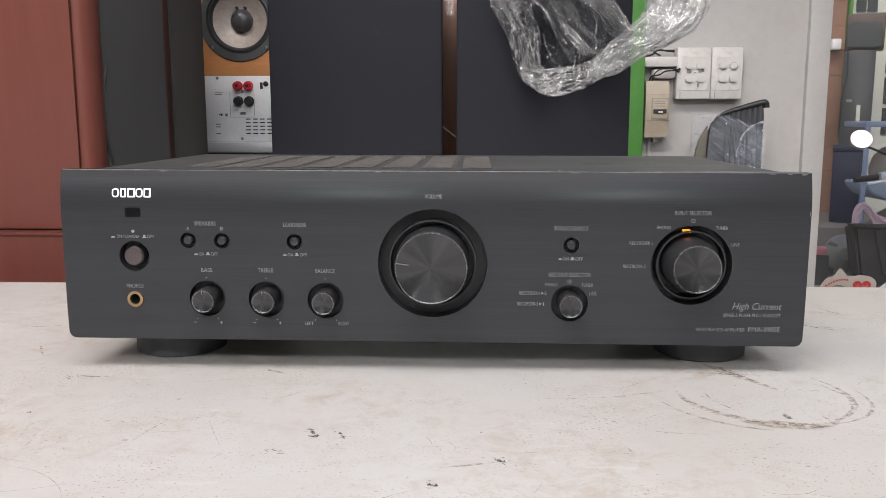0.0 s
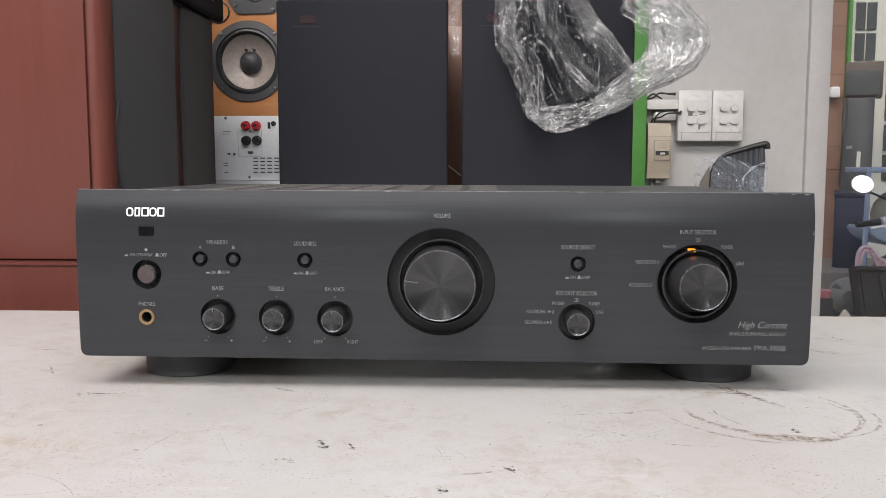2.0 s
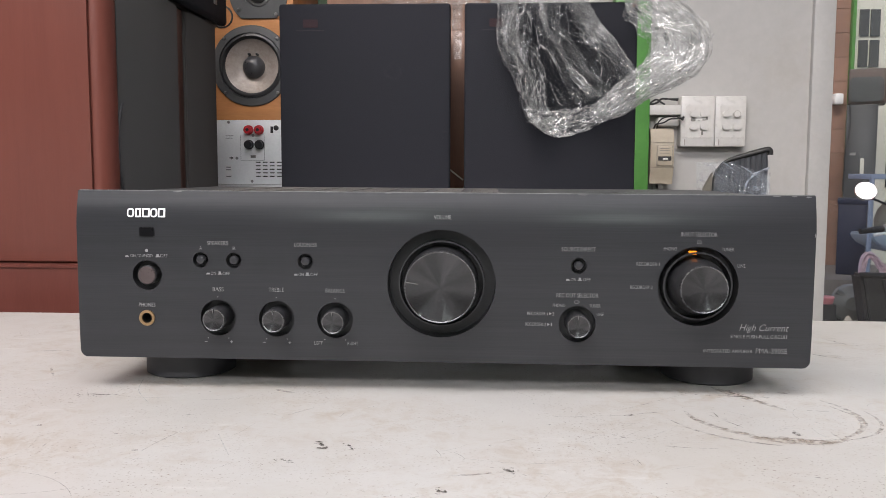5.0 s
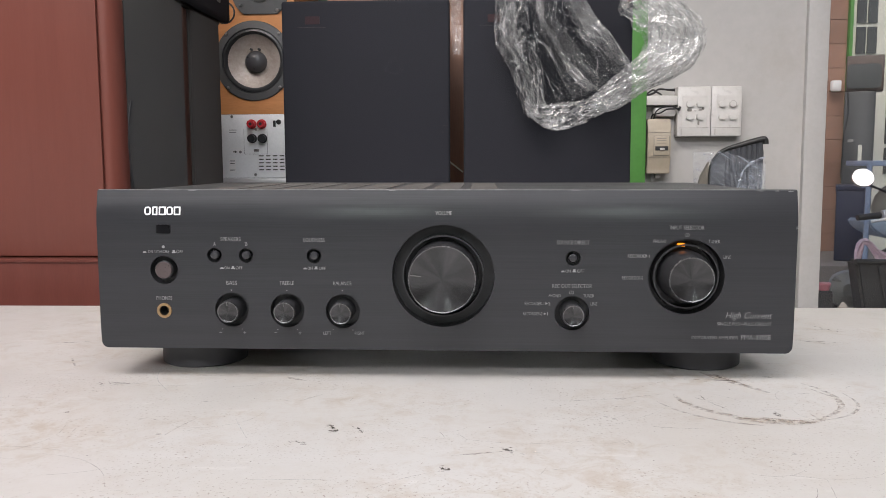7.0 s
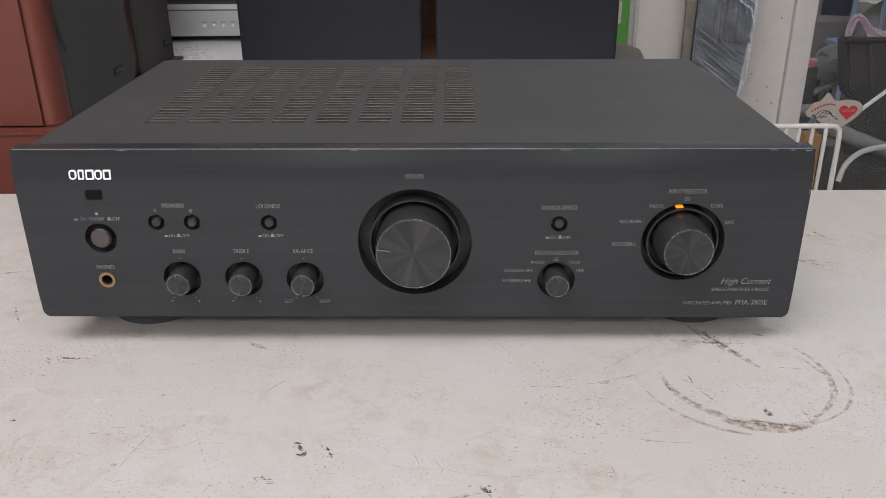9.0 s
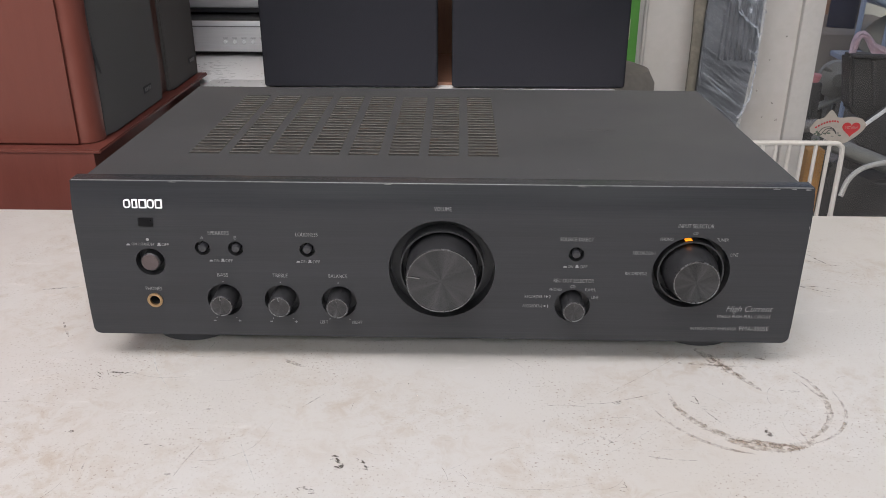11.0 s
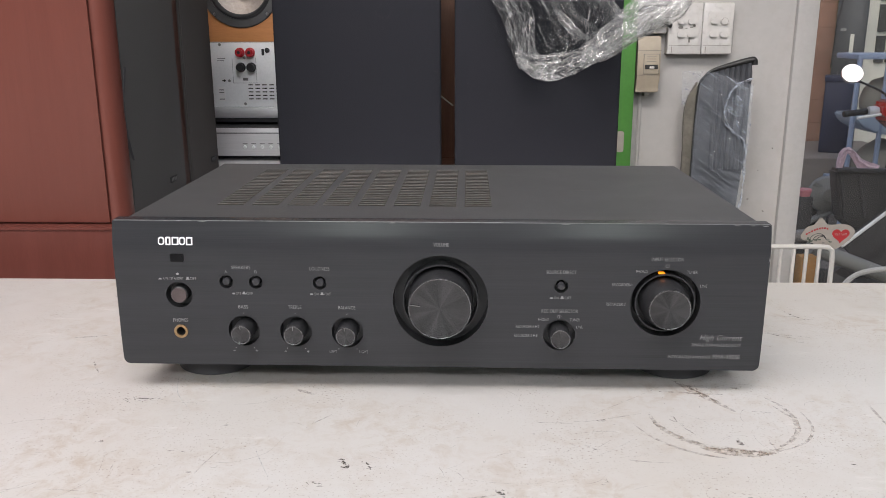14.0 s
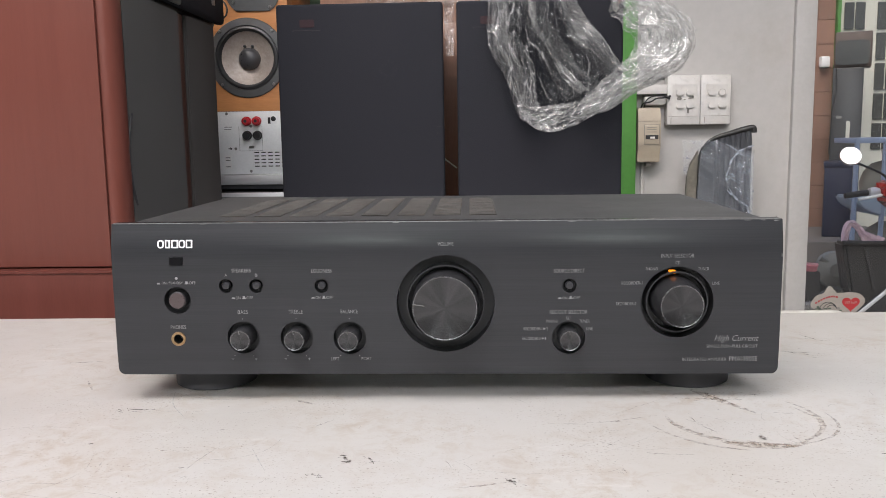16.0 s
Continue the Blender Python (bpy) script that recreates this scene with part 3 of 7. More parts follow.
CRUMBS = bmesh.new()


def smear(bm, pts, widths, jitter, lift):
    left, right = [], []
    for i, p in enumerate(pts):
        d = (pts[min(i + 1, len(pts) - 1)] - pts[max(i - 1, 0)]).normalized()
        s = Vector((-d.y, d.x, 0))
        u = i / (len(pts) - 1)
        w = widths[0] + (widths[1] - widths[0]) * u
        w *= (0.25 + 0.75 * math.sin(math.pi * (0.06 + 0.88 * u))) / 2
        a, b = w * (1 + jitter * rm.uniform(-1, 1)), w * (1 + jitter * rm.uniform(-1, 1))
        left.append(bm.verts.new((p.x + s.x * a, p.y + s.y * a, T + lift)))
        right.append(bm.verts.new((p.x - s.x * b, p.y - s.y * b, T + lift)))
    for i in range(len(pts) - 1):
        bm.faces.new((left[i], right[i], right[i + 1], left[i + 1]))


def mark(points, widths, material, name, lift=0.00025, jitter=0.25):
    """A thin uneven smear along a line on the table top; dark ones have crumbs and short tails round them."""
    bm = bmesh.new()
    pts = smooth_path([(x - 0.0012, y - 0.0022, 0) for x, y in points], 5)
    dark = material is M_GRIME_DARK
    smear(bm, pts, (widths[0] * 0.75, widths[1] * 0.75) if dark else widths, 0.75 if dark else jitter, lift)
    if dark:
        reach = max(0.0016, sum((b - a).length for a, b in zip(pts, pts[1:])))
        for k in range(6):
            c = rm.choice(pts) + Vector((rm.gauss(0, 0.35), rm.gauss(0, 0.22), 0)) * reach
            a, n_ = rm.gauss(-0.25, 0.35), rm.uniform(0.08, 0.30) * reach
            q = Vector((math.cos(a), math.sin(a), 0)) * n_
            smear(CRUMBS, [c - q, c - q * 0.3, c + q * 0.4, c + q], (max(widths) * rm.uniform(0.12, 0.4), max(widths) * rm.uniform(0.08, 0.3)), 0.7, lift + 0.00004 * (k + 1))
    bmesh.ops.recalc_face_normals(bm, faces=bm.faces)
    part(name, bm, material, table)


def arc(cx, cy, rx, ry, a0, a1, steps=14):
    return [(cx + rx * math.cos(radians(a0 + (a1 - a0) * k / steps)), cy + ry * math.sin(radians(a0 + (a1 - a0) * k / steps))) for k in range(steps + 1)]


# the ring left by a round base, and the smears inside it
mark(arc(0.182, -0.030, 0.046, 0.046, 175, 262), (0.003, 0.006), M_GRIME, "ring_stain")
mark(arc(0.182, -0.030, 0.0475, 0.050, 238, 300), (0.008, 0.007), M_GRIME, "ring_stain", 0.0004)
mark(arc(0.182, -0.030, 0.045, 0.047, 300, 395), (0.004, 0.003), M_GRIME, "ring_stain")
mark(arc(0.178, -0.026, 0.057, 0.060, 196, 262), (0.0016, 0.003), M_GRIME, "ring_stain")
mark(arc(0.190, -0.034, 0.045, 0.044, 290, 372), (0.002, 0.002), M_GRIME, "ring_stain", 0.0005)
mark([(0.165, 0.024), (0.172, 0.01), (0.184, -0.01), (0.1925, -0.0243)], (0.008, 0.004), M_GRIME, "scuff")
mark([(0.15, 0.006), (0.17, 0.004), (0.192, 0.002)], (0.003, 0.002), M_GRIME, "scuff")
mark([(0.1806, -0.0655), (0.1835, -0.0695)], (0.0032, 0.0036), M_GRIME_DARK, "scuff")
mark([(0.1506, -0.0314), (0.1513, -0.0401)], (0.0012, 0.001), M_GRIME_DARK, "scuff")
mark([(0.1532, -0.0467), (0.1589, -0.0579)], (0.001, 0.0008), M_GRIME_DARK, "scuff")
mark([(0.2034, -0.0239), (0.215, -0.0253)], (0.0016, 0.002), M_GRIME, "scuff")
mark([(0.2192, -0.0141), (0.2256, -0.0318)], (0.001, 0.0024), M_GRIME, "scuff")
mark([(0.283, -0.0133), (0.281, -0.0448)], (0.003, 0.001), M_GRIME, "scuff")
mark([(0.1603, -0.1225), (0.1625, -0.1235)], (0.0022, 0.0016), M_GRIME_DARK, "scuff")
mark([(0.1674, -0.1283), (0.17, -0.127)], (0.0022, 0.0012), M_GRIME, "scuff")
mark([(0.2375, -0.0906), (0.24, -0.0915)], (0.0016, 0.0014), M_GRIME_DARK, "scuff")
mark([(-0.2065, -0.0124), (-0.199, -0.013), (-0.193, -0.0131)], (0.0015, 0.0034), M_GRIME_DARK, "scuff")
mark([(-0.205, -0.074), (-0.202, -0.0735)], (0.0022, 0.0018), M_GRIME_DARK, "scuff")
mark([(-0.14, -0.1086), (-0.1368, -0.1084)], (0.002, 0.002), M_GRIME, "scuff")
mark([(-0.159, -0.0845), (-0.155, -0.0835)], (0.0012, 0.0016), M_GRIME, "scuff")
mark([(-0.136, -0.0508), (-0.13, -0.0506)], (0.0026, 0.002), M_GRIME, "scuff")
mark([(-0.068, -0.117), (-0.061, -0.1196)], (0.0012, 0.0022), M_GRIME_DARK, "scuff")
mark([(-0.0535, -0.0937), (-0.049, -0.1015)], (0.0022, 0.0042), M_GRIME_DARK, "scuff")
mark([(-0.0399, -0.0946), (-0.0358, -0.1035)], (0.0014, 0.002), M_GRIME_DARK, "scuff")
mark([(0.034, -0.124), (0.0385, -0.1275)], (0.0044, 0.003), M_GRIME_DARK, "scuff")
mark([(0.01, -0.1345), (0.02, -0.132), (0.034, -0.128)], (0.0016, 0.0022), M_GRIME, "scuff")
mark([(0.0385, -0.1275), (0.044, -0.132)], (0.002, 0.001), M_GRIME, "scuff")
mark([(0.0625, -0.0427), (0.073, -0.0423), (0.085, -0.0437)], (0.001, 0.0008), M_GRIME, "scuff")
mark([(0.086, -0.0405), (0.1, -0.039), (0.1309, -0.028)], (0.0009, 0.0006), M_GRIME, "scuff")
mark([(0.101, -0.0393), (0.106, -0.0393)], (0.0016, 0.0012), M_GRIME_DARK, "scuff")
mark([(0.0875, -0.0705), (0.0955, -0.0777)], (0.0014, 0.0018), M_GRIME, "scuff")
mark([(0.01, -0.154), (0.008, -0.149)], (0.006, 0.003), M_GRIME_DARK, "scuff")
mark([(0.2936, 0.183), (0.3, 0.166), (0.3067, 0.1543)], (0.0012, 0.0016), M_GRIME_DARK, "scuff")
mark([(0.2622, 0.125), (0.269, 0.117), (0.2838, 0.108)], (0.0016, 0.0012), M_GRIME_DARK, "scuff")
mark([(-0.188, 0.021), (-0.18, -0.004), (-0.1639, -0.0293)], (0.0006, 0.0006), M_SCRATCH, "scuff")
mark([(-0.1066, -0.0828), (-0.1, -0.097), (-0.0923, -0.113)], (0.0008, 0.0006), M_SCRATCH, "scuff")
mark([(-0.1348, -0.1098), (-0.1318, -0.0948), (-0.1268, -0.0778)], (0.0009, 0.0006), M_GRIME, "scuff")
mark([(-0.1838, -0.1068), (-0.1848, -0.0998)], (0.0012, 0.0006), M_GRIME, "scuff")
mark([(-0.1528, -0.0848), (-0.1506, -0.0838)], (0.0016, 0.0010), M_GRIME_DARK, "scuff")
mark([(-0.0998, 0.0042), (-0.0930, 0.0002), (-0.0858, -0.0038)], (0.0040, 0.0024), M_GRIME, "scuff")
mark([(-0.0798, -0.0478), (-0.0740, -0.0405), (-0.0688, -0.0338)], (0.0008, 0.0007), M_GRIME, "scuff")
mark([(0.1122, -0.0888), (0.1222, -0.0908), (0.1372, -0.0918)], (0.0012, 0.0008), M_GRIME, "scuff")
mark([(0.0952, -0.1098), (0.0962, -0.1158)], (0.0007, 0.0005), M_GRIME_DARK, "scuff")
mark([(0.2002, 0.0132), (0.2062, 0.0112)], (0.0026, 0.0018), M_GRIME, "scuff")
mark([(0.1672, -0.0748), (0.1732, -0.0758), (0.1832, -0.0790), (0.1942, -0.0820)], (0.0034, 0.0060), M_GRIME, "ring_stain", 0.0006)
mark([(0.1712, -0.0728), (0.1802, -0.0762), (0.1962, -0.0798)], (0.0016, 0.0022), M_RUSTMARK, "ring_stain", 0.0008)
mark([(0.1822, -0.0618), (0.1832, -0.0688)], (0.0014, 0.0024), M_RUSTMARK, "ring_stain", 0.0008)
mark([(0.2002, -0.0648), (0.2012, -0.0738)], (0.0014, 0.0010), M_GRIME, "scuff")
mark([(0.1712, 0.0162), (0.1772, 0.0052), (0.1842, -0.0108)], (0.0060, 0.0012), M_RUSTMARK, "scuff", 0.0006)
mark([(-0.25, 0.03), (-0.262, 0.05)], (0.002, 0.002), M_GRIME, "scuff")
mark([(-0.3, 0.1), (-0.275, 0.105)], (0.003, 0.002), M_GRIME, "scuff")
bmesh.ops.recalc_face_normals(CRUMBS, faces=CRUMBS.faces)
tagged(part("crumb", CRUMBS, M_GRIME_DARK, table, "dark crumbs round the scuffs"), kind="stuff")
# hairline scratches, dark and pale, in all directions
for material, number, label in ((M_HAIR, 130, "fine brown hairline scratches"), (M_SCRATCH, 50, "fine pale hairline scratches")):
    bm = bmesh.new()
    for k in range(number):
        x, y, a = rm.uniform(-0.55, 0.50), rm.choice((rm.uniform(-0.34, 0.05), rm.uniform(-0.20, 0.02))), rm.choice((rm.gauss(0.25, 0.5), rm.uniform(0, 3.14)))
        n_, bend = rm.choice((0.004, 0.008, 0.014, 0.030)) * rm.uniform(0.6, 1.3), rm.gauss(0, 0.25)
        pts = smooth_path([(x + n_ * u * math.cos(a + bend * u), y + n_ * u * math.sin(a + bend * u), 0) for u in (-1, -0.4, 0.3, 1)], 4)
        smear(bm, pts, (rm.uniform(0.00018, 0.00042), rm.uniform(0.00012, 0.0003)), 0.4, 0.00018 + 0.000001 * k)
    bmesh.ops.recalc_face_normals(bm, faces=bm.faces)
    tagged(part("scratch", bm, material, table, label), kind="stuff")
# small specks scattered over the paint, thicker in front of the amplifier
rs = random.Random(5)
bm = bmesh.new()
for k in range(480):
    x = rs.uniform(-0.62, 0.62)
    y = rs.choice((rs.gauss(-0.02, 0.025), rs.uniform(-0.38, 0.25)))
    r = rs.uniform(0.00012, 0.00034) * (1.9 if rs.random() < 0.06 else 1)
    a, st = rs.uniform(0, 3.1), rs.uniform(1, 3.0)
    ring = []
    for j in range(6):
        b = 2 * math.pi * j / 6
        u, v = r * st * math.cos(b), r * math.sin(b) * rs.uniform(0.6, 1.2)
        ring.append(bm.verts.new((x + u * math.cos(a) - v * math.sin(a), y + u * math.sin(a) + v * math.cos(a), T + 0.0002)))
    bm.faces.new(ring)
tagged(part("speck", bm, M_GRIME_DARK, table, "tiny dark specks"), kind="stuff")

# ---- amplifier ----
CX, PZ0, PZ1, HALF = -0.0028, 0.7676, 0.8676, 0.2162
FLAT, BEND, SLOPE = 0.8433, 0.075, radians(13)
amp = thing("amplifier", (0.168, 0.05, T), "black stereo amplifier with round knobs, on an off-white table", "amplifier")


def panel_y(z):
    """The panel's face: upright, then a soft bend to a slope that leans back."""
    rise = BEND * math.sin(SLOPE)
    if z < FLAT:
        return 0.0
    if z < FLAT + rise:
        return BEND - math.sqrt(BEND ** 2 - (z - FLAT) ** 2)
    return BEND * (1 - math.cos(SLOPE)) + (z - FLAT - rise) * math.tan(SLOPE)


def build_panel():
    bm = bmesh.new()
    xs = [-HALF + 0.0045 * (1 - math.cos(radians(90 * k / 8))) for k in range(9)]
    xs += [-HALF + 0.0045 + (2 * HALF - 0.013) * k / 40 for k in range(1, 40)]
    xs += [-x for x in xs[8::-1]]
    zs = [0, 0.12, 0.3, 0.5, 0.70] + [0.745 + 0.19 * k / 17 for k in range(18)] + [0.965, 1.0]
    sections = []
    for x in xs:
        u = max(0.0, abs(x) - (HALF - 0.0045)) / 0.0045
        zb = PZ0 + 0.0045 * (1 - math.sqrt(max(0, 1 - u * u)))
        front = [(panel_y(zb + (PZ1 - zb) * q), zb + (PZ1 - zb) * q) for q in zs]
        front[0] = (front[0][0] + 0.0006, front[0][1])
        loop = front + [(panel_y(PZ1) + 0.0014, PZ1 + 0.0004), (0.0150, PZ1 + 0.0004), (0.0150, zb)]
        sections.append([bm.verts.new((CX + x, y, z)) for y, z in loop])
    for a, b in zip(sections, sections[1:]):
        for k in range(len(a)):
            j = (k + 1) % len(a)
            bm.faces.new((a[k], a[j], b[j], b[k]))
    bm.faces.new(sections[0])
    bm.faces.new(sections[-1][::-1])
    bmesh.ops.recalc_face_normals(bm, faces=bm.faces)
    return bm


# pale strip along the upper edge, put in for the bevel's glint as well as wear
bm = bmesh.new()
y0 = panel_y(PZ1)
box(bm, CX - HALF + 0.0006, CX + HALF - 0.0006, y0 + 0.0003, y0 + 0.0012, PZ1 - 0.0001, PZ1 + 0.00055, bevel=0.0002, seg=1)
part("worn_edge", bm, M_LINE_DULL, amp, "thin pale strip for wear and glint on the upper edge")

rs = random.Random(23)
for x, z, w, h in ((CX + HALF - 0.004, PZ1 - 0.0006, 0.0040, 0.0010), (CX + HALF - 0.012, PZ1 - 0.0003, 0.0030, 0.0007), (CX + HALF - 0.022, PZ1 - 0.0003, 0.0050, 0.0006),
                   (CX + HALF - 0.0006, 0.8450, 0.0007, 0.0030),
                   (CX - HALF + 0.060, PZ1 - 0.0002, 0.0060, 0.0005), (CX - 0.030, PZ1 - 0.0002, 0.0045, 0.0005), (0.080, PZ1 - 0.0002, 0.0070, 0.0005)):
    ring_ = [(x + w / 2 * math.cos(k * 0.9) * rs.uniform(0.6, 1.1), z + h / 2 * math.sin(k * 0.9) * rs.uniform(0.6, 1.1)) for k in range(7)]
    part("chip", slab(ring_, "y", panel_y(z) - 0.0002, panel_y(z) + 0.0004), M_LINE_DULL, amp, "paint chipped to bare metal")

# (x, z, radius of the hole, depth of the hole)
HOLES = {
    "volume": (-0.0012, 0.8146, 0.0318, 0.0120), "selector": (0.1476, 0.8150, 0.0231, 0.0110),
    "bass": (-0.1343, 0.7926, 0.0107, 0.0080), "treble": (-0.0991, 0.7924, 0.0107, 0.0080), "balance": (-0.0641, 0.7921, 0.0107, 0.0080),
    "rec": (0.0785, 0.7919, 0.0107, 0.0080), "power": (-0.1768, 0.8176, 0.0089, 0.0075), "jack": (-0.1774, 0.7919, 0.0034, 0.0120),
    "spk_a": (-0.1444, 0.8271, 0.0046, 0.0060), "spk_b": (-0.1245, 0.8270, 0.0046, 0.0060),
    "loud": (-0.0817, 0.8268, 0.0046, 0.0060), "direct": (0.0787, 0.8261, 0.0046, 0.0060),
}
panel_mesh = finish(build_panel(), "front_panel", M_BLACKPANEL)
panel_mesh.materials.append(M_RECESS)
cut = bmesh.new()
for x, z, r, d in HOLES.values():
    spin(cut, [(0, -0.02), (r, -0.02), (r, d), (0, d)], (x, 0, z), "y", 72 if r > 0.02 else 40)
cut_mesh = finish(cut, "cutter", M_RECESS)
blank, cutter = new("blank", panel_mesh), new("cutter", cut_mesh)
mod = blank.modifiers.new("cut", "BOOLEAN")
mod.operation, mod.object, mod.solver = "DIFFERENCE", cutter, "EXACT"
bpy.context.view_layer.update()
carved = bpy.data.meshes.new_from_object(blank.evaluated_get(bpy.context.evaluated_depsgraph_get()))
bpy.data.objects.remove(blank)
bpy.data.objects.remove(cutter)
bm = bmesh.new()
bm.from_mesh(carved)
for f in bm.faces:
    c = f.calc_center_median()
    inside = any(math.hypot(c.x - x, c.z - z) < r * 1.02 for x, z, r, d in HOLES.values())
    f.material_index = 1 if inside and c.y > panel_y(c.z) + 0.0004 else 0
panel = part("front_panel", bm, M_BLACKPANEL, amp, "brushed black front panel with a rounded upper edge")
panel.data.materials.append(M_RECESS)

# case: sides, back and a slotted top
CH = 0.2130
CY0, CY1, CZ0, CZ1 = 0.0185, 0.2560, 0.7700, 0.8660
bm = bmesh.new()
box(bm, CX - CH, CX - CH + 0.0012, CY0, CY1, CZ0, CZ1 - 0.0012)
box(bm, CX + CH - 0.0012, CX + CH, CY0, CY1, CZ0, CZ1 - 0.0012)
box(bm, CX - CH + 0.0012, CX + CH - 0.0012, CY1 - 0.0012, CY1, CZ0, CZ1 - 0.0012)
box(bm, CX - CH + 0.0012, CX + CH - 0.0012, 0.0150, CY1 - 0.0012, CZ0 - 0.0005, CZ0 + 0.001)
part("case", bm, M_CASE, amp, "black painted steel case")
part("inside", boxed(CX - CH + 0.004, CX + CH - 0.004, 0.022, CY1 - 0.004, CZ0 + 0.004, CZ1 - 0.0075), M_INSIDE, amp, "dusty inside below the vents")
part("lip", boxed(CX - CH, CX + CH, 0.0152, 0.0185, CZ0, CZ1 - 0.0035), M_RECESS, amp)

COLS, ROWS_V, VX0, VX1, VY0, VY1 = 8, 24, -0.1675, 0.0340, 0.0640, 0.2300
pitch = (VX1 - VX0) / (COLS - 1 + 0.76)
colw = pitch * 0.76
vp = (VY1 - VY0) / ROWS_V
xb = [CX - CH]
for c in range(COLS):
    xb += [VX0 + c * pitch, VX0 + c * pitch + colw]
xb.append(CX + CH)
yb = [CY0]
for r in range(ROWS_V):
    yb += [VY0 + r * vp, VY0 + r * vp + vp * 0.45]
yb.append(CY1)


def plate(bm, keep, zt, thick):
    vt = {}

    def v(i, j, z):
        key = (i, j, z)
        if key not in vt:
            vt[key] = bm.verts.new((xb[i], yb[j], z))
        return vt[key]
    for i in range(len(xb) - 1):
        for j in range(len(yb) - 1):
            if not keep(i, j):
                continue
            bm.faces.new((v(i, j, zt), v(i + 1, j, zt), v(i + 1, j + 1, zt), v(i, j + 1, zt)))
            for (di, dj), (a, b) in (((-1, 0), ((i, j + 1), (i, j))), ((1, 0), ((i + 1, j), (i + 1, j + 1))),
                                     ((0, -1), ((i, j), (i + 1, j))), ((0, 1), ((i + 1, j + 1), (i, j + 1)))):
                if not (0 <= i + di < len(xb) - 1 and 0 <= j + dj < len(yb) - 1 and keep(i + di, j + dj)):
                    bm.faces.new((v(*a, zt), v(*a, zt - thick), v(*b, zt - thick), v(*b, zt)))


bm = bmesh.new()
plate(bm, lambda i, j: i % 2 == 0 or j == 0 or j == len(yb) - 2, CZ1, 0.0012)
bmesh.ops.recalc_face_normals(bm, faces=bm.faces)
part("top_cover", bm, M_CASE, amp, "black top cover with eight rows of vents")
bm = bmesh.new()
for c in range(COLS):
    for r in range(ROWS_V - 1):
        x0, x1 = VX0 + c * pitch, VX0 + c * pitch + colw
        y0, y1 = VY0 + r * vp + vp * 0.45, VY0 + (r + 1) * vp
        q = [bm.verts.new(p) for p in ((x0, y0, CZ1 + 0.0005), (x1, y0, CZ1 + 0.0005), (x1, y1, CZ1 - 0.0002), (x0, y1, CZ1 - 0.0002),
                                       (x0, y0, CZ1 - 0.0010), (x1, y0, CZ1 - 0.0010), (x1, y1, CZ1 - 0.0014), (x0, y1, CZ1 - 0.0014))]
        for f in ((0, 1, 2, 3), (5, 4, 7, 6), (0, 4, 5, 1), (3, 2, 6, 7), (0, 3, 7, 4), (1, 5, 6, 2)):
            bm.faces.new([q[k] for k in f])
bmesh.ops.recalc_face_normals(bm, faces=bm.faces)
tagged(part("vent_slat", bm, M_SLAT, amp, "dusty louvre slats"), kind="stuff")
# lips: paler colour holds both wear and the light on the front edges
bm = bmesh.new()
for c in range(COLS):
    for r in range(ROWS_V - 1):
        x0, x1 = VX0 + c * pitch + 0.0004, VX0 + c * pitch + colw - 0.0004
        y0 = VY0 + r * vp + vp * 0.45
        q = [bm.verts.new(p) for p in ((x0, y0 - 0.0004, CZ1 + 0.0004), (x1, y0 - 0.0004, CZ1 + 0.0004), (x1, y0 + 0.0007, CZ1 + 0.0006), (x0, y0 + 0.0007, CZ1 + 0.0006),
                                       (x0, y0 - 0.0004, CZ1 + 0.0002), (x1, y0 - 0.0004, CZ1 + 0.0002), (x1, y0 + 0.0007, CZ1 - 0.0006), (x0, y0 + 0.0007, CZ1 - 0.0006))]
        for f in ((0, 1, 2, 3), (5, 4, 7, 6), (0, 4, 5, 1), (3, 2, 6, 7), (0, 3, 7, 4), (1, 5, 6, 2)):
            bm.faces.new([q[k] for k in f])
bmesh.ops.recalc_face_normals(bm, faces=bm.faces)
tagged(part("vent_lip", bm, M_SLATLIP, amp, "worn lips of the louvres, coloured paler for their lit edges"), kind="stuff")
# rubbed corner and a pale rub on the cover
part("rub_mark", boxed(0.0995, 0.1210, 0.1290, 0.1296, CZ1, CZ1 + 0.0001), M_SLAT, amp)
part("rub_mark", boxed(0.0745, 0.0753, 0.1795, 0.1803, CZ1, CZ1 + 0.0003), M_GREYTEXT, amp)
rs = random.Random(11)
bm = bmesh.new()
for k in range(34):
    x, y, a, n_ = rs.uniform(-0.20, 0.20), rs.uniform(0.03, 0.245), rs.gauss(0, 0.35), rs.uniform(0.004, 0.022)
    if VX0 - 0.01 < x < VX1 + 0.01 and VY0 - 0.006 < y < VY1 + 0.006:
        continue
    dx, dy, w = n_ * math.cos(a), n_ * math.sin(a), rs.uniform(0.00008, 0.00022)
    bm.faces.new([bm.verts.new((x + sx * dx - sw * w * math.sin(a), y + sx * dy + sw * w * math.cos(a), CZ1 + 0.0001)) for sx, sw in ((-1, -1), (1, -0.3), (1, 0.3), (-1, 1))])
bmesh.ops.recalc_face_normals(bm, faces=bm.faces)
tagged(part("scratch", bm, M_CASESCRATCH, amp, "fine pale scratches on the cover"), kind="stuff")
# feet, wider at the rim
for fx, drop in ((-0.1695, 0.0016), (0.1680, 0.0)):
    for fy in (0.0525, 0.2150):
        part("foot", turned([(0, -drop), (0.0265, -drop), (0.0285, 0.0012 - drop), (0.0285, 0.0195), (0, 0.0195)], (fx, fy, T), "z", 40), M_FOOT, amp, "round black foot")


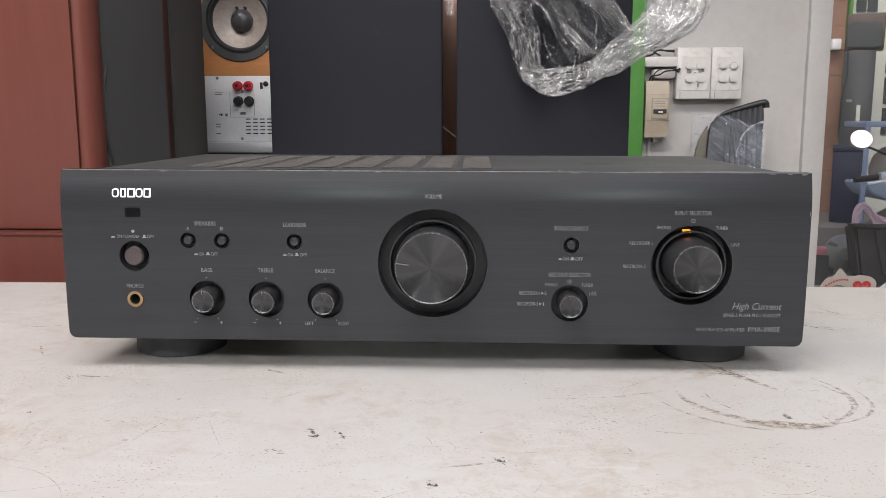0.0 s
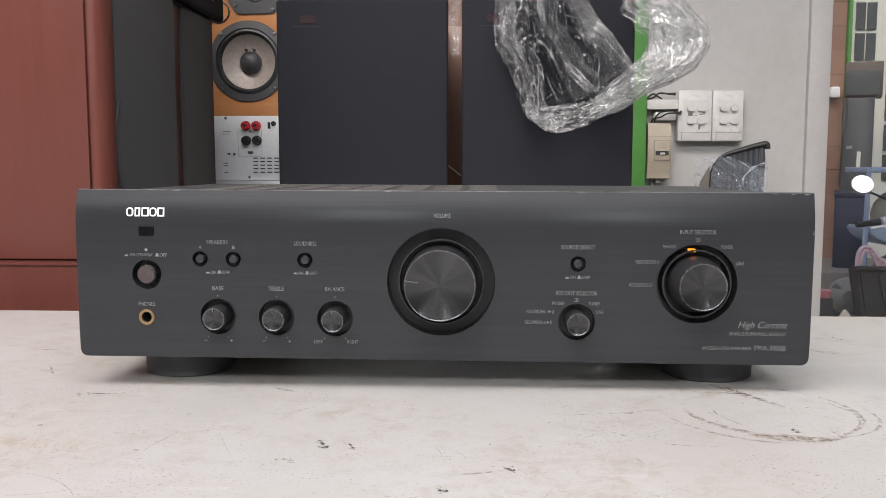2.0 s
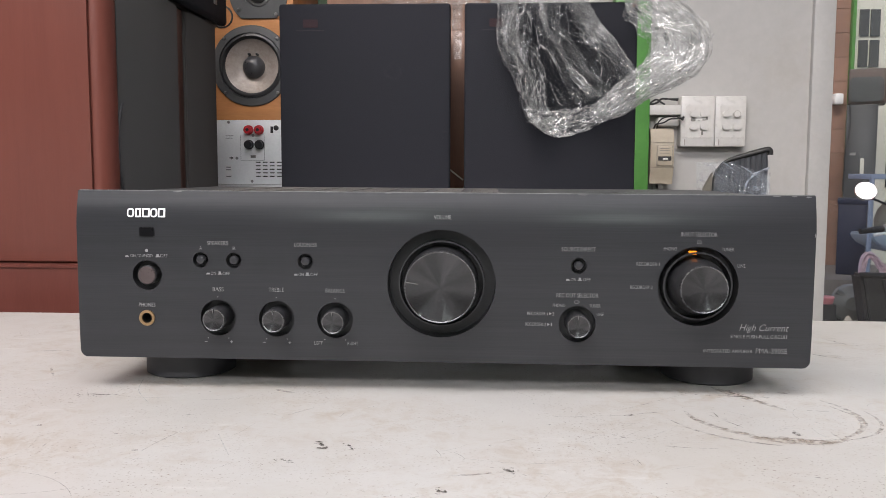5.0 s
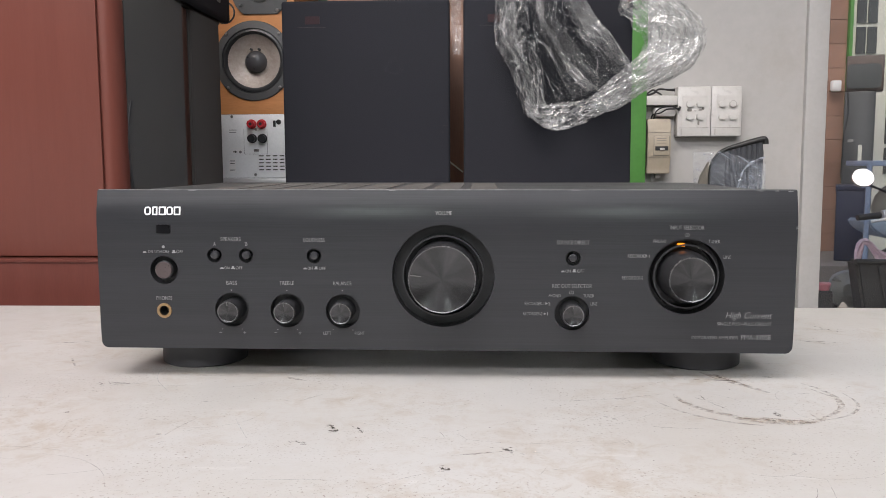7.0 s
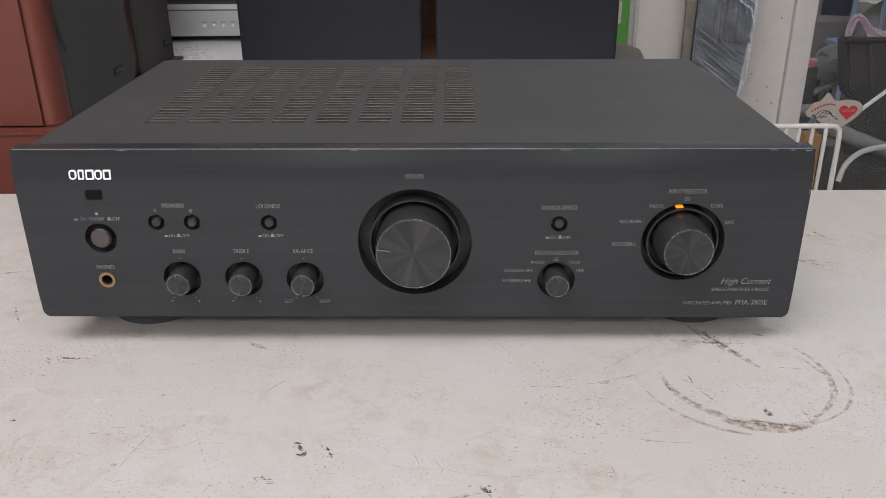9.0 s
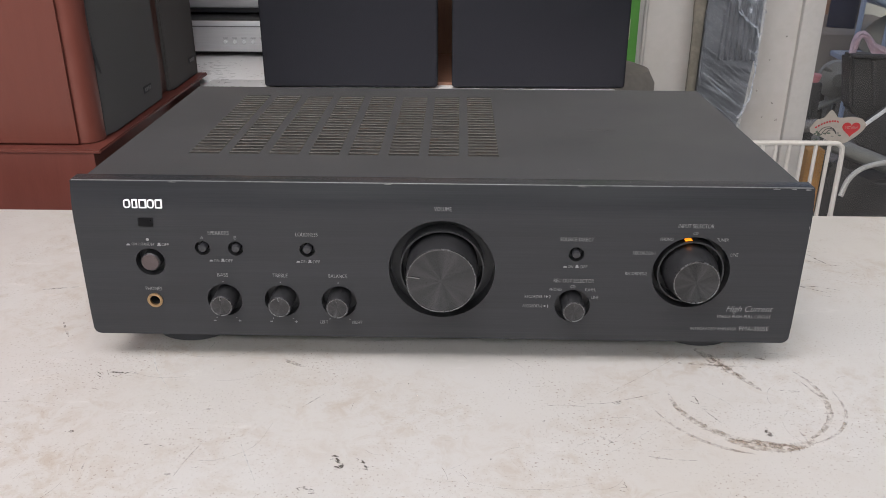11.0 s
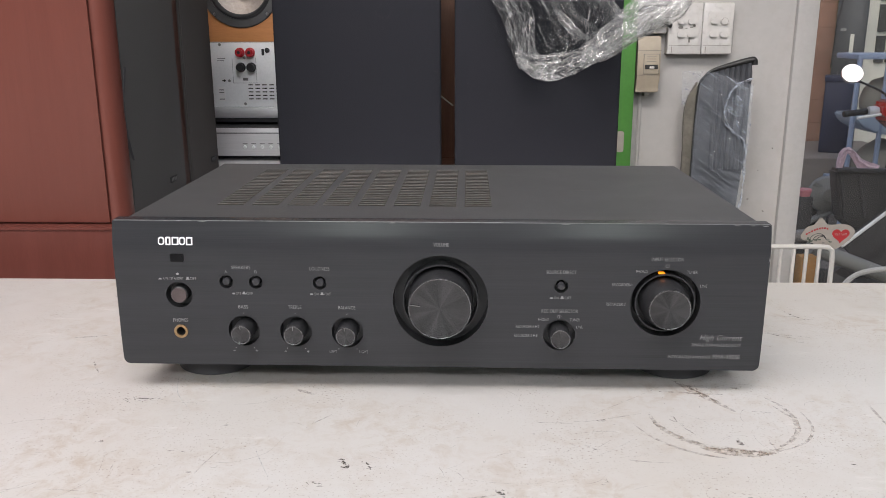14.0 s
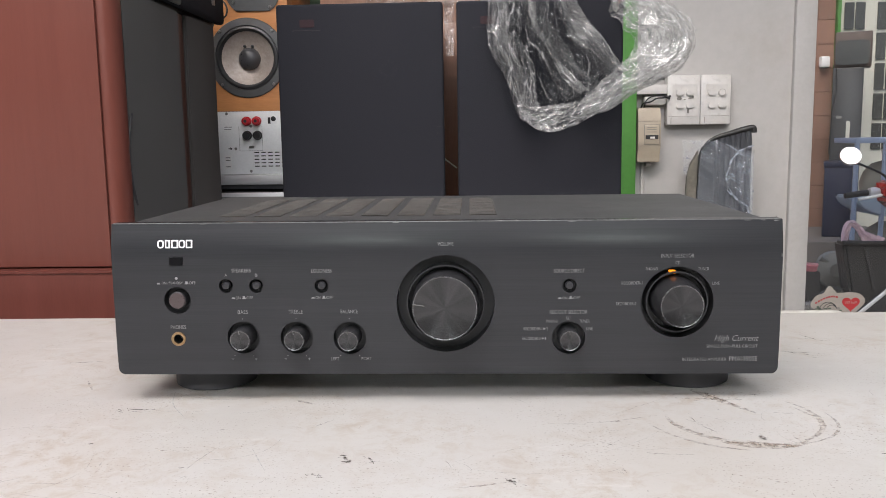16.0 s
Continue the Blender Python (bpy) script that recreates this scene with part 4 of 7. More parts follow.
def knob(name, hole, r_base, r_face, front, face_at, parts_label, line):
    """A turned knob: dark skirt, bright-edged spun cap, and a pointer line."""
    x, z = HOLES[hole][:2]
    d = HOLES[hole][3]
    k = part(name, turned([(0, d), (r_base, d), (r_base, -0.001), (r_face + 0.0003, front + 0.0012), (r_face, front + 0.0006), (0, front + 0.0006)], (x, 0, z), "y", 56), M_KNOB, amp, parts_label)
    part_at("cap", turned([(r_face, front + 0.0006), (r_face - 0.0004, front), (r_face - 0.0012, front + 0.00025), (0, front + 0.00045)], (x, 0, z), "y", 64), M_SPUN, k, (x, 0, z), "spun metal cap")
    part_at("rim", turned([(r_face + 0.0001, front + 0.0009), (r_face - 0.0002, front - 0.00008), (r_face - 0.0008, front + 0.0001)], (x, 0, z), "y", 64), M_RIM, k, (x, 0, z), "bright cut rim")
    if line is not None:
        a = radians(line)
        dx, dz = math.cos(a), math.sin(a)
        r0, r1, w = r_face * 0.62, r_face * 0.99, max(0.00022, r_face * 0.016)
        quad = [(x + dx * r0 - dz * w, z + dz * r0 + dx * w), (x + dx * r1 - dz * w, z + dz * r1 + dx * w),
                (x + dx * r1 + dz * w, z + dz * r1 - dx * w), (x + dx * r0 + dz * w, z + dz * r0 - dx * w)]
        part("pointer", slab(quad, "y", front - 0.0002, front + 0.0002), M_LINE, k, "bright pointer line")


def ring(name, hole, r0, r1, y0, y1, mat=None, label=""):
    x, z = HOLES[hole][:2]
    part(name, turned([(r0, y1), (r0, y0), (r1, y0), (r1, y1), (r0, y1)], (x, 0, z), "y", 64), mat or M_RECESS, amp, label)


knob("volume_knob", "volume", 0.0215, 0.0206, -0.0155, 0, "large volume knob with a spun face", 172)
ring("knob_ring", "volume", 0.0245, 0.0254, 0.0004, 0.0119)
knob("selector_knob", "selector", 0.0160, 0.0136, -0.0140, 0, "input selector knob with a spun face", None)
ring("knob_ring", "selector", 0.0190, 0.0199, 0.0006, 0.0109)
for hole in ("bass", "treble", "balance", "rec"):
    knob(hole + "_knob" if hole != "rec" else "rec_out_knob", hole, 0.0070, 0.0066, -0.0090, 0, "small tone knob with a spun face", 94)
# power button and jack
x, z = HOLES["power"][:2]
b = part("power_button", turned([(0, 0.0074), (0.0058, 0.0074), (0.0058, -0.0002), (0.0054, -0.0006), (0, -0.0006)], (x, 0, z), "y", 40), M_KNOB, amp, "round power button")
part_at("cap", turned([(0.0053, -0.0006), (0.0050, -0.0011), (0, -0.0012)], (x, 0, z), "y", 40), M_PEARL, b, (x, 0, z), "rosy grey metal cap")
ring("jack_ring", "jack", 0.0031, 0.0047, -0.0008, 0.0010, M_BRASS, "brass headphone socket ring")
for hole in ("spk_a", "spk_b", "loud", "direct"):
    x, z = HOLES[hole][:2]
    part("push_button", turned([(0, 0.0059), (0.0029, 0.0059), (0.0028, 0.0001), (0.0022, -0.0007), (0.001, -0.0010), (0, -0.0010)], (x, 0, z), "y", 28), M_BUTTON, amp, "small round push button")
# lamp over the selector, remote window, standby dot
part("lamp", slab(rounded(0.1428, 0.1470, 0.8334, 0.8352, 0.0005), "y", 0.0026, 0.006), M_LED, amp, "lit amber lamp")
part("sensor_window", slab(rounded(-0.1808, -0.1719, 0.8408, 0.8462, 0.0008), "y", -0.0005, 0.0020), M_SENSOR, amp, "dark remote sensor window")
part("standby_dot", turned([(0, -0.0002), (0.0009, -0.0002), (0.0009, 0.001), (0, 0.001)], (-0.1768, 0, 0.8323), "y", 16), M_GREYTEXT, amp)

# ---- writing on the panel ----
PX = 0.000314


def printed(body, x, z, width, height, y, shear=0.0):
    """Flat letters of a given width and height round (x, z); y is a depth, or a function of z."""
    curve = bpy.data.curves.new("lettering", "FONT")
    curve.body, curve.size, curve.align_x, curve.align_y, curve.shear = body, 1.0, "CENTER", "CENTER", shear
    curve.resolution_u = 3
    curve.offset = -0.010
    ob = new("lettering", curve)
    bpy.context.view_layer.update()
    me = bpy.data.meshes.new_from_object(ob.evaluated_get(bpy.context.evaluated_depsgraph_get()))
    bpy.data.objects.remove(ob)
    co = np.array([v.co for v in me.vertices])
    lo, hi = co.min(0), co.max(0)
    sx, sy = width / (hi[0] - lo[0]), height / (hi[1] - lo[1])
    bm = bmesh.new()
    bm.from_mesh(me)
    for v in bm.verts:
        px, pz = x + (v.co.x - (lo[0] + hi[0]) / 2) * sx, z + (v.co.y - (lo[1] + hi[1]) / 2) * sy
        v.co = (px, y(pz) if callable(y) else y, pz)
    return bm


def lettering(body, x, z, width, height=0.0023, shear=0.0, mat=None):
    part("lettering", printed(body, x, z, width, height, lambda pz: panel_y(pz) - 0.00025, shear), mat or M_GREYTEXT, amp)


for body, x, z, w in (
        ("VOLUME", -0.0008, 0.8537, 32), ("INPUT SELECTOR", 0.1472, 0.8452, 66), ("CD", 0.1474, 0.8407, 9), ("PHONO", 0.1310, 0.8368, 24),
        ("TUNER", 0.1637, 0.8367, 22), ("LINE", 0.1718, 0.8273, 14), ("RECORDER-1", 0.1185, 0.8277, 42), ("RECORDER-2", 0.1151, 0.8142, 41),
        ("SOURCE DIRECT", 0.0785, 0.8359, 63), ("REC OUT SELECTOR", 0.0783, 0.8089, 77), ("PHONO", 0.0677, 0.8029, 23), ("CD", 0.0780, 0.8049, 9),
        ("TUNER", 0.0885, 0.8029, 21), ("LINE", 0.0918, 0.7979, 13), ("SPEAKERS", -0.1339, 0.8372, 40), ("A", -0.1441, 0.8342, 5),
        ("B", -0.1241, 0.8342, 5), ("LOUDNESS", -0.0814, 0.8368, 42), ("BASS", -0.1340, 0.8097, 21), ("TREBLE", -0.0991, 0.8098, 29),
        ("BALANCE", -0.0640, 0.8098, 36), ("LEFT", -0.0740, 0.7782, 16), ("RIGHT", -0.0535, 0.7783, 20), ("PHONES", -0.1772, 0.7998, 32),
        ("SINGLE PUSH-PULL CIRCUIT", 0.1834, 0.7861, 104)):
    big = body in ("VOLUME", "INPUT SELECTOR", "SOURCE DIRECT", "REC OUT SELECTOR", "SPEAKERS", "LOUDNESS", "BASS", "TREBLE", "BALANCE", "PHONES")
    lettering(body, x, z, w * PX, 0.0024 if big else 0.0020)
lettering("RECORDER-1", 0.0553, 0.7979, 38 * PX, 0.0020)
lettering("2", 0.0645, 0.7979, 4 * PX, 0.0020)
lettering("RECORDER-2", 0.0543, 0.7915, 38 * PX, 0.0020)
lettering("1", 0.0635, 0.7915, 1.6 * PX, 0.0020)
for ax, az in ((0.0621, 0.7979), (0.0611, 0.7915)):
    part("arrow", slab([(ax, az - 0.0008), (ax + 0.0015, az), (ax, az + 0.0008)], "y", -0.00025, 0.0002), M_GREYTEXT, amp)
lettering("INTEGRATED AMPLIFIER", 0.1659, 0.7774, 89 * PX, 0.0020)
lettering("PMA-390SE", 0.1908, 0.7778, 57 * PX, 0.0030)
lettering("High Current", 0.1861, 0.7908, 90 * PX, 0.0052, 0.35)
lettering("ON / STANDBY", -0.1797, 0.8293, 0.0137, 0.0018)
lettering("OFF", -0.1664, 0.8293, 14 * PX, 0.0019)


def press_signs(x_on, x_off, z):
    """The little in and out button signs before ON and OFF."""
    part("press_sign", slab([(x_on - 0.0012, z - 0.0007), (x_on + 0.0012, z - 0.0007), (x_on + 0.0007, z + 0.0003), (x_on - 0.0007, z + 0.0003)], "y", -0.00025, 0.0002), M_GREYTEXT, amp)
    part("press_sign", slab([(x_off - 0.0012, z - 0.0007), (x_off + 0.0012, z - 0.0007), (x_off + 0.0012, z - 0.0002), (x_off + 0.0007, z - 0.0002),
                             (x_off + 0.0007, z + 0.0011), (x_off - 0.0007, z + 0.0011), (x_off - 0.0007, z - 0.0002), (x_off - 0.0012, z - 0.0002)], "y", -0.00025, 0.0002), M_GREYTEXT, amp)


press_signs(-0.1888, -0.1702, 0.8291)
for cx, cz in ((-0.1339, 0.8192), (-0.0814, 0.8192), (0.0785, 0.8182)):
    press_signs(cx - 0.0060, cx + 0.0010, cz)
    lettering("ON", cx - 0.0028, cz, 10 * PX, 0.0019)
    lettering("OFF", cx + 0.0049, cz, 14 * PX, 0.0019)
for kx in (-0.1343, -0.0991):
    part("minus", boxed(kx - 0.0084, kx - 0.0068, -0.00025, 0.0002, 0.7780, 0.7783), M_GREYTEXT, amp)
    bm = boxed(kx + 0.0070, kx + 0.0086, -0.00025, 0.0002, 0.7780, 0.7783)
    box(bm, kx + 0.00765, kx + 0.00795, -0.0003, 0.0002, 0.77735, 0.77895)
    part("plus", bm, M_GREYTEXT, amp)
for kx in (-0.1343, -0.0991, -0.0641):
    for dx, dz in ((0, 0.0126), (-0.0062, -0.0122), (0.0062, -0.0122)):
        part("scale_dot", turned([(0, -0.0002), (0.0003, -0.0002), (0.0003, 0.0004), (0, 0.0004)], (kx + dx, 0, 0.7925 + dz), "y", 10), M_GREYTEXT, amp)
# maker's mark: five plain white shapes
for k, (x0, x1) in enumerate(((-0.1880, -0.1836), (-0.1827, -0.1793), (-0.1783, -0.1736), (-0.1732, -0.1688), (-0.1682, -0.1638))):
    z0, z1, w = 0.85215, 0.85745, 0.0009
    x0, x1 = -0.1882 + (x0 + 0.1880) * 0.945, -0.1882 + (x1 + 0.1880) * 0.945
    outline = rounded(x0, x1, z0, z1, 0.0019 if k in (0, 3) else 0.0003)
    inner = rounded(x0 + w, x1 - w, z0 + w, z1 - w, 0.0009 if k in (0, 3) else 0.0002)
    bm = bmesh.new()
    o = [bm.verts.new((u, panel_y(v) - 0.0006, v)) for u, v in outline]
    i2 = [bm.verts.new((u, panel_y(v) - 0.0006, v)) for u, v in inner]
    ob_ = [bm.verts.new((u, panel_y(v) + 0.0002, v)) for u, v in outline]
    for a in range(len(o)):
        c = (a + 1) % len(o)
        bm.faces.new((o[a], o[c], i2[c], i2[a]))
        bm.faces.new((o[a], ob_[a], ob_[c], o[c]))
    bmesh.ops.recalc_face_normals(bm, faces=bm.faces)
    part("logo_shape", bm, M_WHITE, amp, "plain raised white shape")
amp.rotation_euler = (0, radians(0.24), 0)


# ---- red sideboard and cabinet beside the table ----
BZ = 0.787
base = thing("sideboard", (-0.75, 0.55, 0), "red lacquered wooden sideboard, coloured darker for shade, lower than the cabinet on it", "sideboard")
# darker red than the cabinet: shade under the loudspeakers is in the colour
part("body", boxed(-1.45, -0.352, 0.3305, 0.69, 0.0, BZ - 0.0042), M_REDSHADE, base)
part("top", slab([(-1.46, 0.329), (-0.3440, 0.329), (-0.3420, 0.697), (-1.46, 0.697)], "z", BZ - 0.004, BZ, bevel=0.0012), M_REDSHADE, base, "red lacquered top board")

cab = thing("cabinet", (-0.75, 0.5, BZ), "glossy red-brown lacquered cabinet standing on the sideboard", "cabinet")
prof = [(-1.40, 0.72), (-1.40, 0.3485), (-0.3705, 0.3485)]
prof += [(-0.3705 + 0.0165 * math.sin(radians(a)), 0.3685 - 0.0200 * math.cos(radians(a))) for a in range(0, 91, 9)]
prof += [(-0.3540, 0.3700), (-0.62, 0.3700), (-0.62, 0.72)]
part("body", slab(prof, "z", BZ + 0.001, 1.62), M_REDWOOD, cab, "cabinet body with a rounded front edge")
part("door", boxed(-0.884, -0.3717, 0.3445, 0.3480, BZ + 0.0015, 1.60, bevel=0.0012), M_REDWOOD, cab, "flat red-brown door")
part("door", boxed(-1.39, -0.8865, 0.3445, 0.3480, BZ + 0.0015, 1.60, bevel=0.0012), M_REDWOOD, cab, "flat red-brown door")

# ---- the row of black loudspeakers on the sideboard ----


def side_speaker(y0, y1, z0, z1, face, badge_y, label, cloth, bevel):
    """A black loudspeaker whose cloth front looks to the right."""
    sp = thing("loudspeaker", (face - 0.1, (y0 + y1) / 2, z0), label, "loudspeaker", "black loudspeakers in a row")
    part("body", boxed(face - 0.24, face - 0.0325, y0 + 0.004, y1 - 0.004, z0 + 0.0005, z1, bevel=0.002), M_ROSE, sp, "dark wooden box")
    flank = [(face - 0.0320, y0), (face - 0.004, y0), (face, y0 + bevel), (face, y1 - 0.003), (face - 0.003, y1), (face - 0.0320, y1)]
    part("grille", slab(flank, "z", z0 + 0.0008, z1 - 0.002, bevel=0.0012), cloth, sp, "cloth grille with a slanted front edge")
    bad = part("badge", boxed(face, face + 0.0012, badge_y - 0.012, badge_y + 0.012, z0 + 0.020, z0 + 0.028, bevel=0.0008), M_BADGE, sp, "small dark badge")
    for k in range(4):
        yy = badge_y - 0.0095 + k * 0.005
        part("letter_bar", boxed(face + 0.0012, face + 0.0016, yy, yy + 0.003, z0 + 0.0220, z0 + 0.0260), M_DOME, bad)
    return sp


WZ = 0.777
first = side_speaker(0.3745, 0.5440, BZ, 1.086, -0.3520, 0.494, "dark grey cloth-fronted loudspeaker beside the red cabinet", M_GRILLE_GREY, 0.022)
part("edge_strip", boxed(-0.3600, -0.3550, 0.5443, 0.5455, BZ + 0.001, 1.084), M_ROSE, first, "thin dark edge strip")
second = side_speaker(0.5800, 0.6910, BZ, 1.086, -0.3520, 0.664, "black cloth-fronted loudspeaker next to a grey one", M_GRILLE_WARM, 0.010)
part("side_board", boxed(-0.480, -0.3590, 0.5475, 0.5795, BZ + 0.0008, 1.085, bevel=0.003), M_ROSE, second, "reddish wooden side board")
flat = thing("loudspeaker", (-0.45, 0.62, 1.087), "black loudspeaker lying across two others", "loudspeaker", "black loudspeakers in a row")
part("body", boxed(-0.62, -0.362, 0.440, 0.730, 1.0865, 1.245, bevel=0.004), M_VINYL, flat)
part("grille", boxed(-0.361, -0.346, 0.442, 0.728, 1.089, 1.243, bevel=0.006, seg=3), M_GRILLE, flat, "black cloth grille")
part("frame", boxed(-0.3600, -0.3452, 0.4430, 0.5420, 1.0895, 1.1300, bevel=0.005), M_PLATE, flat, "grey plastic front frame")
part("badge", boxed(-0.346, -0.3445, 0.665, 0.677, 1.110, 1.126, bevel=0.0006), M_SILVERDARK, flat, "small grey badge")
# a bow of grey cable squeezed between the cabinet and the loudspeaker
single("cable_bow", tubed(smooth_path([(-0.3560, 0.3835, 0.852), (-0.3560, 0.3780, 0.866), (-0.3560, 0.3725, 0.884), (-0.3560, 0.3700, 0.906), (-0.3560, 0.3715, 0.922), (-0.3560, 0.3775, 0.938), (-0.3560, 0.3835, 0.952)]), 0.0026, 8),
       M_FOOT, "dark cable bowed out beside the loudspeaker", "cable", at=(-0.356, 0.3835, 0.852))

# ---- white stand with the stack of hi-fi units ----
stand = thing("white_stand", (0.0, 0.95, 0), "plain white laminate stand under the hi-fi stack", "stand")
part("top", boxed(-0.61, 0.215, 0.700, 1.25, WZ - 0.03, WZ, bevel=0.002), M_WHITETOP, stand)
part("top", boxed(-0.3375, 0.215, 0.57, 0.6998, WZ - 0.03, WZ, bevel=0.002), M_WHITETOP, stand)
part("side_panel", boxed(-0.58, -0.56, 0.76, 1.23, 0, WZ - 0.03), M_WHITETOP, stand)
part("side_panel", boxed(0.185, 0.205, 0.58, 1.23, 0, WZ - 0.03), M_WHITETOP, stand)

cd = thing("hifi_unit", (-0.40, 1.0, WZ), "silver hi-fi unit with four small round buttons", "hi-fi unit", "stacked hi-fi units")
part("body", boxed(-0.60, -0.176, 0.862, 1.15, WZ + 0.008, 0.829, bevel=0.002), M_VINYL, cd)
part("front_plate", boxed(-0.606, -0.170, 0.856, 0.8615, WZ + 0.009, 0.8325, bevel=0.001), M_SILVER, cd, "brushed silver front plate")
part("groove", boxed(-0.606, -0.170, 0.8552, 0.8562, 0.8235, 0.8255), M_SILVERDARK, cd)
for k in range(6):
    bx = -0.3562 + k * 0.0145
    b = part("button", turned([(0, 0.856), (0.0029, 0.856), (0.0027, 0.8525), (0.0018, 0.8515), (0, 0.8515)], (bx, 0, 0.8015), "y", 20), M_REAR, cd, "small silver button")
    part("caption_bar", boxed(bx - 0.004, bx + 0.004, 0.8554, 0.856, 0.8065, 0.8075), M_SILVERDARK, cd)
for fx in (-0.56, -0.21):
    for fy in (0.90, 1.10):
        part("foot", turned([(0, 0), (0.014, 0), (0.014, 0.0085), (0, 0.0085)], (fx, fy, WZ), "z", 20), M_FOOT, cd)

blk = thing("hifi_unit", (-0.40, 1.0, 0.8325), "low black hi-fi unit with a silver top edge", "hi-fi unit", "stacked hi-fi units")
part("body", boxed(-0.60, -0.18, 0.950, 1.15, 0.8326, 0.8405), M_VINYL, blk)
part("front_plate", boxed(-0.606, -0.174, 0.946, 0.950, 0.8330, 0.8402), M_RECESS, blk, "dark recessed front")
part("top_edge", boxed(-0.606, -0.174, 0.944, 1.15, 0.8406, 0.8585, bevel=0.002), M_SILVER, blk, "rounded silver edge")

rear = thing("hifi_unit", (-0.40, 1.0, 0.859), "hi-fi unit seen from its silver rear panel with terminals", "hi-fi unit", "stacked hi-fi units")
part("body", boxed(-0.60, -0.18, 0.9565, 1.20, 0.8590, 0.9705), M_SILVERDARK, rear)
RP = 0.9545
part("rear_panel", boxed(-0.60, -0.18, RP, 0.9563, 0.8592, 0.9700, bevel=0.0006), M_REAR, rear, "pale silver rear panel")


def post(x, z, mat, label):
    p = part("terminal", turned([(0, 0), (0.0082, 0), (0.0082, -0.004), (0.0066, -0.0055), (0.0070, -0.011), (0.0062, -0.0125), (0, -0.0125)], (x, RP, z), "y", 24), mat, rear, label)
    part("hole", turned([(0, -0.0126), (0.0028, -0.0126), (0.0028, -0.0129), (0, -0.0129)], (x, RP, z), "y", 14), M_SLOT, p)


post(-0.3812, 0.9530, M_POSTRED, "red screw terminal")
post(-0.3632, 0.9530, M_POSTRED, "red screw terminal")
post(-0.3810, 0.9278, M_POSTBLACK, "black screw terminal")
post(-0.3626, 0.9278, M_POSTBLACK, "black screw terminal")
for c in range(6):
    for r in range(5):
        x0, z0 = -0.3705 + c * 0.0123, 0.8722 + r * 0.0061
        part("vent_slot", slab(rounded(x0, x0 + 0.0085, z0, z0 + 0.0018, 0.0008, 2), "y", RP - 0.0004, RP + 0.0003), M_SLOT, rear)
for x, z in ((-0.4035, 0.9045), (-0.3775, 0.8645), (-0.3745, 0.9440), (-0.4170, 0.9665)):
    part("screw", turned([(0, -0.0016), (0.0017, -0.0014), (0.0026, 0), (0, 0)], (x, RP, z), "y", 14), M_SCREW, rear)
part("socket", turned([(0, -0.003), (0.002, -0.003), (0.0044, -0.002), (0.0044, 0), (0, 0)], (-0.3335, RP, 0.9565), "y", 18), M_POSTBLACK, rear)
part("socket", boxed(-0.3435, -0.3390, RP - 0.001, RP, 0.9480, 0.9590), M_POSTBLACK, rear)
part("socket", boxed(-0.3790, -0.3700, RP - 0.001, RP, 0.9050, 0.9095), M_SCREW, rear)
part("caption_bar", boxed(-0.4225, -0.4085, RP - 0.0003, RP, 0.9425, 0.9435), M_SILVERDARK, rear)
part("caption_bar", boxed(-0.4225, -0.4100, RP - 0.0003, RP, 0.9385, 0.9395), M_SILVERDARK, rear)
part("arrow", slab([(-0.4165, 0.9040), (-0.4130, 0.9040), (-0.4130, 0.9020), (-0.4095, 0.9048), (-0.4130, 0.9076), (-0.4130, 0.9056), (-0.4165, 0.9056)], "y", RP - 0.0003, RP), M_SLOT, rear)
part("rating_label", boxed(-0.4245, -0.4120, RP - 0.0003, RP, 0.8690, 0.8930), M_WHITETOP, rear, "small printed label")
for z in (0.8880, 0.8835, 0.8720):
    part("caption_bar", boxed(-0.4225, -0.4140, RP - 0.0006, RP - 0.0003, z, z + 0.0016), M_SILVERDARK, rear)
part("frame_line", boxed(-0.3960, -0.3550, RP - 0.0002, RP, 0.9005, 0.9010), M_SILVERDARK, rear)
part("frame_line", boxed(-0.3965, -0.3960, RP - 0.0002, RP, 0.9005, 0.9440), M_SILVERDARK, rear)
part("frame_line", boxed(-0.3550, -0.3545, RP - 0.0002, RP, 0.9005, 0.9440), M_SILVERDARK, rear)

# ---- two-way loudspeaker in orange veneer on top of the stack ----
SF = 0.968
osp = thing("wooden_loudspeaker", (-0.375, 1.06, 0.971), "orange veneered two-way loudspeaker with a grey cone", "loudspeaker")
part("body", boxed(-0.462, -0.304, SF + 0.040, 1.19, 0.9712, 1.300, bevel=0.003), M_OAK, osp, "orange wood veneer box")
wx, wz = -0.3785, 1.0640
# front board with a round opening for the woofer
BORE, bx0, bx1, bz0, bz1 = 0.0570, -0.462, -0.304, 0.9712, 1.300
bm = bmesh.new()
angles = sorted([2 * math.pi * k / 56 for k in range(56)] + [math.atan2(cz - wz, cx - wx) % (2 * math.pi) for cx in (bx0, bx1) for cz in (bz0, bz1)])
loops = [[], [], [], []]
for a in angles:
    ca, sa = math.cos(a), math.sin(a)
    reach = min(((bx1 if ca > 0 else bx0) - wx) / ca if abs(ca) > 1e-6 else 9, ((bz1 if sa > 0 else bz0) - wz) / sa if abs(sa) > 1e-6 else 9)
    for loop, r, y in zip(loops, (reach, reach, BORE, BORE), (SF + 0.0398, SF, SF, SF + 0.0398)):
        loop.append(bm.verts.new((wx + ca * r, y, wz + sa * r)))
for a, b in zip(loops, loops[1:] + loops[:1]):
    for k in range(len(a)):
        j = (k + 1) % len(a)
        bm.faces.new((a[k], a[j], b[j], b[k]))
bmesh.ops.recalc_face_normals(bm, faces=bm.faces)
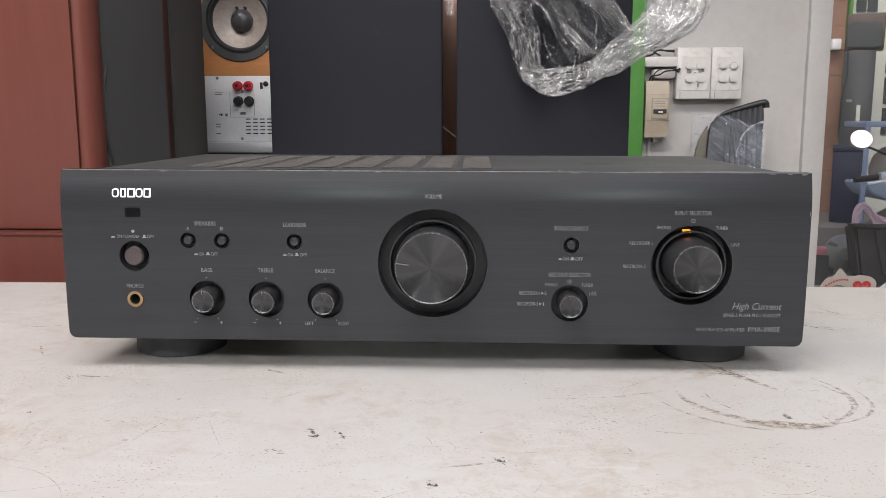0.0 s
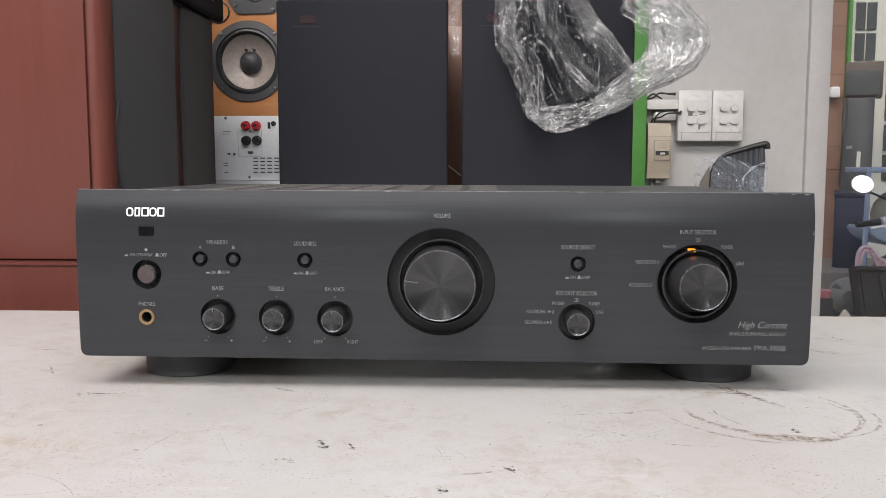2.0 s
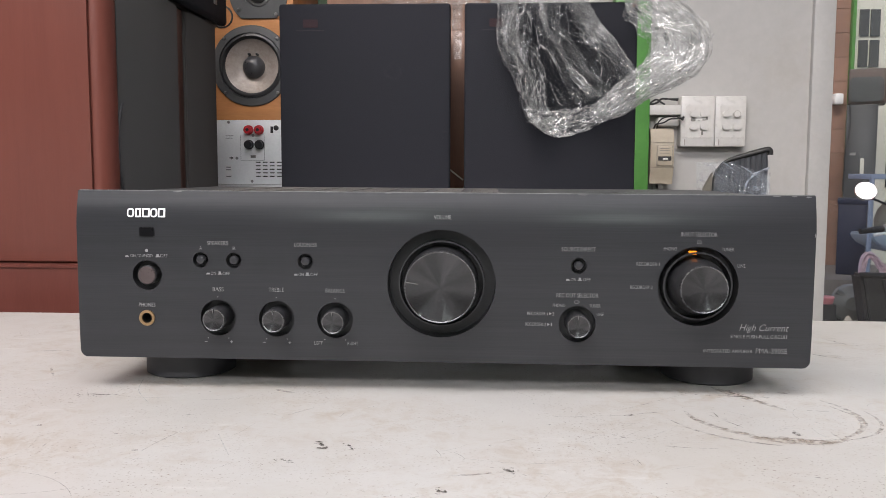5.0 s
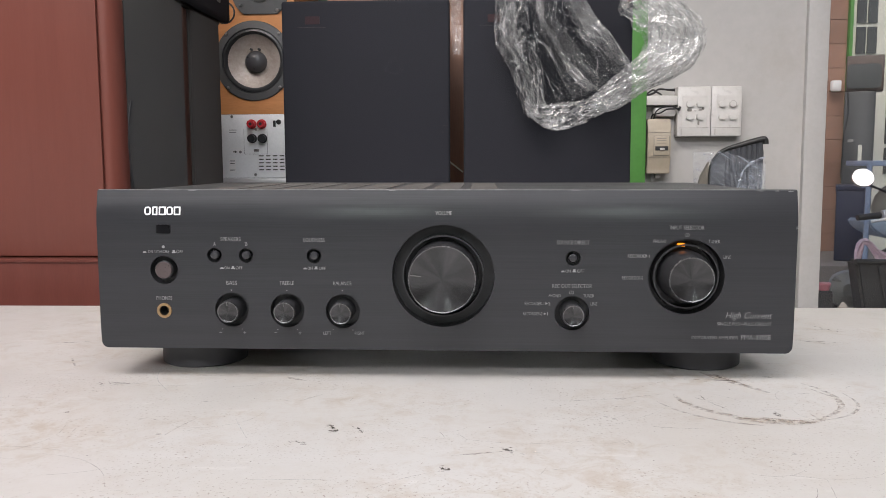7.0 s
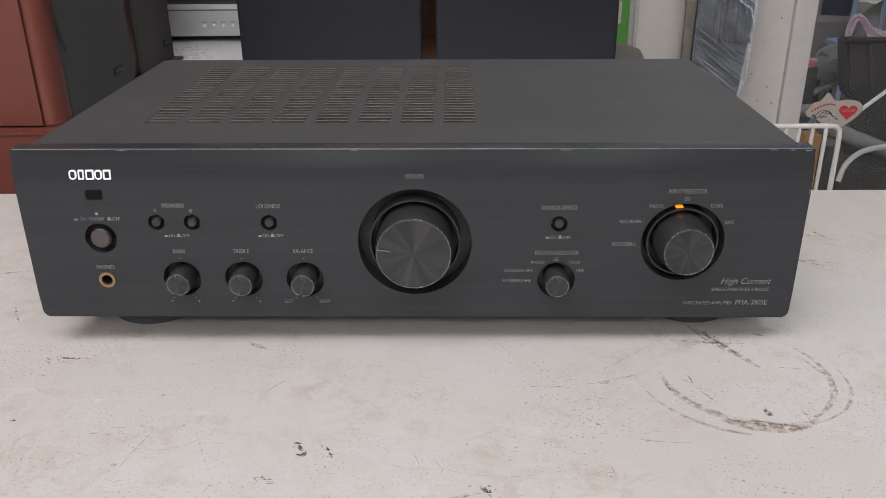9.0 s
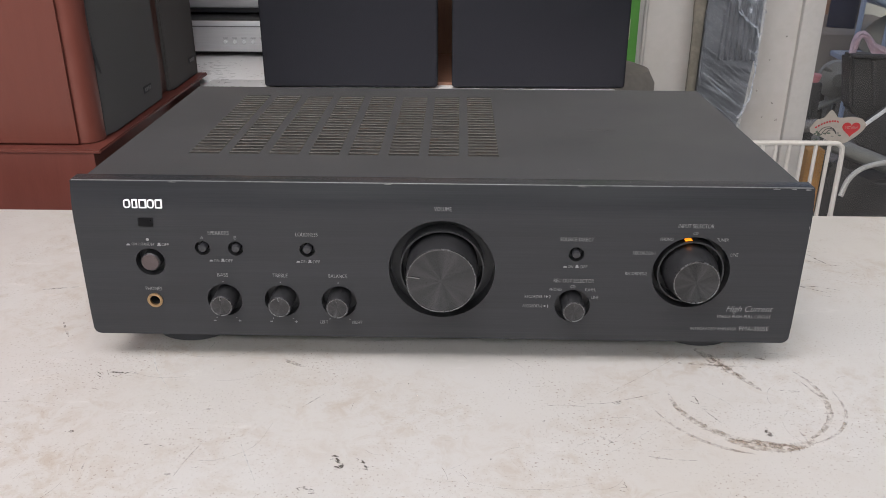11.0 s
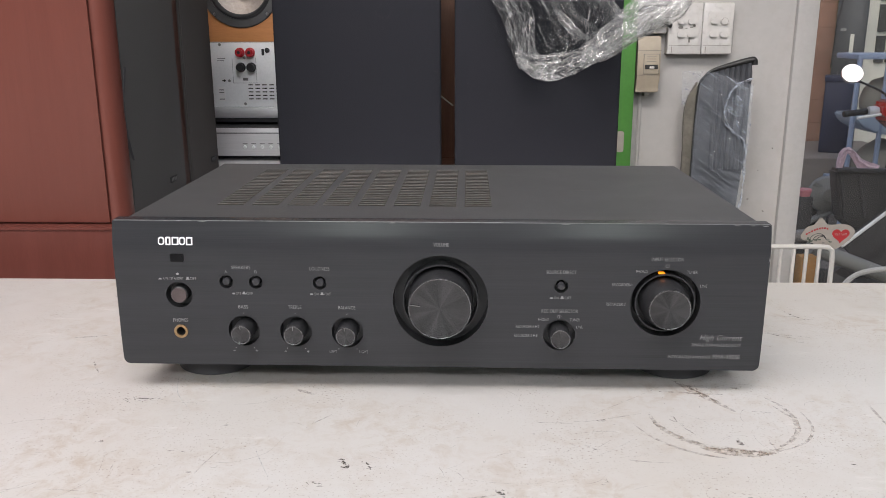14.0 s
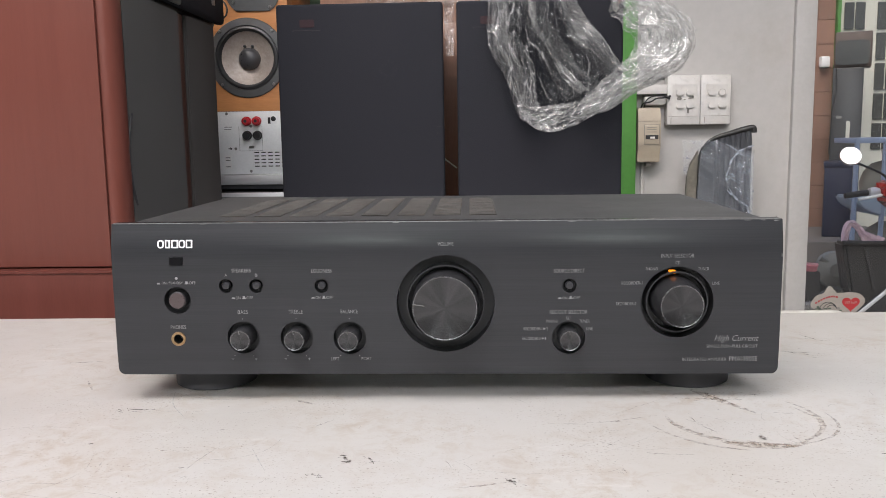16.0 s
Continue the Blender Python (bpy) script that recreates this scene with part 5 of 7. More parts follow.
part("front_board", bm, M_OAK, osp, "orange veneered front board")
part("woofer_frame", turned([(0.0555, -0.0005), (0.0565, -0.0045), (0.0685, -0.0030), (0.0700, 0.0005)], (wx, SF, wz), "y", 56), M_PLATE, osp, "grey woofer frame")
part("surround", turned([(0.0460, 0.0040), (0.0475, -0.0020), (0.0510, -0.0048), (0.0550, -0.0030), (0.0557, 0.0004)], (wx, SF, wz), "y", 56), M_RUBBER, osp, "black rubber surround")
part("cone", turned([(0.0475, 0.0010), (0.0455, 0.0020), (0.0330, 0.0110), (0.0210, 0.0170), (0.0120, 0.0180)], (wx, SF, wz), "y", 56), M_CONE, osp, "silvery grey cone")
part("dust_cap", turned([(0.0196, 0.0180), (0.0186, 0.0100), (0.0145, 0.0040), (0.0070, 0.0006), (0, 0.0)], (wx, SF, wz), "y", 32), M_DOME, osp, "black domed dust cap")
for a in (45, 135, 225, 315):
    part("screw", turned([(0, -0.0062), (0.0022, -0.0055), (0.0030, -0.003), (0, -0.003)], (wx + 0.0652 * math.cos(radians(a)), SF, wz + 0.0652 * math.sin(radians(a))), "y", 12), M_SCREW, osp)
for dx in (-0.0075, 0.0065):
    part("tag", turned([(0, 0.0090), (0.0020, 0.0094), (0.0026, 0.0160), (0, 0.0160)], (wx + dx, SF, wz + 0.0215), "y", 12), M_RUBBER, osp)
tx, tz = -0.3640, 1.1850
outline = [(tx + 0.0505 * math.cos(radians(a)), tz + 0.0505 * math.sin(radians(a))) for a in range(0, 360, 6) if not 236 < a < 304]
part("tweeter_plate", slab(outline, "y", SF - 0.003, SF + 0.001, bevel=0.0006), M_PLATE, osp, "grey tweeter plate")
part("tweeter_ring", turned([(0.0155, -0.003), (0.0165, -0.0055), (0.0200, -0.0050), (0.0215, -0.003)], (tx, SF, tz), "y", 40), M_SCREW, osp, "pale ring round the tweeter")
part("tweeter_dome", turned([(0.0155, -0.003), (0.0140, -0.0062), (0.0100, -0.0105), (0.005, -0.0130), (0, -0.0136)], (tx, SF, tz), "y", 32), M_DOME, osp, "black tweeter dome")
for dx, dz, r in ((-0.034, -0.026, 0.0034), (0.030, -0.034, 0.0034), (-0.017, 0.020, 0.0018), (0.018, 0.018, 0.0018), (-0.021, -0.011, 0.0016), (0.014, -0.016, 0.0014)):
    part("screw", turned([(0, -0.0052), (r * 0.6, -0.005), (r, -0.0028), (0, -0.0028)], (tx + dx, SF, tz + dz), "y", 12), M_SCREW, osp)
part("port", turned([(0, 0.0004), (0.0165, 0.0002), (0.0175, -0.0018), (0.0195, -0.0012), (0.0200, 0.0004)], (-0.4290, SF, 1.1480), "y", 32), M_RECESS, osp, "black round bass port")


# ---- pair of black bookshelf loudspeakers ----
def black_speaker(x0, x1):
    sp = thing("bookshelf_loudspeaker", ((x0 + x1) / 2, 0.75, WZ), "black bookshelf loudspeaker with its cloth grille on", "loudspeaker", "black bookshelf pair")
    part("body", boxed(x0 + 0.002, x1 - 0.012, 0.664, 0.86, WZ + 0.0005, 1.1060, bevel=0.0015), M_WALNUT, sp, "dark walnut veneered box")
    part("grille", boxed(x0 + 0.001, x1 - 0.001, 0.6455, 0.6635, WZ + 0.002, 1.1050, bevel=0.004, seg=3), M_GRILLE, sp, "black cloth grille")
    bx = x0 + 0.044
    part("badge", slab(rounded(bx - 0.010, bx + 0.010, 1.0735, 1.0840, 0.001), "y", 0.6447, 0.6456), M_BADGE_RED, sp, "faded dark red badge")
    part("letter_bar", boxed(bx - 0.020, bx + 0.018, 0.6450, 0.6456, 1.0690, 1.0698), M_BADGE, sp)
    return sp


black_speaker(-0.2525, -0.0198)
black_speaker(-0.0030, 0.2275)
rs = random.Random(3)
bm = bmesh.new()
for cx, cz, spread, num in ((-0.098, 1.015, 0.010, 36), (-0.026, 0.930, 0.006, 14)):
    for k in range(num):
        a, r = rs.uniform(0, 6.28), spread * rs.uniform(0.7, 1.3)
        x, z, s = cx + r * math.cos(a), cz + r * math.sin(a), rs.uniform(0.0003, 0.0007)
        box(bm, x - s * 0.7, x + s * 0.7, 0.6450, 0.6456, z - s * 0.7, z + s * 0.7)
box(bm, 0.0155, 0.0168, 0.6448, 0.6456, 0.9175, 0.9187)
tagged(single("dust_specks", bm, M_BADGE, "pale dust specks on the black grille cloth", "dust"), kind="stuff")

# ---- things behind the pair ----
single("brown_cabinet", boxed(-0.247, 0.035, 0.975, 1.28, WZ + 0.0005, 1.45, bevel=0.002), M_BROWNWOOD, "brown wood-grain cabinet behind the loudspeakers", "cabinet", at=(-0.1, 1.1, WZ))
single("brown_board", boxed(-0.048, 0.012, 0.8690, 0.8850, WZ + 0.0005, 1.1050, bevel=0.001), M_BROWNWOOD, "narrow brown board behind the gap between the loudspeakers", "board", at=(-0.018, 0.877, WZ))
part("foot", boxed(-0.0310, -0.0020, 0.6680, 0.8688, WZ + 0.0005, WZ + 0.0040), M_BROWNWOOD, bpy.data.objects["brown_board"])
single("cord", tubed([(-0.0300, 0.8680, 0.8856), (-0.0240, 0.8672, 0.8810), (-0.0150, 0.8672, 0.8738), (-0.0080, 0.8680, 0.8685)], 0.0013, 6), M_CREAM, "short tan cord hanging between the loudspeakers", "cord")
panel_g = thing("green_post", (0.34, 1.34, 0), "bright green painted post against the wall", "post", kind="structure")
part("shaft", boxed(0.300, 0.3755, 1.312, 1.350, 0.005, 2.05, bevel=0.002), M_GREEN, panel_g)
part("label_patch", slab(rounded(0.343, 0.3585, 0.728, 0.774, 0.005), "y", 1.3110, 1.3122), M_STICKER, panel_g, "torn white label")

# shade behind the loudspeakers is put into this board's darker green
single("green_board", boxed(-0.56, -0.262, 1.30, 1.345, 0.002, 1.9, bevel=0.003), M_GREENSHADE, "green board leaning on the wall, coloured dark for shade", "board", at=(-0.4, 1.32, 0))

# ---- switches, fuse box and wiring on the wall ----


def switch_plate(x0, x1, dirty, label):
    sw = thing("light_switch", ((x0 + x1) / 2, WY - 0.01, 0.990), label, "switch", "switch plates on the wall")
    part("box", boxed(x0, x1, WY - 0.030, WY + 0.001, 0.937, 1.044, bevel=0.003), M_SWITCH, sw, "white plastic box")
    cx = (x0 + x1) / 2
    f = part("plate", slab(rounded(x0 + 0.010, x1 - 0.008, 0.956, 1.024, 0.003), "y", WY - 0.0310, WY - 0.0295), M_SWITCH, sw)
    for dx in (-0.0100, 0.0118):
        for z in (0.9785, 1.0055):
            part("rocker", slab(rounded(cx + dx - 0.0080, cx + dx + 0.0080, z - 0.0062, z + 0.0062, 0.0056), "y", WY - 0.0370, WY - 0.0314, bevel=0.0016), M_SWITCH, f, "rounded white rocker")
    part("groove", boxed(x0 + 0.003, x1 - 0.003, WY - 0.0306, WY - 0.0298, 0.9552, 0.9558), M_SWITCHLINE, sw)
    part("notch", boxed(x0 + 0.0080, x0 + 0.0094, WY - 0.0306, WY - 0.0298, 0.940, 0.953), M_SWITCHLINE, sw)
    if dirty:
        for gx, gz, w, h in ((cx - 0.0105, 0.9935, 0.010, 0.006), (cx + 0.0185, 0.9965, 0.005, 0.006), (cx + 0.0125, 0.9935, 0.007, 0.0022), (cx + 0.0090, 0.9660, 0.004, 0.009), (cx + 0.0015, 0.9915, 0.005, 0.0015)):
            part("smudge", slab(rounded(gx - w / 2, gx + w / 2, gz - h / 2, gz + h / 2, min(w, h) * 0.4), "y", WY - 0.0322, WY - 0.0316), M_BREAKERDARK, f, "dark finger smudge")
    else:
        part("ring_mark", turned([(0.0066, -0.0372), (0.0074, -0.0372), (0.0074, -0.0368), (0.0066, -0.0368), (0.0066, -0.0372)], (cx + 0.0118, WY, 1.0055), "y", 28), M_SWITCHLINE, f, "round worn mark on a rocker")


switch_plate(0.4450, 0.5165, True, "white four-gang light switch with dark smudges")
switch_plate(0.5172, 0.5820, False, "clean white four-gang light switch")

fuse = thing("fuse_box", (0.404, WY - 0.02, 0.91), "small yellowed plastic circuit breaker box", "fuse box")
part("body", slab([(WY, 0.975), (WY - 0.036, 0.975), (WY - 0.046, 0.952), (WY - 0.046, 0.888), (WY - 0.038, 0.872), (WY - 0.038, 0.857), (WY, 0.857)], "x", 0.3800, 0.4290, bevel=0.0015), M_BREAKER, fuse, "yellowed beige plastic box")
part("seam", boxed(0.3795, 0.4295, WY - 0.0468, WY - 0.0458, 0.9455, 0.9462), M_BREAKERDARK, fuse)
part("seam", boxed(0.3795, 0.4295, WY - 0.0468, WY - 0.0458, 0.8925, 0.8931), M_BREAKERDARK, fuse)
w = part("window", boxed(0.3935, 0.4250, WY - 0.0485, WY - 0.0455, 0.8965, 0.9375, bevel=0.001), M_BREAKER, fuse, "breaker front set in the box")
part("frame_line", boxed(0.3925, 0.4260, WY - 0.0470, WY - 0.0458, 0.8955, 0.9385), M_BREAKERDARK, w)
part("slot", boxed(0.3955, 0.4230, WY - 0.0492, WY - 0.0484, 0.9070, 0.9160), M_CABLE, w, "dark slot")
part("toggle", boxed(0.4050, 0.4150, WY - 0.0535, WY - 0.0491, 0.9080, 0.9125, bevel=0.001), M_SWITCH, w, "pale toggle")
for dz in (0.9220, 0.9275, 0.9320):
    part("caption_bar", boxed(0.3990, 0.4190, WY - 0.0488, WY - 0.0484, dz, dz + 0.0012), M_BREAKERDARK, w)
part("latch", boxed(0.4010, 0.4110, WY - 0.0300, WY - 0.0100, 0.8480, 0.8575), M_BREAKERDARK, fuse)
single("cable_trunking", boxed(0.350, 0.4445, WY - 0.034, WY, 1.0040, 1.0245, bevel=0.002), M_SWITCH, "white plastic cable trunking on the wall", "trunking", at=(0.40, WY, 1.0))
single("cable_clip", boxed(0.3960, 0.4430, WY - 0.030, WY, 0.9800, 1.0000, bevel=0.006), M_SWITCH, "stub of white plastic conduit between trunking and fuse box", "conduit", at=(0.42, WY, 0.99))
single("wire", tubed(smooth_path([(0.4440, WY - 0.006, 1.006), (0.4500, WY - 0.036, 0.9990), (0.4380, WY - 0.040, 0.9960), (0.4200, WY - 0.040, 0.9945), (0.4060, WY - 0.040, 0.9870), (0.3920, WY - 0.036, 0.9840), (0.3900, WY - 0.020, 0.974)]), 0.0017, 6), M_CABLE, "black wire looping down to the fuse box", "wire", "loose black wires")
single("wire", tubed(smooth_path([(0.4500, WY - 0.030, 0.9990), (0.4470, WY - 0.038, 0.9930), (0.4400, WY - 0.038, 0.9975), (0.4300, WY - 0.036, 1.0010), (0.4100, WY - 0.036, 0.9985), (0.3980, WY - 0.036, 0.9900), (0.3960, WY - 0.022, 0.9750)]), 0.0015, 6), M_CABLE, "black wire looping down to the fuse box", "wire", "loose black wires")
plug = thing("clamp", (0.40, WY - 0.02, 1.0248), "small black plastic clamp lying on the trunking", "clamp")
part("jaw", tubed(smooth_path([(0.3600, WY - 0.020, 1.0275), (0.3820, WY - 0.022, 1.0270), (0.3960, WY - 0.022, 1.0310), (0.4050, WY - 0.022, 1.0385), (0.4180, WY - 0.022, 1.0385)]), 0.0022, 8), M_CABLE, plug)
part("jaw", tubed(smooth_path([(0.3780, WY - 0.022, 1.0270), (0.3920, WY - 0.024, 1.0370), (0.4010, WY - 0.022, 1.0330), (0.4120, WY - 0.022, 1.0270)]), 0.0020, 8), M_CABLE, plug)
part("grip", tubed([(0.4180, WY - 0.022, 1.0385), (0.4260, WY - 0.022, 1.0375), (0.4400, WY - 0.022, 1.0370)], lambda u: 0.0016 + 0.0018 * u, 8), M_CABLE, plug, "rubber-tipped end")
single("wall_conduit", tubed([(0.398, WY - 0.004, 0.856), (0.397, WY - 0.004, 0.5), (0.397, WY - 0.004, 0.02)], 0.0045, 8), M_WALL, "thin painted conduit down the wall", "conduit")

# ---- chair wrapped in film against the wall ----
chair = thing("wrapped_chair", (0.55, 1.26, 0), "dark office chair back wrapped in clear stretch film", "chair")
front = [(0.496, 0.30), (0.496, 0.62), (0.498, 0.80), (0.500, 0.862), (0.508, 0.888), (0.526, 0.903), (0.562, 0.915), (0.602, 0.926), (0.605, 0.90), (0.603, 0.84), (0.604, 0.76), (0.600, 0.70), (0.594, 0.61), (0.578, 0.53), (0.560, 0.30)]


def curved(outline, y_of, thick):
    """An outline in x and z bent in depth by y_of(x, z)."""
    bm = slab(outline, "y", 0, 1)
    bmesh.ops.triangulate(bm, faces=[f for f in bm.faces if len(f.verts) > 4])
    bmesh.ops.subdivide_edges(bm, edges=list(bm.edges), cuts=2, use_grid_fill=True)
    for v in bm.verts:
        v.co.y = y_of(v.co.x, v.co.z) + v.co.y * thick
    bmesh.ops.recalc_face_normals(bm, faces=bm.faces)
    return bm


def lean(x):
    return 1.264 - 0.12 * (x - 0.495)


part("backrest", curved(front, lambda x, z: lean(x), 0.022), M_FABRIC, chair, "dark grey padded backrest")
for k in range(7):
    rx = 0.5340 + k * 0.0105
    top_z = 0.903 + (rx - 0.526) * 0.31
    part("rib", tubed([(rx + 0.002, lean(rx), 0.70), (rx, lean(rx), top_z)], 0.0058, 8), M_FABRIC, chair, "padded upright rib")
edge = [(0.495, 1.260, 0.30), (0.495, 1.260, 0.62), (0.497, 1.260, 0.80), (0.499, 1.260, 0.862), (0.507, 1.259, 0.889), (0.525, 1.257, 0.906), (0.562, 1.253, 0.918), (0.598, 1.248, 0.928), (0.606, 1.247, 0.927), (0.607, 1.247, 0.918)]
part("piping", tubed(smooth_path(edge, 4), lambda u: 0.0028 + 0.0032 * min(1, max(0, (u - 0.45) * 4)), 10), M_CABLE, chair, "black plastic edge rim")
shell = [(0.482, 0.30), (0.481, 0.74), (0.479, 0.80), (0.480, 0.826), (0.485, 0.852), (0.498, 0.882), (0.498, 0.30)]
part("shell", curved(shell, lambda x, z: 1.267 + 0.9 * (0.498 - x), 0.010), M_BEIGESHELL, chair, "beige plastic back shell")
part("foot_plate", boxed(0.47, 0.60, 1.20, 1.31, 0.0, 0.30, bevel=0.01), M_VINYL, chair)


def right_of(z):
    return 0.560 + 0.034 * min(1, max(0, (z - 0.30) / 0.31)) + 0.010 * min(1, max(0, (z - 0.61) / 0.15))


def creased(x_left, x_right, z_low, z_high, off, slope, seed, cols=56, rows=190, deep=0.0032):
    """Stretched film whose creases run down to the right; x_left and x_right are functions of z, z_high of x."""
    bm = bmesh.new()
    uv = bm.loops.layers.uv.new("UVMap")
    grid = []
    for i in range(rows):
        line = []
        for j in range(cols):
            u, v = j / (cols - 1), i / (rows - 1)
            z = z_low + v * (z_high(0.55) - z_low)
            x = x_left(z) + u * (x_right(z) - x_left(z))
            z = z_low + v * (z_high(x) - z_low)
            n_ = x * math.sin(slope) + z * math.cos(slope)
            a_ = x * math.cos(slope) - z * math.sin(slope)
            w = n_ + 0.006 * noise.noise(Vector((a_ * 22, n_ * 30, seed)))
            h = abs(noise.noise(Vector((a_ * 9, w * 120, seed)))) + 0.6 * abs(noise.noise(Vector((a_ * 20, w * 260, seed + 3))))
            h += 0.5 * noise.noise(Vector((x * 60, z * 60, seed + 8)))
            line.append(bm.verts.new((x, lean(x) - off - deep * h, z)))
        grid.append(line)
    for i in range(rows - 1):
        for j in range(cols - 1):
            f = bm.faces.new((grid[i][j], grid[i][j + 1], grid[i + 1][j + 1], grid[i + 1][j]))
            for loop in f.loops:
                c = loop.vert.co
                loop[uv].uv = (c.x * math.cos(slope) - c.z * math.sin(slope), c.x * math.sin(slope) + c.z * math.cos(slope))
    return bm


part("wrap", creased(lambda z: 0.4945 + 0.006 * max(0, (z - 0.80) / 0.1), right_of, 0.33, lambda x: 0.905 - 0.33 * max(0, x - 0.522) - 1.2 * max(0, 0.512 - x), 0.0065, 0.62, 3.0), M_WRAP, chair, "clear stretch film with shiny creases")
part("wrap", creased(lambda z: 0.552 + 0.010 * math.sin((z - 0.70) * 26) + 0.085 * max(0, (0.80 - z) / 0.16), lambda z: right_of(z) + 0.002, 0.70, lambda x: 0.872 + 0.20 * (x - 0.552), 0.0105, 1.15, 7.0, 40, 90, 0.006), M_FLAP, chair, "bunched flap of stretch film")
flap_line = smooth_path([(0.602, 1.2415, 0.892), (0.573, 1.2425, 0.877), (0.554, 1.2435, 0.847), (0.554, 1.2430, 0.806), (0.572, 1.2415, 0.781), (0.596, 1.2395, 0.761), (0.601, 1.2395, 0.698), (0.600, 1.2395, 0.640), (0.593, 1.2400, 0.612), (0.579, 1.2410, 0.584)], 7)
for lift, seed in ((0.0, 2.0), (0.002, 5.0), (0.004, 8.0)):
    wander = [Vector((p.x + 0.006 * noise.noise(p * 55 + Vector((seed, 0, 0))), p.y - lift, p.z + 0.006 * noise.noise(p * 55 + Vector((0, seed, 9))))) for p in flap_line]
    part("wrap_edge", tubed(wander, lambda u: 0.0005 + 0.0006 * abs(math.sin(u * 23 + seed)), 6), M_WRAPEDGE, chair, "bright rolled edge of the film")
part("wrap", creased(lambda z: 0.474 - 0.004 * (z - 0.83) * 10, lambda z: 0.486 + 0.40 * (z - 0.83), 0.832, lambda x: 0.903, -0.028, 0.9, 9.0, 14, 26, 0.002), M_FLAP, chair, "thin flap of film behind the chair")

# small brown spots on the wall paint beside the window
north = bpy.data.objects["wall_north"]
for sx, sz, r in [(0.6553, 0.6141, 0.004), (0.6921, 0.5865, 0.0035), (0.7004, 0.73, 0.0025), (0.6744, 0.556, 0.003), (0.639, 0.6415, 0.0018), (0.7058, 0.5494, 0.004), (0.6104, 0.7441, 0.0015), (0.6723, 0.6802, 0.0018)]:
    part("stain", slab([(sx + r * math.cos(k * 0.9) * (0.6 + 0.3 * math.sin(k * 2.3)), sz + r * math.sin(k * 0.9) * (0.9 + 0.3 * math.cos(k * 1.7))) for k in range(7)], "y", WY - 0.0006, WY - 0.0001), M_SPOT, north)

# ---- grey cushion behind the black pair ----
bm = turned([(0, 0), (0.070, 0), (0.074, 0.02), (0.074, 0.10), (0.062, 0.122), (0.040, 0.130), (0, 0.132)], (0.272, 1.0, 0.612), "z", 32)
single("stool", bm, M_GREYCLOTH, "round grey padded stool top", "stool", at=(0.272, 1.0, 0.612))
stool = bpy.data.objects["stool"]
part("stem", turned([(0, 0), (0.12, 0), (0.12, 0.02), (0.02, 0.03), (0.02, 0.60), (0.05, 0.6115), (0, 0.6115)], (0.272, 1.0, 0.0), "z", 24), M_VINYL, stool, "black stem and base")

# ---- white wire rack ----
rack = thing("wire_rack", (0.72, 1.2, 0), "white enamelled wire rack end", "rack")
top = smooth_path([(0.600, 1.2, 0.5435), (0.700, 1.2, 0.5435), (0.770, 1.2, 0.5430), (0.7840, 1.2, 0.5380), (0.7895, 1.2, 0.5250), (0.7910, 1.2, 0.45), (0.7910, 1.2, 0.2), (0.7910, 1.2, 0.0)], 5)
part("frame", tubed(top, 0.0052, 8), M_RACK, rack, "bent white tube frame")
part("frame", tubed([(0.600, 1.2, 0.5435), (0.600, 1.2, 0.0)], 0.0052, 8), M_RACK, rack)
part("rail", tubed([(0.600, 1.2, 0.06), (0.791, 1.2, 0.06)], 0.004, 8), M_RACK, rack)
for k in range(6):
    bx = 0.628 + k * 0.0268
    part("wire", tubed([(bx, 1.2, 0.5435), (bx + 0.001, 1.2, 0.06)], 0.0040, 8), M_RACK, rack)

# ---- sticker on the glass ----
SY = WY + 0.0195
stick = thing("sticker", (0.84, SY, 0.52), "die-cut paper sticker with a red heart on the glass", "sticker")
outl = smooth_path([(0.778, 0, 0.520), (0.790, 0, 0.538), (0.806, 0, 0.544), (0.818, 0, 0.561), (0.828, 0, 0.554), (0.836, 0, 0.545), (0.850, 0, 0.544), (0.866, 0, 0.546), (0.890, 0, 0.541), (0.901, 0, 0.526), (0.892, 0, 0.510), (0.872, 0, 0.492), (0.855, 0, 0.484), (0.842, 0, 0.486), (0.826, 0, 0.490), (0.806, 0, 0.500), (0.782, 0, 0.509), (0.778, 0, 0.519)], 4)
part("paper", slab([(p.x, p.z) for p in outl], "y", SY - 0.0006, SY), M_STICKER, stick, "cream paper with a white edge")
heart = [(0.8690 + 0.00125 * 16 * math.sin(radians(a)) ** 3, 0.5190 + 0.00118 * (13 * math.cos(radians(a)) - 5 * math.cos(radians(2 * a)) - 2 * math.cos(radians(3 * a)) - math.cos(radians(4 * a)))) for a in range(0, 360, 8)]
hp = part("heart", slab(heart, "y", SY - 0.0010, SY - 0.0006), M_STICKRED, stick, "red heart")
part("lettering", printed("VIET NAM", 0.8690, 0.5215, 0.0270, 0.0058, SY - 0.0012), M_STICKER, hp, "white printed words")
rk = random.Random(17)
for k in range(9):
    u = k / 8
    bx_, bz_ = 0.7890 + 0.046 * u, 0.5185 + 0.0155 * math.sin(1.9 * u)
    part("printed_bar", slab([(bx_, bz_), (bx_ + 0.0040, bz_ + 0.0022 - 0.003 * u), (bx_ + 0.0036, bz_ + 0.0062 - 0.003 * u), (bx_ - 0.0004, bz_ + 0.0042)], "y", SY - 0.0010, SY - 0.0006), M_STICKRED, stick, "dull red printed bar")
for k in range(3):
    part("printed_line", tubed([(x, SY - 0.0008, z) for x, z in arc(0.818 + 0.004 * k, 0.503, 0.020 - 0.004 * k, 0.020 - 0.0035 * k, 20, 175, 10)], 0.0008, 5), M_DARKJUNK, stick, "black printed line")
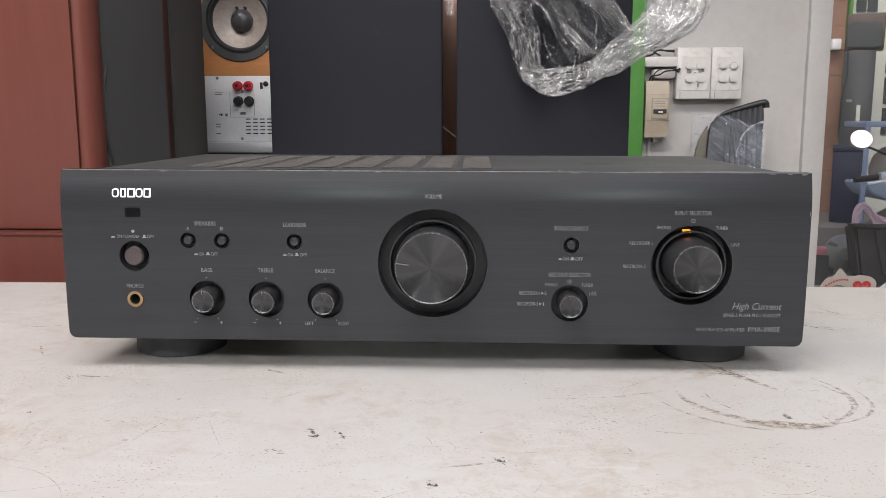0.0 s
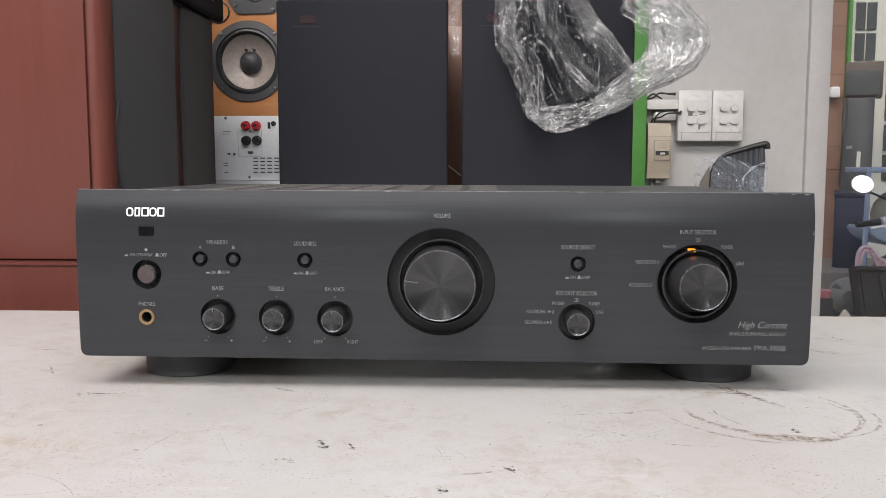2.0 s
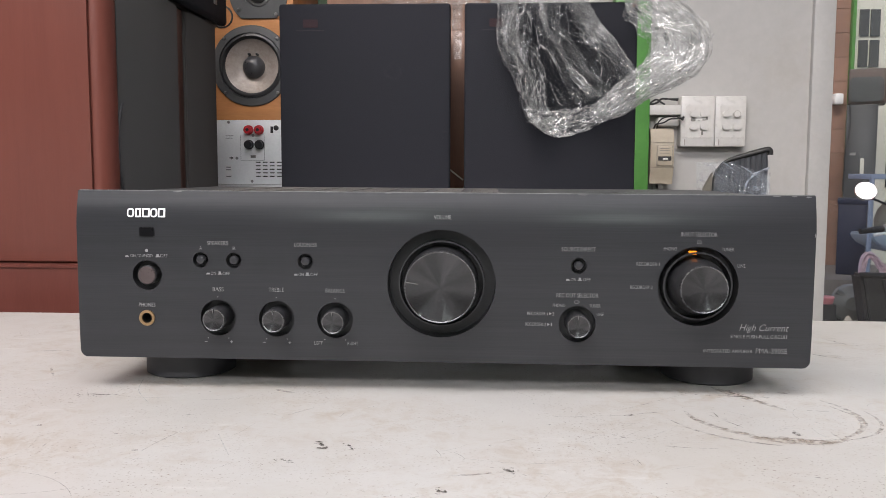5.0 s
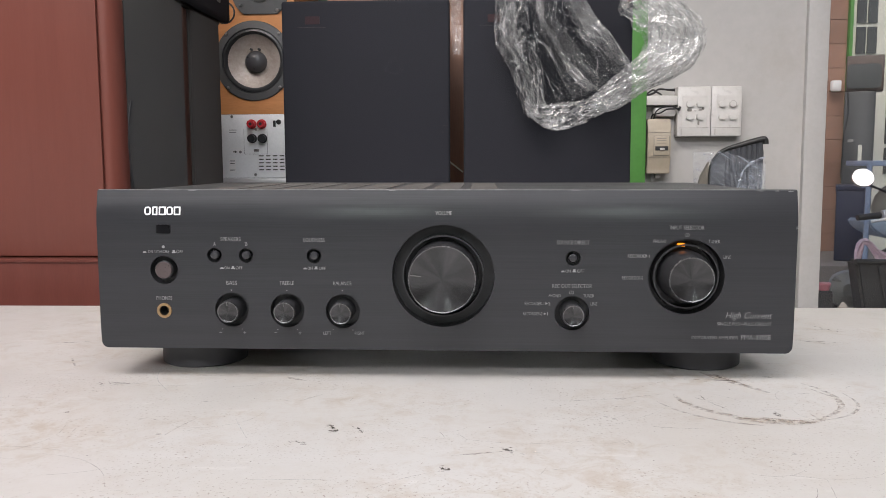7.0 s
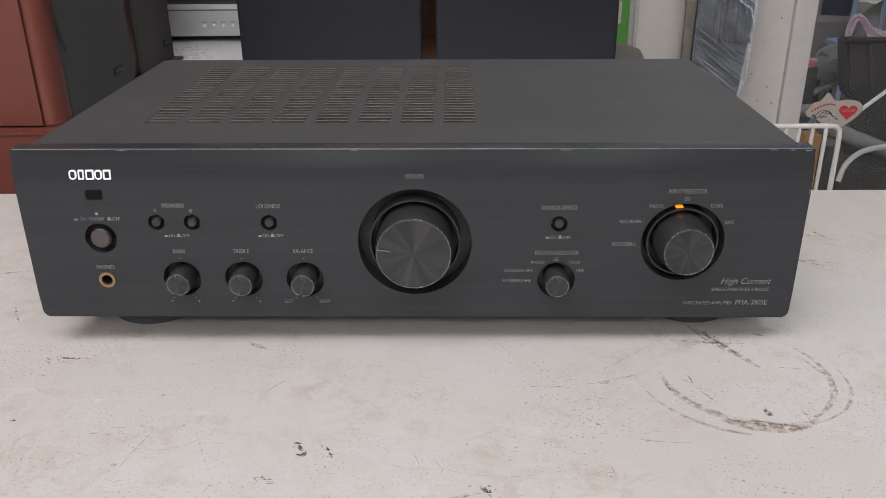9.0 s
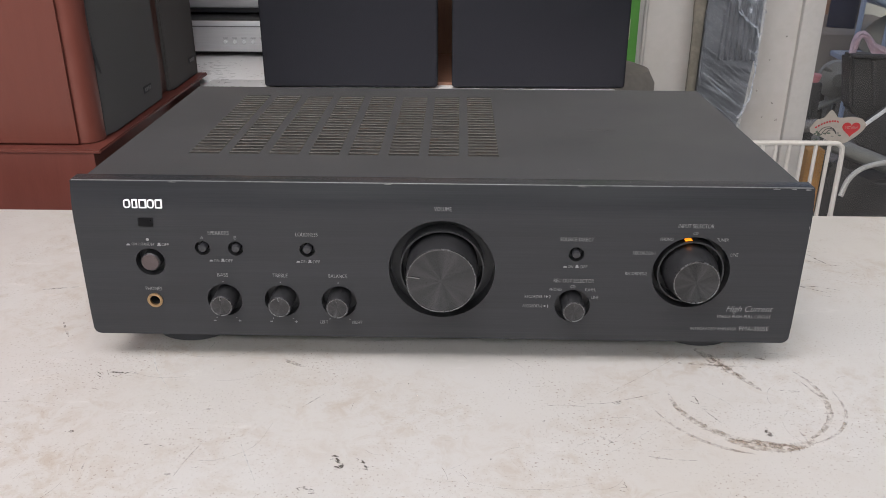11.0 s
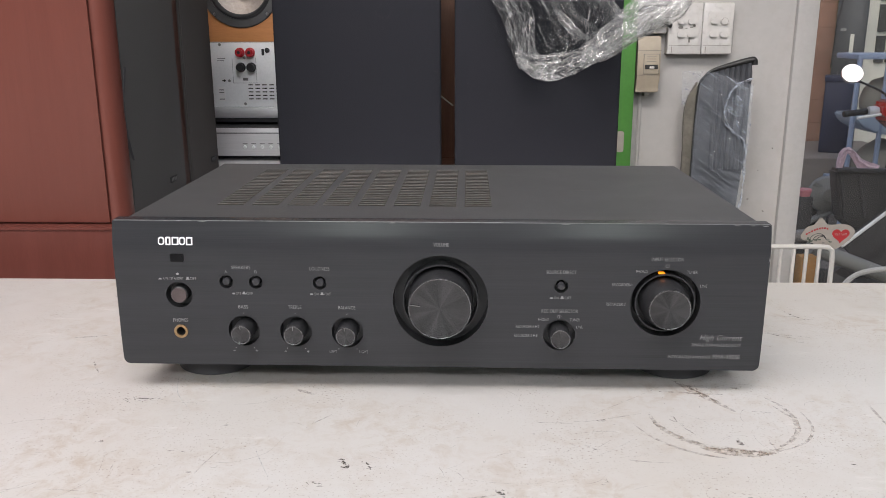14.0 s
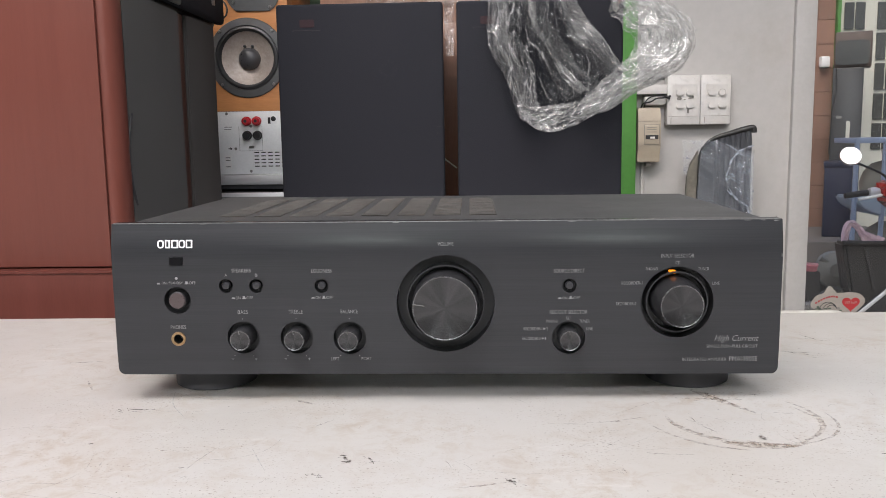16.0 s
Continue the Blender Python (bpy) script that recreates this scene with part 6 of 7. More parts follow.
for k in range(16):
    bx_, bz_ = rk.uniform(0.790, 0.850), rk.uniform(0.493, 0.512)
    bw, bh = rk.uniform(0.003, 0.008), rk.uniform(0.002, 0.006)
    part("blot", slab(rounded(bx_ - bw / 2, bx_ + bw / 2, bz_ - bh / 2, bz_ + bh / 2, 0.0009), "y", SY - 0.0010 - 0.00002 * k, SY - 0.0006), rk.choice((M_DARKJUNK, M_STICKGREEN, M_STICKGREEN, M_MIDJUNK)), stick)
for ob in (stick,):
    ob.location += Vector((0.0145, 0.0, 0.006))

# ---- clutter behind the glass ----
basket = thing("basket", (1.20, 1.9, 0), "black plastic motorbike basket", "basket")
part("shell", slab([(1.036, 0.612), (1.36, 0.606), (1.34, 0.43), (1.10, 0.438), (1.062, 0.470)], "y", 1.78, 1.845, bevel=0.008), M_BASKET, basket)
part("rim", tubed([(1.033, 1.775, 0.612), (1.365, 1.775, 0.606)], 0.007, 8), M_BASKET, basket)
part("strut", tubed([(1.095, 1.772, 0.60), (1.125, 1.772, 0.48)], 0.006, 8), M_DARKJUNK, basket)
part("stay", boxed(1.15, 1.19, 1.79, 1.84, -0.02, 0.445), M_DARKJUNK, basket)
bm = bmesh.new()
spine = smooth_path([(1.053, 1.812, 0.600), (1.056, 1.812, 0.630), (1.061, 1.812, 0.652), (1.070, 1.812, 0.662), (1.082, 1.812, 0.658), (1.093, 1.812, 0.645), (1.105, 1.812, 0.630), (1.125, 1.812, 0.616), (1.160, 1.812, 0.607)], 6)
rows = []
for i, c in enumerate(spine):
    u = i / (len(spine) - 1)
    d = (spine[min(i + 1, len(spine) - 1)] - spine[max(i - 1, 0)]).normalized()
    side = Vector((-d.z, 0, d.x))
    half = 0.0075 + 0.006 * u + 0.003 * math.sin(9 * u)
    row = []
    for j in range(11):
        v = j / 10 * 2 - 1
        p = c + side * (half * v) + Vector((0, -0.006 * (1 - v * v) + 0.004 * math.sin(6 * v + 5 * u), 0))
        p += Vector((0.003, 0.004, 0.003)) * noise.noise(p * 120) + Vector((0, 0.003, 0)) * noise.noise(Vector((u * 4, v * 6, 2)))
        row.append(bm.verts.new(p))
    rows.append(row)
for a, b in zip(rows, rows[1:]):
    for j in range(10):
        bm.faces.new((a[j], a[j + 1], b[j + 1], b[j]))
bmesh.ops.solidify(bm, geom=list(bm.faces), thickness=0.0008)
single("plastic_bag", bm, M_PINK, "pale pink plastic bag with its handle standing out of a basket", "bag", at=(1.053, 1.812, 0.600))

fan = thing("fan_base", (1.12, 2.05, 0), "grey plastic fan base lying on the junk", "fan")
part("dish", turned([(0, -0.03), (0.020, -0.03), (0.030, -0.02), (0.052, -0.012), (0.056, 0.0), (0, 0.0)], (1.118, 2.03, 0.498), "y", 30), M_FANGREY, fan, "grey round dish")
part("arm", tubed([(1.075, 2.02, 0.535), (1.100, 2.02, 0.520), (1.118, 2.02, 0.50)], 0.010, 8), M_FANGREY, fan)
part("arm", tubed([(1.118, 2.02, 0.49), (1.150, 2.02, 0.445), (1.05, 2.02, 0.40)], 0.008, 8), M_FANGREY, fan)
part("stand", tubed([(1.12, 2.05, 0.49), (1.13, 2.06, 0.0)], 0.014, 8), M_FANGREY, fan)
bm = slab([(1.020, 0.475), (1.075, 0.490), (1.150, 0.425), (1.145, 0.34), (1.02, 0.36)], "y", 2.06, 2.09)
tray = single("tray", bm, M_DARKJUNK, "dark tray with grey cross bars", "tray")
part("bar", boxed(1.03, 1.14, 2.045, 2.058, 0.335, 0.360), M_DARKJUNK, tray)
part("bar", tubed([(1.035, 2.052, 0.478), (1.10, 2.052, 0.405)], 0.007, 6), M_MIDJUNK, tray)
part("bar", tubed([(1.075, 2.052, 0.405), (1.150, 2.052, 0.445)], 0.006, 6), M_FANGREY, tray)
part("stand", boxed(1.03, 1.14, 2.06, 2.09, 0.0, 0.36), M_DARKJUNK, tray)
single("red_tub", turned([(0, 0), (0.016, 0), (0.021, 0.018), (0.019, 0.022), (0, 0.022)], (1.021, 1.95, 0.506), "z", 20), M_TUB, "small red plastic tub on a box", "tub", at=(1.021, 1.95, 0.506))
single("narrow_box", boxed(1.000, 1.042, 1.93, 1.972, -0.02, 0.5055, bevel=0.003), M_DARKJUNK, "narrow dark box under a red tub", "box", at=(1.02, 1.95, -0.02))
board = thing("board", (1.15, 1.72, 0), "dark leaning board with a white edge", "board")
part("face", slab([(1.045, 0.415), (1.330, 0.665), (1.375, 0.60), (1.095, 0.365)], "y", 1.715, 1.735), M_DARKJUNK, board)
part("edge", tubed([(1.040, 1.712, 0.412), (1.335, 1.712, 0.668)], 0.0055, 6), M_WHITETOP, board, "white edge strip")
part("face", slab([(1.095, 0.37), (1.36, 0.60), (1.36, 0.0), (1.0, 0.0), (1.0, 0.30)], "y", 1.74, 1.76), M_DARKJUNK, board)
duct = thing("pipe", (1.0, 1.6, 0), "grey plastic pipe end among the junk", "pipe")
part("run", tubed([(0.90, 1.58, 0.445), (1.00, 1.60, 0.405), (1.18, 1.62, 0.335)], 0.020, 14), M_FANGREY, duct)
part("run", tubed([(0.845, 1.62, 0.462), (0.97, 1.62, 0.470)], 0.016, 12), M_MIDJUNK, duct)
part("prop", boxed(0.86, 1.20, 1.60, 1.68, 0.0, 0.33), M_DARKJUNK, duct)
single("cable", tubed(smooth_path([(0.930, 1.46, 0.335), (0.945, 1.47, 0.372), (0.975, 1.48, 0.397), (1.020, 1.49, 0.408), (1.080, 1.50, 0.409), (1.20, 1.52, 0.395), (1.24, 1.53, 0.2), (1.24, 1.53, -0.018)]), 0.0065, 8), M_RACK, "thick white cable looped over the junk", "cable")
single("carton", boxed(0.85, 0.892, 1.50, 1.54, -0.02, 0.438, bevel=0.003), M_ORANGE, "orange-brown strip of cardboard among junk", "carton", at=(0.87, 1.52, -0.02))
single("dark_cloth", curved([(0.80, -0.02), (0.80, 0.36), (0.86, 0.40), (0.95, 0.385), (1.05, 0.34), (1.35, 0.30), (1.35, -0.02)], lambda x, z: 1.555 + 0.02 * math.sin(x * 40 + z * 20), 0.01), M_DARKJUNK, "dark rumpled sheet over the junk", "cloth")

bike = thing("motorbike", (1.75, 3.0, 0), "parked red motorbike with a round mirror", "motorbike")
part("mirror", turned([(0, -0.008), (0.041, -0.008), (0.043, 0.0), (0.036, 0.016), (0, 0.02)], (0, 0, 0), "y", 32), M_MIRROR, bike, "round mirror")
mir = bpy.data.objects["mirror"]
mir.matrix_basis = Matrix.Translation(Vector((1.587, 3.0, 0.808)) - Vector((1.75, 3.0, 0))) @ Matrix.Translation(Vector((0, 0, 0))) @ Euler((radians(-31), 0, radians(-12))).to_matrix().to_4x4() @ Matrix.Translation(Vector((1.75, 3.0, 0)))
part("mirror_stem", tubed(smooth_path([(1.600, 3.01, 0.785), (1.66, 3.02, 0.765), (1.74, 3.02, 0.725), (1.77, 3.02, 0.67)]), 0.005, 8), M_CABLE, bike)
part("grip", tubed([(1.568, 2.99, 0.646), (1.665, 3.0, 0.657)], 0.0125, 12), M_CABLE, bike, "black rubber grip")
part("brake_lever", tubed([(1.615, 2.97, 0.632), (1.66, 2.965, 0.640), (1.71, 2.97, 0.648)], 0.006, 8), M_WHITETOP, bike, "silver lever")
part("switch_pod", turned([(0, -0.02), (0.020, -0.02), (0.024, 0.0), (0.020, 0.02), (0, 0.02)], (1.686, 2.99, 0.657), "x", 20), M_SILVER, bike, "silver switch pod")
part("cowl", slab([(1.705, 0.69), (1.76, 0.71), (1.95, 0.68), (1.95, 0.55), (1.80, 0.56), (1.715, 0.63)], "y", 2.94, 3.06, bevel=0.015), M_REDPAINT, bike, "glossy red cowl")
part("fork", tubed([(1.85, 3.0, 0.60), (1.88, 3.0, 0.25)], 0.025, 10), M_SILVERDARK, bike)
part("wheel", turned([(0.19, -0.03), (0.25, -0.03), (0.268, 0.0), (0.25, 0.03), (0.19, 0.03), (0.19, -0.03)], (1.90, 3.0, 0.25), "x", 40), M_CABLE, bike, "black tyre")

shelf = thing("plastic_shelf", (1.80, 3.3, 0), "light blue plastic shelf with grey tubs", "shelf")
for sx in (1.742, 1.868):
    part("upright", tubed([(sx + 0.006, 3.3, 0.88), (sx, 3.3, -0.02)], 0.011, 8), M_BLUELIGHT, shelf)
for sz in (0.868, 0.30):
    part("tier", boxed(1.736, 2.05, 3.29, 3.52, sz - 0.012, sz + 0.012, bevel=0.004), M_BLUELIGHT, shelf)
tier = [(1.752, 0.612), (1.756, 0.590), (1.790, 0.556), (1.850, 0.530), (1.930, 0.520), (2.05, 0.520), (2.05, 0.612)]
part("tier", slab(tier, "y", 3.292, 3.52, bevel=0.008), M_BOWLBLUE, shelf, "deep pale blue tray")
for tz_, tall in ((0.6135, 0.165), (0.3125, 0.180)):
    dome = [(0, 0), (0.095, 0), (0.118, 0.02), (0.122, 0.055), (0.108, 0.105), (0.075, 0.145), (0.030, tall - 0.004), (0, tall)]
    single("tub", turned(dome, (1.950, 3.418, tz_), "z", 32), M_TUBGREY, "rounded grey-green tub upside down on the blue shelf", "tub", "tubs on the shelf", at=(1.950, 3.418, tz_))
bin_ = single("blue_bin", boxed(1.815, 1.945, 3.80, 3.95, 0.372, 0.757, bevel=0.008), M_BLUEBOX, "dark blue plastic bin on a low ledge", "bin", at=(1.815, 3.80, 0.372))
part("lip", boxed(1.811, 1.949, 3.796, 3.954, 0.728, 0.7575, bevel=0.004), M_BLUEBOX, bin_)
gcab = thing("grey_cabinet", (1.912, 3.98, 0.372), "dusty dark grey cabinet in the yard", "cabinet")
part("body", boxed(1.912, 2.057, 3.98, 4.14, 0.372, 1.236, bevel=0.004), M_GREYCAB, gcab)
part("handle", boxed(1.985, 2.003, 3.970, 3.981, 0.86, 0.96), M_CREAM, gcab, "cream door pull")
part("paper", boxed(1.935, 1.962, 3.9785, 3.9798, 0.975, 0.990), M_FANGREY, gcab, "scrap of pale paper")
part("cord", tubed(smooth_path([(1.925, 3.975, 1.235), (1.930, 3.972, 1.12), (1.915, 3.974, 1.02), (1.912, 3.974, 0.90), (1.908, 3.976, 0.79)]), 0.0032, 6), M_CABLE, gcab, "black cord hanging down")
tv = thing("television", (1.914, 3.98, 1.2365), "old television with a dark brown case", "television")
part("case", boxed(1.914, 2.090, 3.98, 4.13, 1.2370, 1.418, bevel=0.006), M_TVCASE, tv)
part("screen", slab(rounded(1.920, 2.078, 1.250, 1.374, 0.022), "y", 3.970, 3.982), M_DARKPANE, tv, "dark curved screen")
for ob in (bin_, gcab, tv):
    ob.rotation_euler = (0, 0, radians(-23))

single("ledge", boxed(0.9, 2.25, 3.60, 4.26, -0.02, 0.372, bevel=0.008), M_GROUND, "low grey cement ledge along the brick wall", "ledge", kind="structure")

# far side of the yard: brick wall and a cream lattice door
door = thing("door_1", (2.2, 4.3, 0), "cream wooden door with small dark panes", "door", kind="structure")
part("leaf", boxed(2.065, 2.95, 4.30, 4.335, -0.02, 2.3), M_CREAM, door)
part("door_frame", boxed(2.046, 2.064, 4.27, 4.34, -0.02, 2.4), M_GREEN, door, "green door frame")
for c in range(6):
    for r in range(6):
        x0, z0 = 2.092 + c * 0.0605 + (0.06 if c > 1 else 0), 0.804 + r * 0.166
        part("pane", boxed(x0, x0 + 0.050, 4.290, 4.3005, z0, z0 + 0.145), M_DARKPANE, door)
far = single("wall_yard", boxed(-1.5, 2.0455, 4.30, 4.45, -0.02, 3.2), M_MORTAR, "red brick wall across the yard", "wall", kind="structure")
brick_mesh = finish(boxed(-0.0985, 0.0985, -0.0035, 0.004, -0.0645, 0.0645, bevel=0.0015, seg=1), "brick", M_BRICK)
half_mesh = finish(boxed(-0.047, 0.047, -0.0035, 0.004, -0.0645, 0.0645, bevel=0.0015, seg=1), "brick", M_BRICK)
for row in range(20):
    for col in range(3):
        b = new("brick", brick_mesh)
        b.parent = far
        b.location = (1.945 - col * 0.2 - (0.1 if row % 2 else 0), 4.300, 0.141 + row * 0.1315)
    if row % 2:
        b = new("brick", half_mesh)
        b.parent = far
        b.location = (1.9975, 4.300, 0.141 + row * 0.1315)
single("pipe_clip", boxed(1.955, 2.005, 4.24, 4.287, 1.26, 1.32, bevel=0.01), M_WHITETOP, "white plastic junction box on the bricks", "junction box")

# ---- bulbs that shine on the front panel, behind the camera ----
for bx in (-0.41, 0.58):
    lamp = thing("pendant_lamp", (bx, -2.7, 2.9), "bare pendant bulb on a black cord", "pendant lamp", "pendant bulbs")
    part("cord", tubed([(bx, -2.7, 2.8995), (bx, -2.7, 1.635)], 0.004, 6), M_CABLE, lamp)
    part("holder", turned([(0, 0), (0.022, 0), (0.026, -0.05), (0, -0.05)], (bx, -2.7, 1.640), "z", 20), M_WHITETOP, lamp)
    part("bulb", turned([(0.016, 0), (0.034, -0.03), (0.055, -0.07), (0.052, -0.105), (0.03, -0.132), (0, -0.14)], (bx, -2.7, 1.590), "z", 24), M_BULB, lamp, "glowing bulb")


# ---- crumpled plastic bag over the black pair ----
def rail(points, count, size=(0.000731, 0.000737)):
    """Even steps along a line drawn on the bag's flat plan (u to the right, v down, 1/2.55 of a step)."""
    pts = smooth_path([((860 + u / 2.55 - 890) * size[0] + 0.0415, 0, 1.1255 - v / 2.55 * size[1]) for u, v in points], 8)
    run = [0.0]
    for a, b in zip(pts, pts[1:]):
        run.append(run[-1] + (b - a).length)
    out, k = [], 0
    for i in range(count):
        d = run[-1] * i / (count - 1)
        while k < len(run) - 2 and run[k + 1] < d:
            k += 1
        w = (d - run[k]) / max(1e-9, run[k + 1] - run[k])
        out.append(pts[k].lerp(pts[k + 1], w))
    return out, run[-1]


def ribbon(left, right, depth, seed, along=80, across=30, fold=0.006, folds=4.0, bulge=0.0, ragged=0.002, crumple=0.021, cells=(24, 32)):
    """Film between two edge lines, gathered into folds that run along it."""
    a, la = rail(left, along)
    b, lb = rail(right, along)
    rnd = random.Random(int(seed * 100))
    phases = [(rnd.uniform(0.5, 1.6) * folds * m, rnd.uniform(0, 5), g) for m, g in ((1, 1.0), (1.9, 0.55), (3.3, 0.32), (6.1, 0.16))]
    bm = bmesh.new()
    uv = bm.loops.layers.uv.new("UVMap")
    rows, width = [], sum((p - q).length for p, q in zip(a, b)) / along
    for i in range(along):
        s, row = i / (along - 1), []
        for j in range(across):
            t = j / (across - 1)
            p = a[i].lerp(b[i], t)
            wave = 0.0
            for f, ph, g in phases:
                q = t * f + ph + 0.8 * noise.noise(Vector((s * 5 * f / folds, t * 1.5 + ph, seed)))
                wave += g * (abs(2 * (q - math.floor(q)) - 1) - 0.5)
            kink = noise.noise(Vector((s * 14, t * 5, seed + 4))) + 0.6 * abs(noise.noise(Vector((s * 33, t * 13, seed + 7))))
            edge = math.sin(math.pi * min(1, max(0, t)))
            d1 = noise.voronoi(Vector((s * la * cells[0], t * width * cells[1], seed)))[0]
            d2 = noise.voronoi(Vector((s * la * cells[0] * 2.4, t * width * cells[1] * 1.9, seed + 9)))[0]
            facet = (d1[1] - d1[0]) + 0.45 * (d2[1] - d2[0])
            y = depth(p.x, p.z) + 0.45 * fold * wave + 0.35 * fold * kink - crumple * facet - bulge * edge
            push = (b[i] - a[i]).normalized() * (ragged * noise.noise(Vector((s * 16, j * 0.6, seed + 2))))
            row.append(bm.verts.new((p.x + push.x, y, p.z + push.z)))
        rows.append(row)
    for i in range(along - 1):
        for j in range(across - 1):
            f = bm.faces.new((rows[i][j], rows[i + 1][j], rows[i + 1][j + 1], rows[i][j + 1]))
            for loop, (ii, jj) in zip(f.loops, ((i, j), (i + 1, j), (i + 1, j + 1), (i, j + 1))):
                loop[uv].uv = (ii / (along - 1) * la + seed, jj / (across - 1) * width + seed * 0.3)
    return bm


def creases(left, right, depth, seed, count, reach=(0.10, 0.45), wide=(0.0004, 0.0017)):
    """Glints on film folds, put in as narrow pale kinked strips that run along a ribbon and branch off it."""
    a, la = rail(left, 120)
    b, lb = rail(right, 120)
    rnd = random.Random(int(seed * 100) + 5)
    bm = bmesh.new()
    uv = bm.loops.layers.uv.new("UVMap")
    for k in range(count):
        s0, t0 = rnd.uniform(0, 0.85), rnd.uniform(0.03, 0.97)
        s1, t1 = s0 + rnd.uniform(*reach), t0 + rnd.gauss(0, 0.28)
        steps, w = rnd.randint(3, 6), rnd.uniform(*wide)
        line = []
        for i in range(steps + 1):
            u = i / steps
            q, t = min(1, s0 + (s1 - s0) * u), min(0.995, max(0.005, t0 + (t1 - t0) * u + rnd.gauss(0, 0.022)))
            f = q * 119
            j = min(118, int(f))
            p = a[j].lerp(a[j + 1], f - j).lerp(b[j].lerp(b[j + 1], f - j), t)
            line.append(Vector((p.x, depth(p.x, p.z) - 0.013 + rnd.gauss(0, 0.0025), p.z)))
        prev = None
        for i, p in enumerate(line):
            d = line[min(i + 1, steps)] - line[max(i - 1, 0)]
            n_ = Vector((-d.z, 0, d.x)).normalized() if d.length > 1e-6 else Vector((1, 0, 0))
            h = w * (0.2 + 0.8 * math.sin(math.pi * (0.08 + 0.84 * i / steps))) * rnd.uniform(0.5, 1.3)
            row = [bm.verts.new(p - n_ * h + Vector((0, 0.0008, 0))), bm.verts.new(p), bm.verts.new(p + n_ * h + Vector((0, 0.0008, 0)))]
            if prev:
                for m in (0, 1):
                    f = bm.faces.new((prev[m], row[m], row[m + 1], prev[m + 1]))
                    for loop in f.loops:
                        loop[uv].uv = (loop.vert.co.x, loop.vert.co.z)
            prev = row
    return bm


bag = thing("plastic_bag", (0.15, 0.62, 1.107), "large crumpled clear plastic bag draped over the loudspeakers", "bag")
flat_y = lambda x, z: 0.614
part("film", ribbon([(85, 20), (72, 250), (95, 330), (165, 470), (205, 610), (300, 675)], [(450, 20), (490, 130), (575, 260), (665, 380), (640, 460), (530, 590)], lambda x, z: 0.634, 0.7, 90, 60, 0.004, 7, crumple=0.012, cells=(15, 85)), M_FILM_THIN, bag, "single layer of clear film")
part("film", ribbon([(88, 0), (72, 150), (70, 260), (90, 320), (165, 470), (205, 600), (250, 650)], [(235, 0), (215, 130), (225, 250), (285, 400), (300, 520), (330, 600)], flat_y, 1.3, 110, 44, 0.008, 5, 0.006, cells=(15, 85)), M_FILM, bag, "gathered left side")
part("film", ribbon([(95, 30), (90, 150), (110, 290), (190, 440), (220, 600)], [(170, 30), (165, 150), (175, 290), (235, 430), (260, 600)], lambda x, z: 0.600, 2.1, 90, 26, 0.006, 4, cells=(15, 85)), M_FILM_DENSE, bag, "gathered left side")
part("film", ribbon([(225, 30), (250, 200), (320, 330), (390, 480), (430, 550)], [(330, 40), (345, 170), (430, 290), (490, 390), (620, 490)], lambda x, z: 0.608, 3.3, 90, 36, 0.007, 3.2, 0.004, cells=(15, 85)), M_FILM, bag, "fold across the middle")
part("film", ribbon([(250, 40), (265, 190), (330, 300), (400, 430), (480, 520)], [(290, 40), (295, 190), (355, 290), (425, 400), (540, 510)], lambda x, z: 0.598, 3.9, 80, 14, 0.004, 2, cells=(15, 85)), M_FILM_DENSE, bag, "narrow fold across the middle")
part("film", ribbon([(345, 10), (395, 170), (470, 300), (560, 410), (650, 470)], [(460, -20), (492, 130), (585, 255), (665, 375), (700, 420)], lambda x, z: 0.600, 4.4, 90, 36, 0.008, 4, 0.008, cells=(15, 85)), M_FILM, bag, "slanting fold")
part("film", ribbon([(375, 20), (420, 160), (490, 270), (590, 380), (660, 430)], [(450, 0), (480, 130), (565, 250), (650, 365), (690, 410)], lambda x, z: 0.592, 4.9, 80, 20, 0.005, 3, cells=(15, 85)), M_FILM_DENSE, bag, "slanting fold")
part("film", ribbon([(200, 560), (300, 580), (420, 565), (540, 535)], [(210, 625), (320, 690), (440, 672), (570, 610)], lambda x, z: 0.594, 5.2, 80, 30, 0.006, 2.4, 0.008), M_FILM, bag, "hem at the bottom of the bag")
part("film", ribbon([(205, 590), (300, 610), (420, 600), (540, 560)], [(215, 635), (320, 690), (440, 674), (570, 615)], lambda x, z: 0.585, 5.6, 70, 20, 0.004, 2), M_FILM, bag, "hem at the bottom of the bag")
inner = [(510, 560), (570, 490), (690, 390), (755, 330), (768, 290), (755, 245), (715, 225), (695, 180), (650, 145), (655, 70), (560, 60), (440, 60)]
outer = [(545, 620), (640, 592), (750, 520), (870, 470), (975, 400), (1030, 285), (985, 185), (880, 95), (760, 30), (690, 5), (560, -30), (430, -40)]
away = lambda x, z: 0.612 + 0.22 * max(0, x - 0.235)
part("film", ribbon(inner, outer, lambda x, z: away(x, z) + 0.035, 6.1, 170, 54, 0.011, 6), M_FILM_DENSE, bag, "back of the bunched right side")
part("film", ribbon(inner, outer, away, 6.9, 170, 54, 0.011, 5, 0.014), M_FILM_DENSE, bag, "front of the bunched right side")
part("film", ribbon(inner, outer, lambda x, z: away(x, z) - 0.016, 7.7, 150, 44, 0.008, 7, 0.012), M_FILM, bag, "outer film of the bunched right side")
LEFT_A, LEFT_B = [(85, 20), (72, 250), (95, 330), (165, 470), (205, 610), (300, 675)], [(235, 20), (215, 130), (225, 250), (285, 400), (300, 520), (340, 640)]
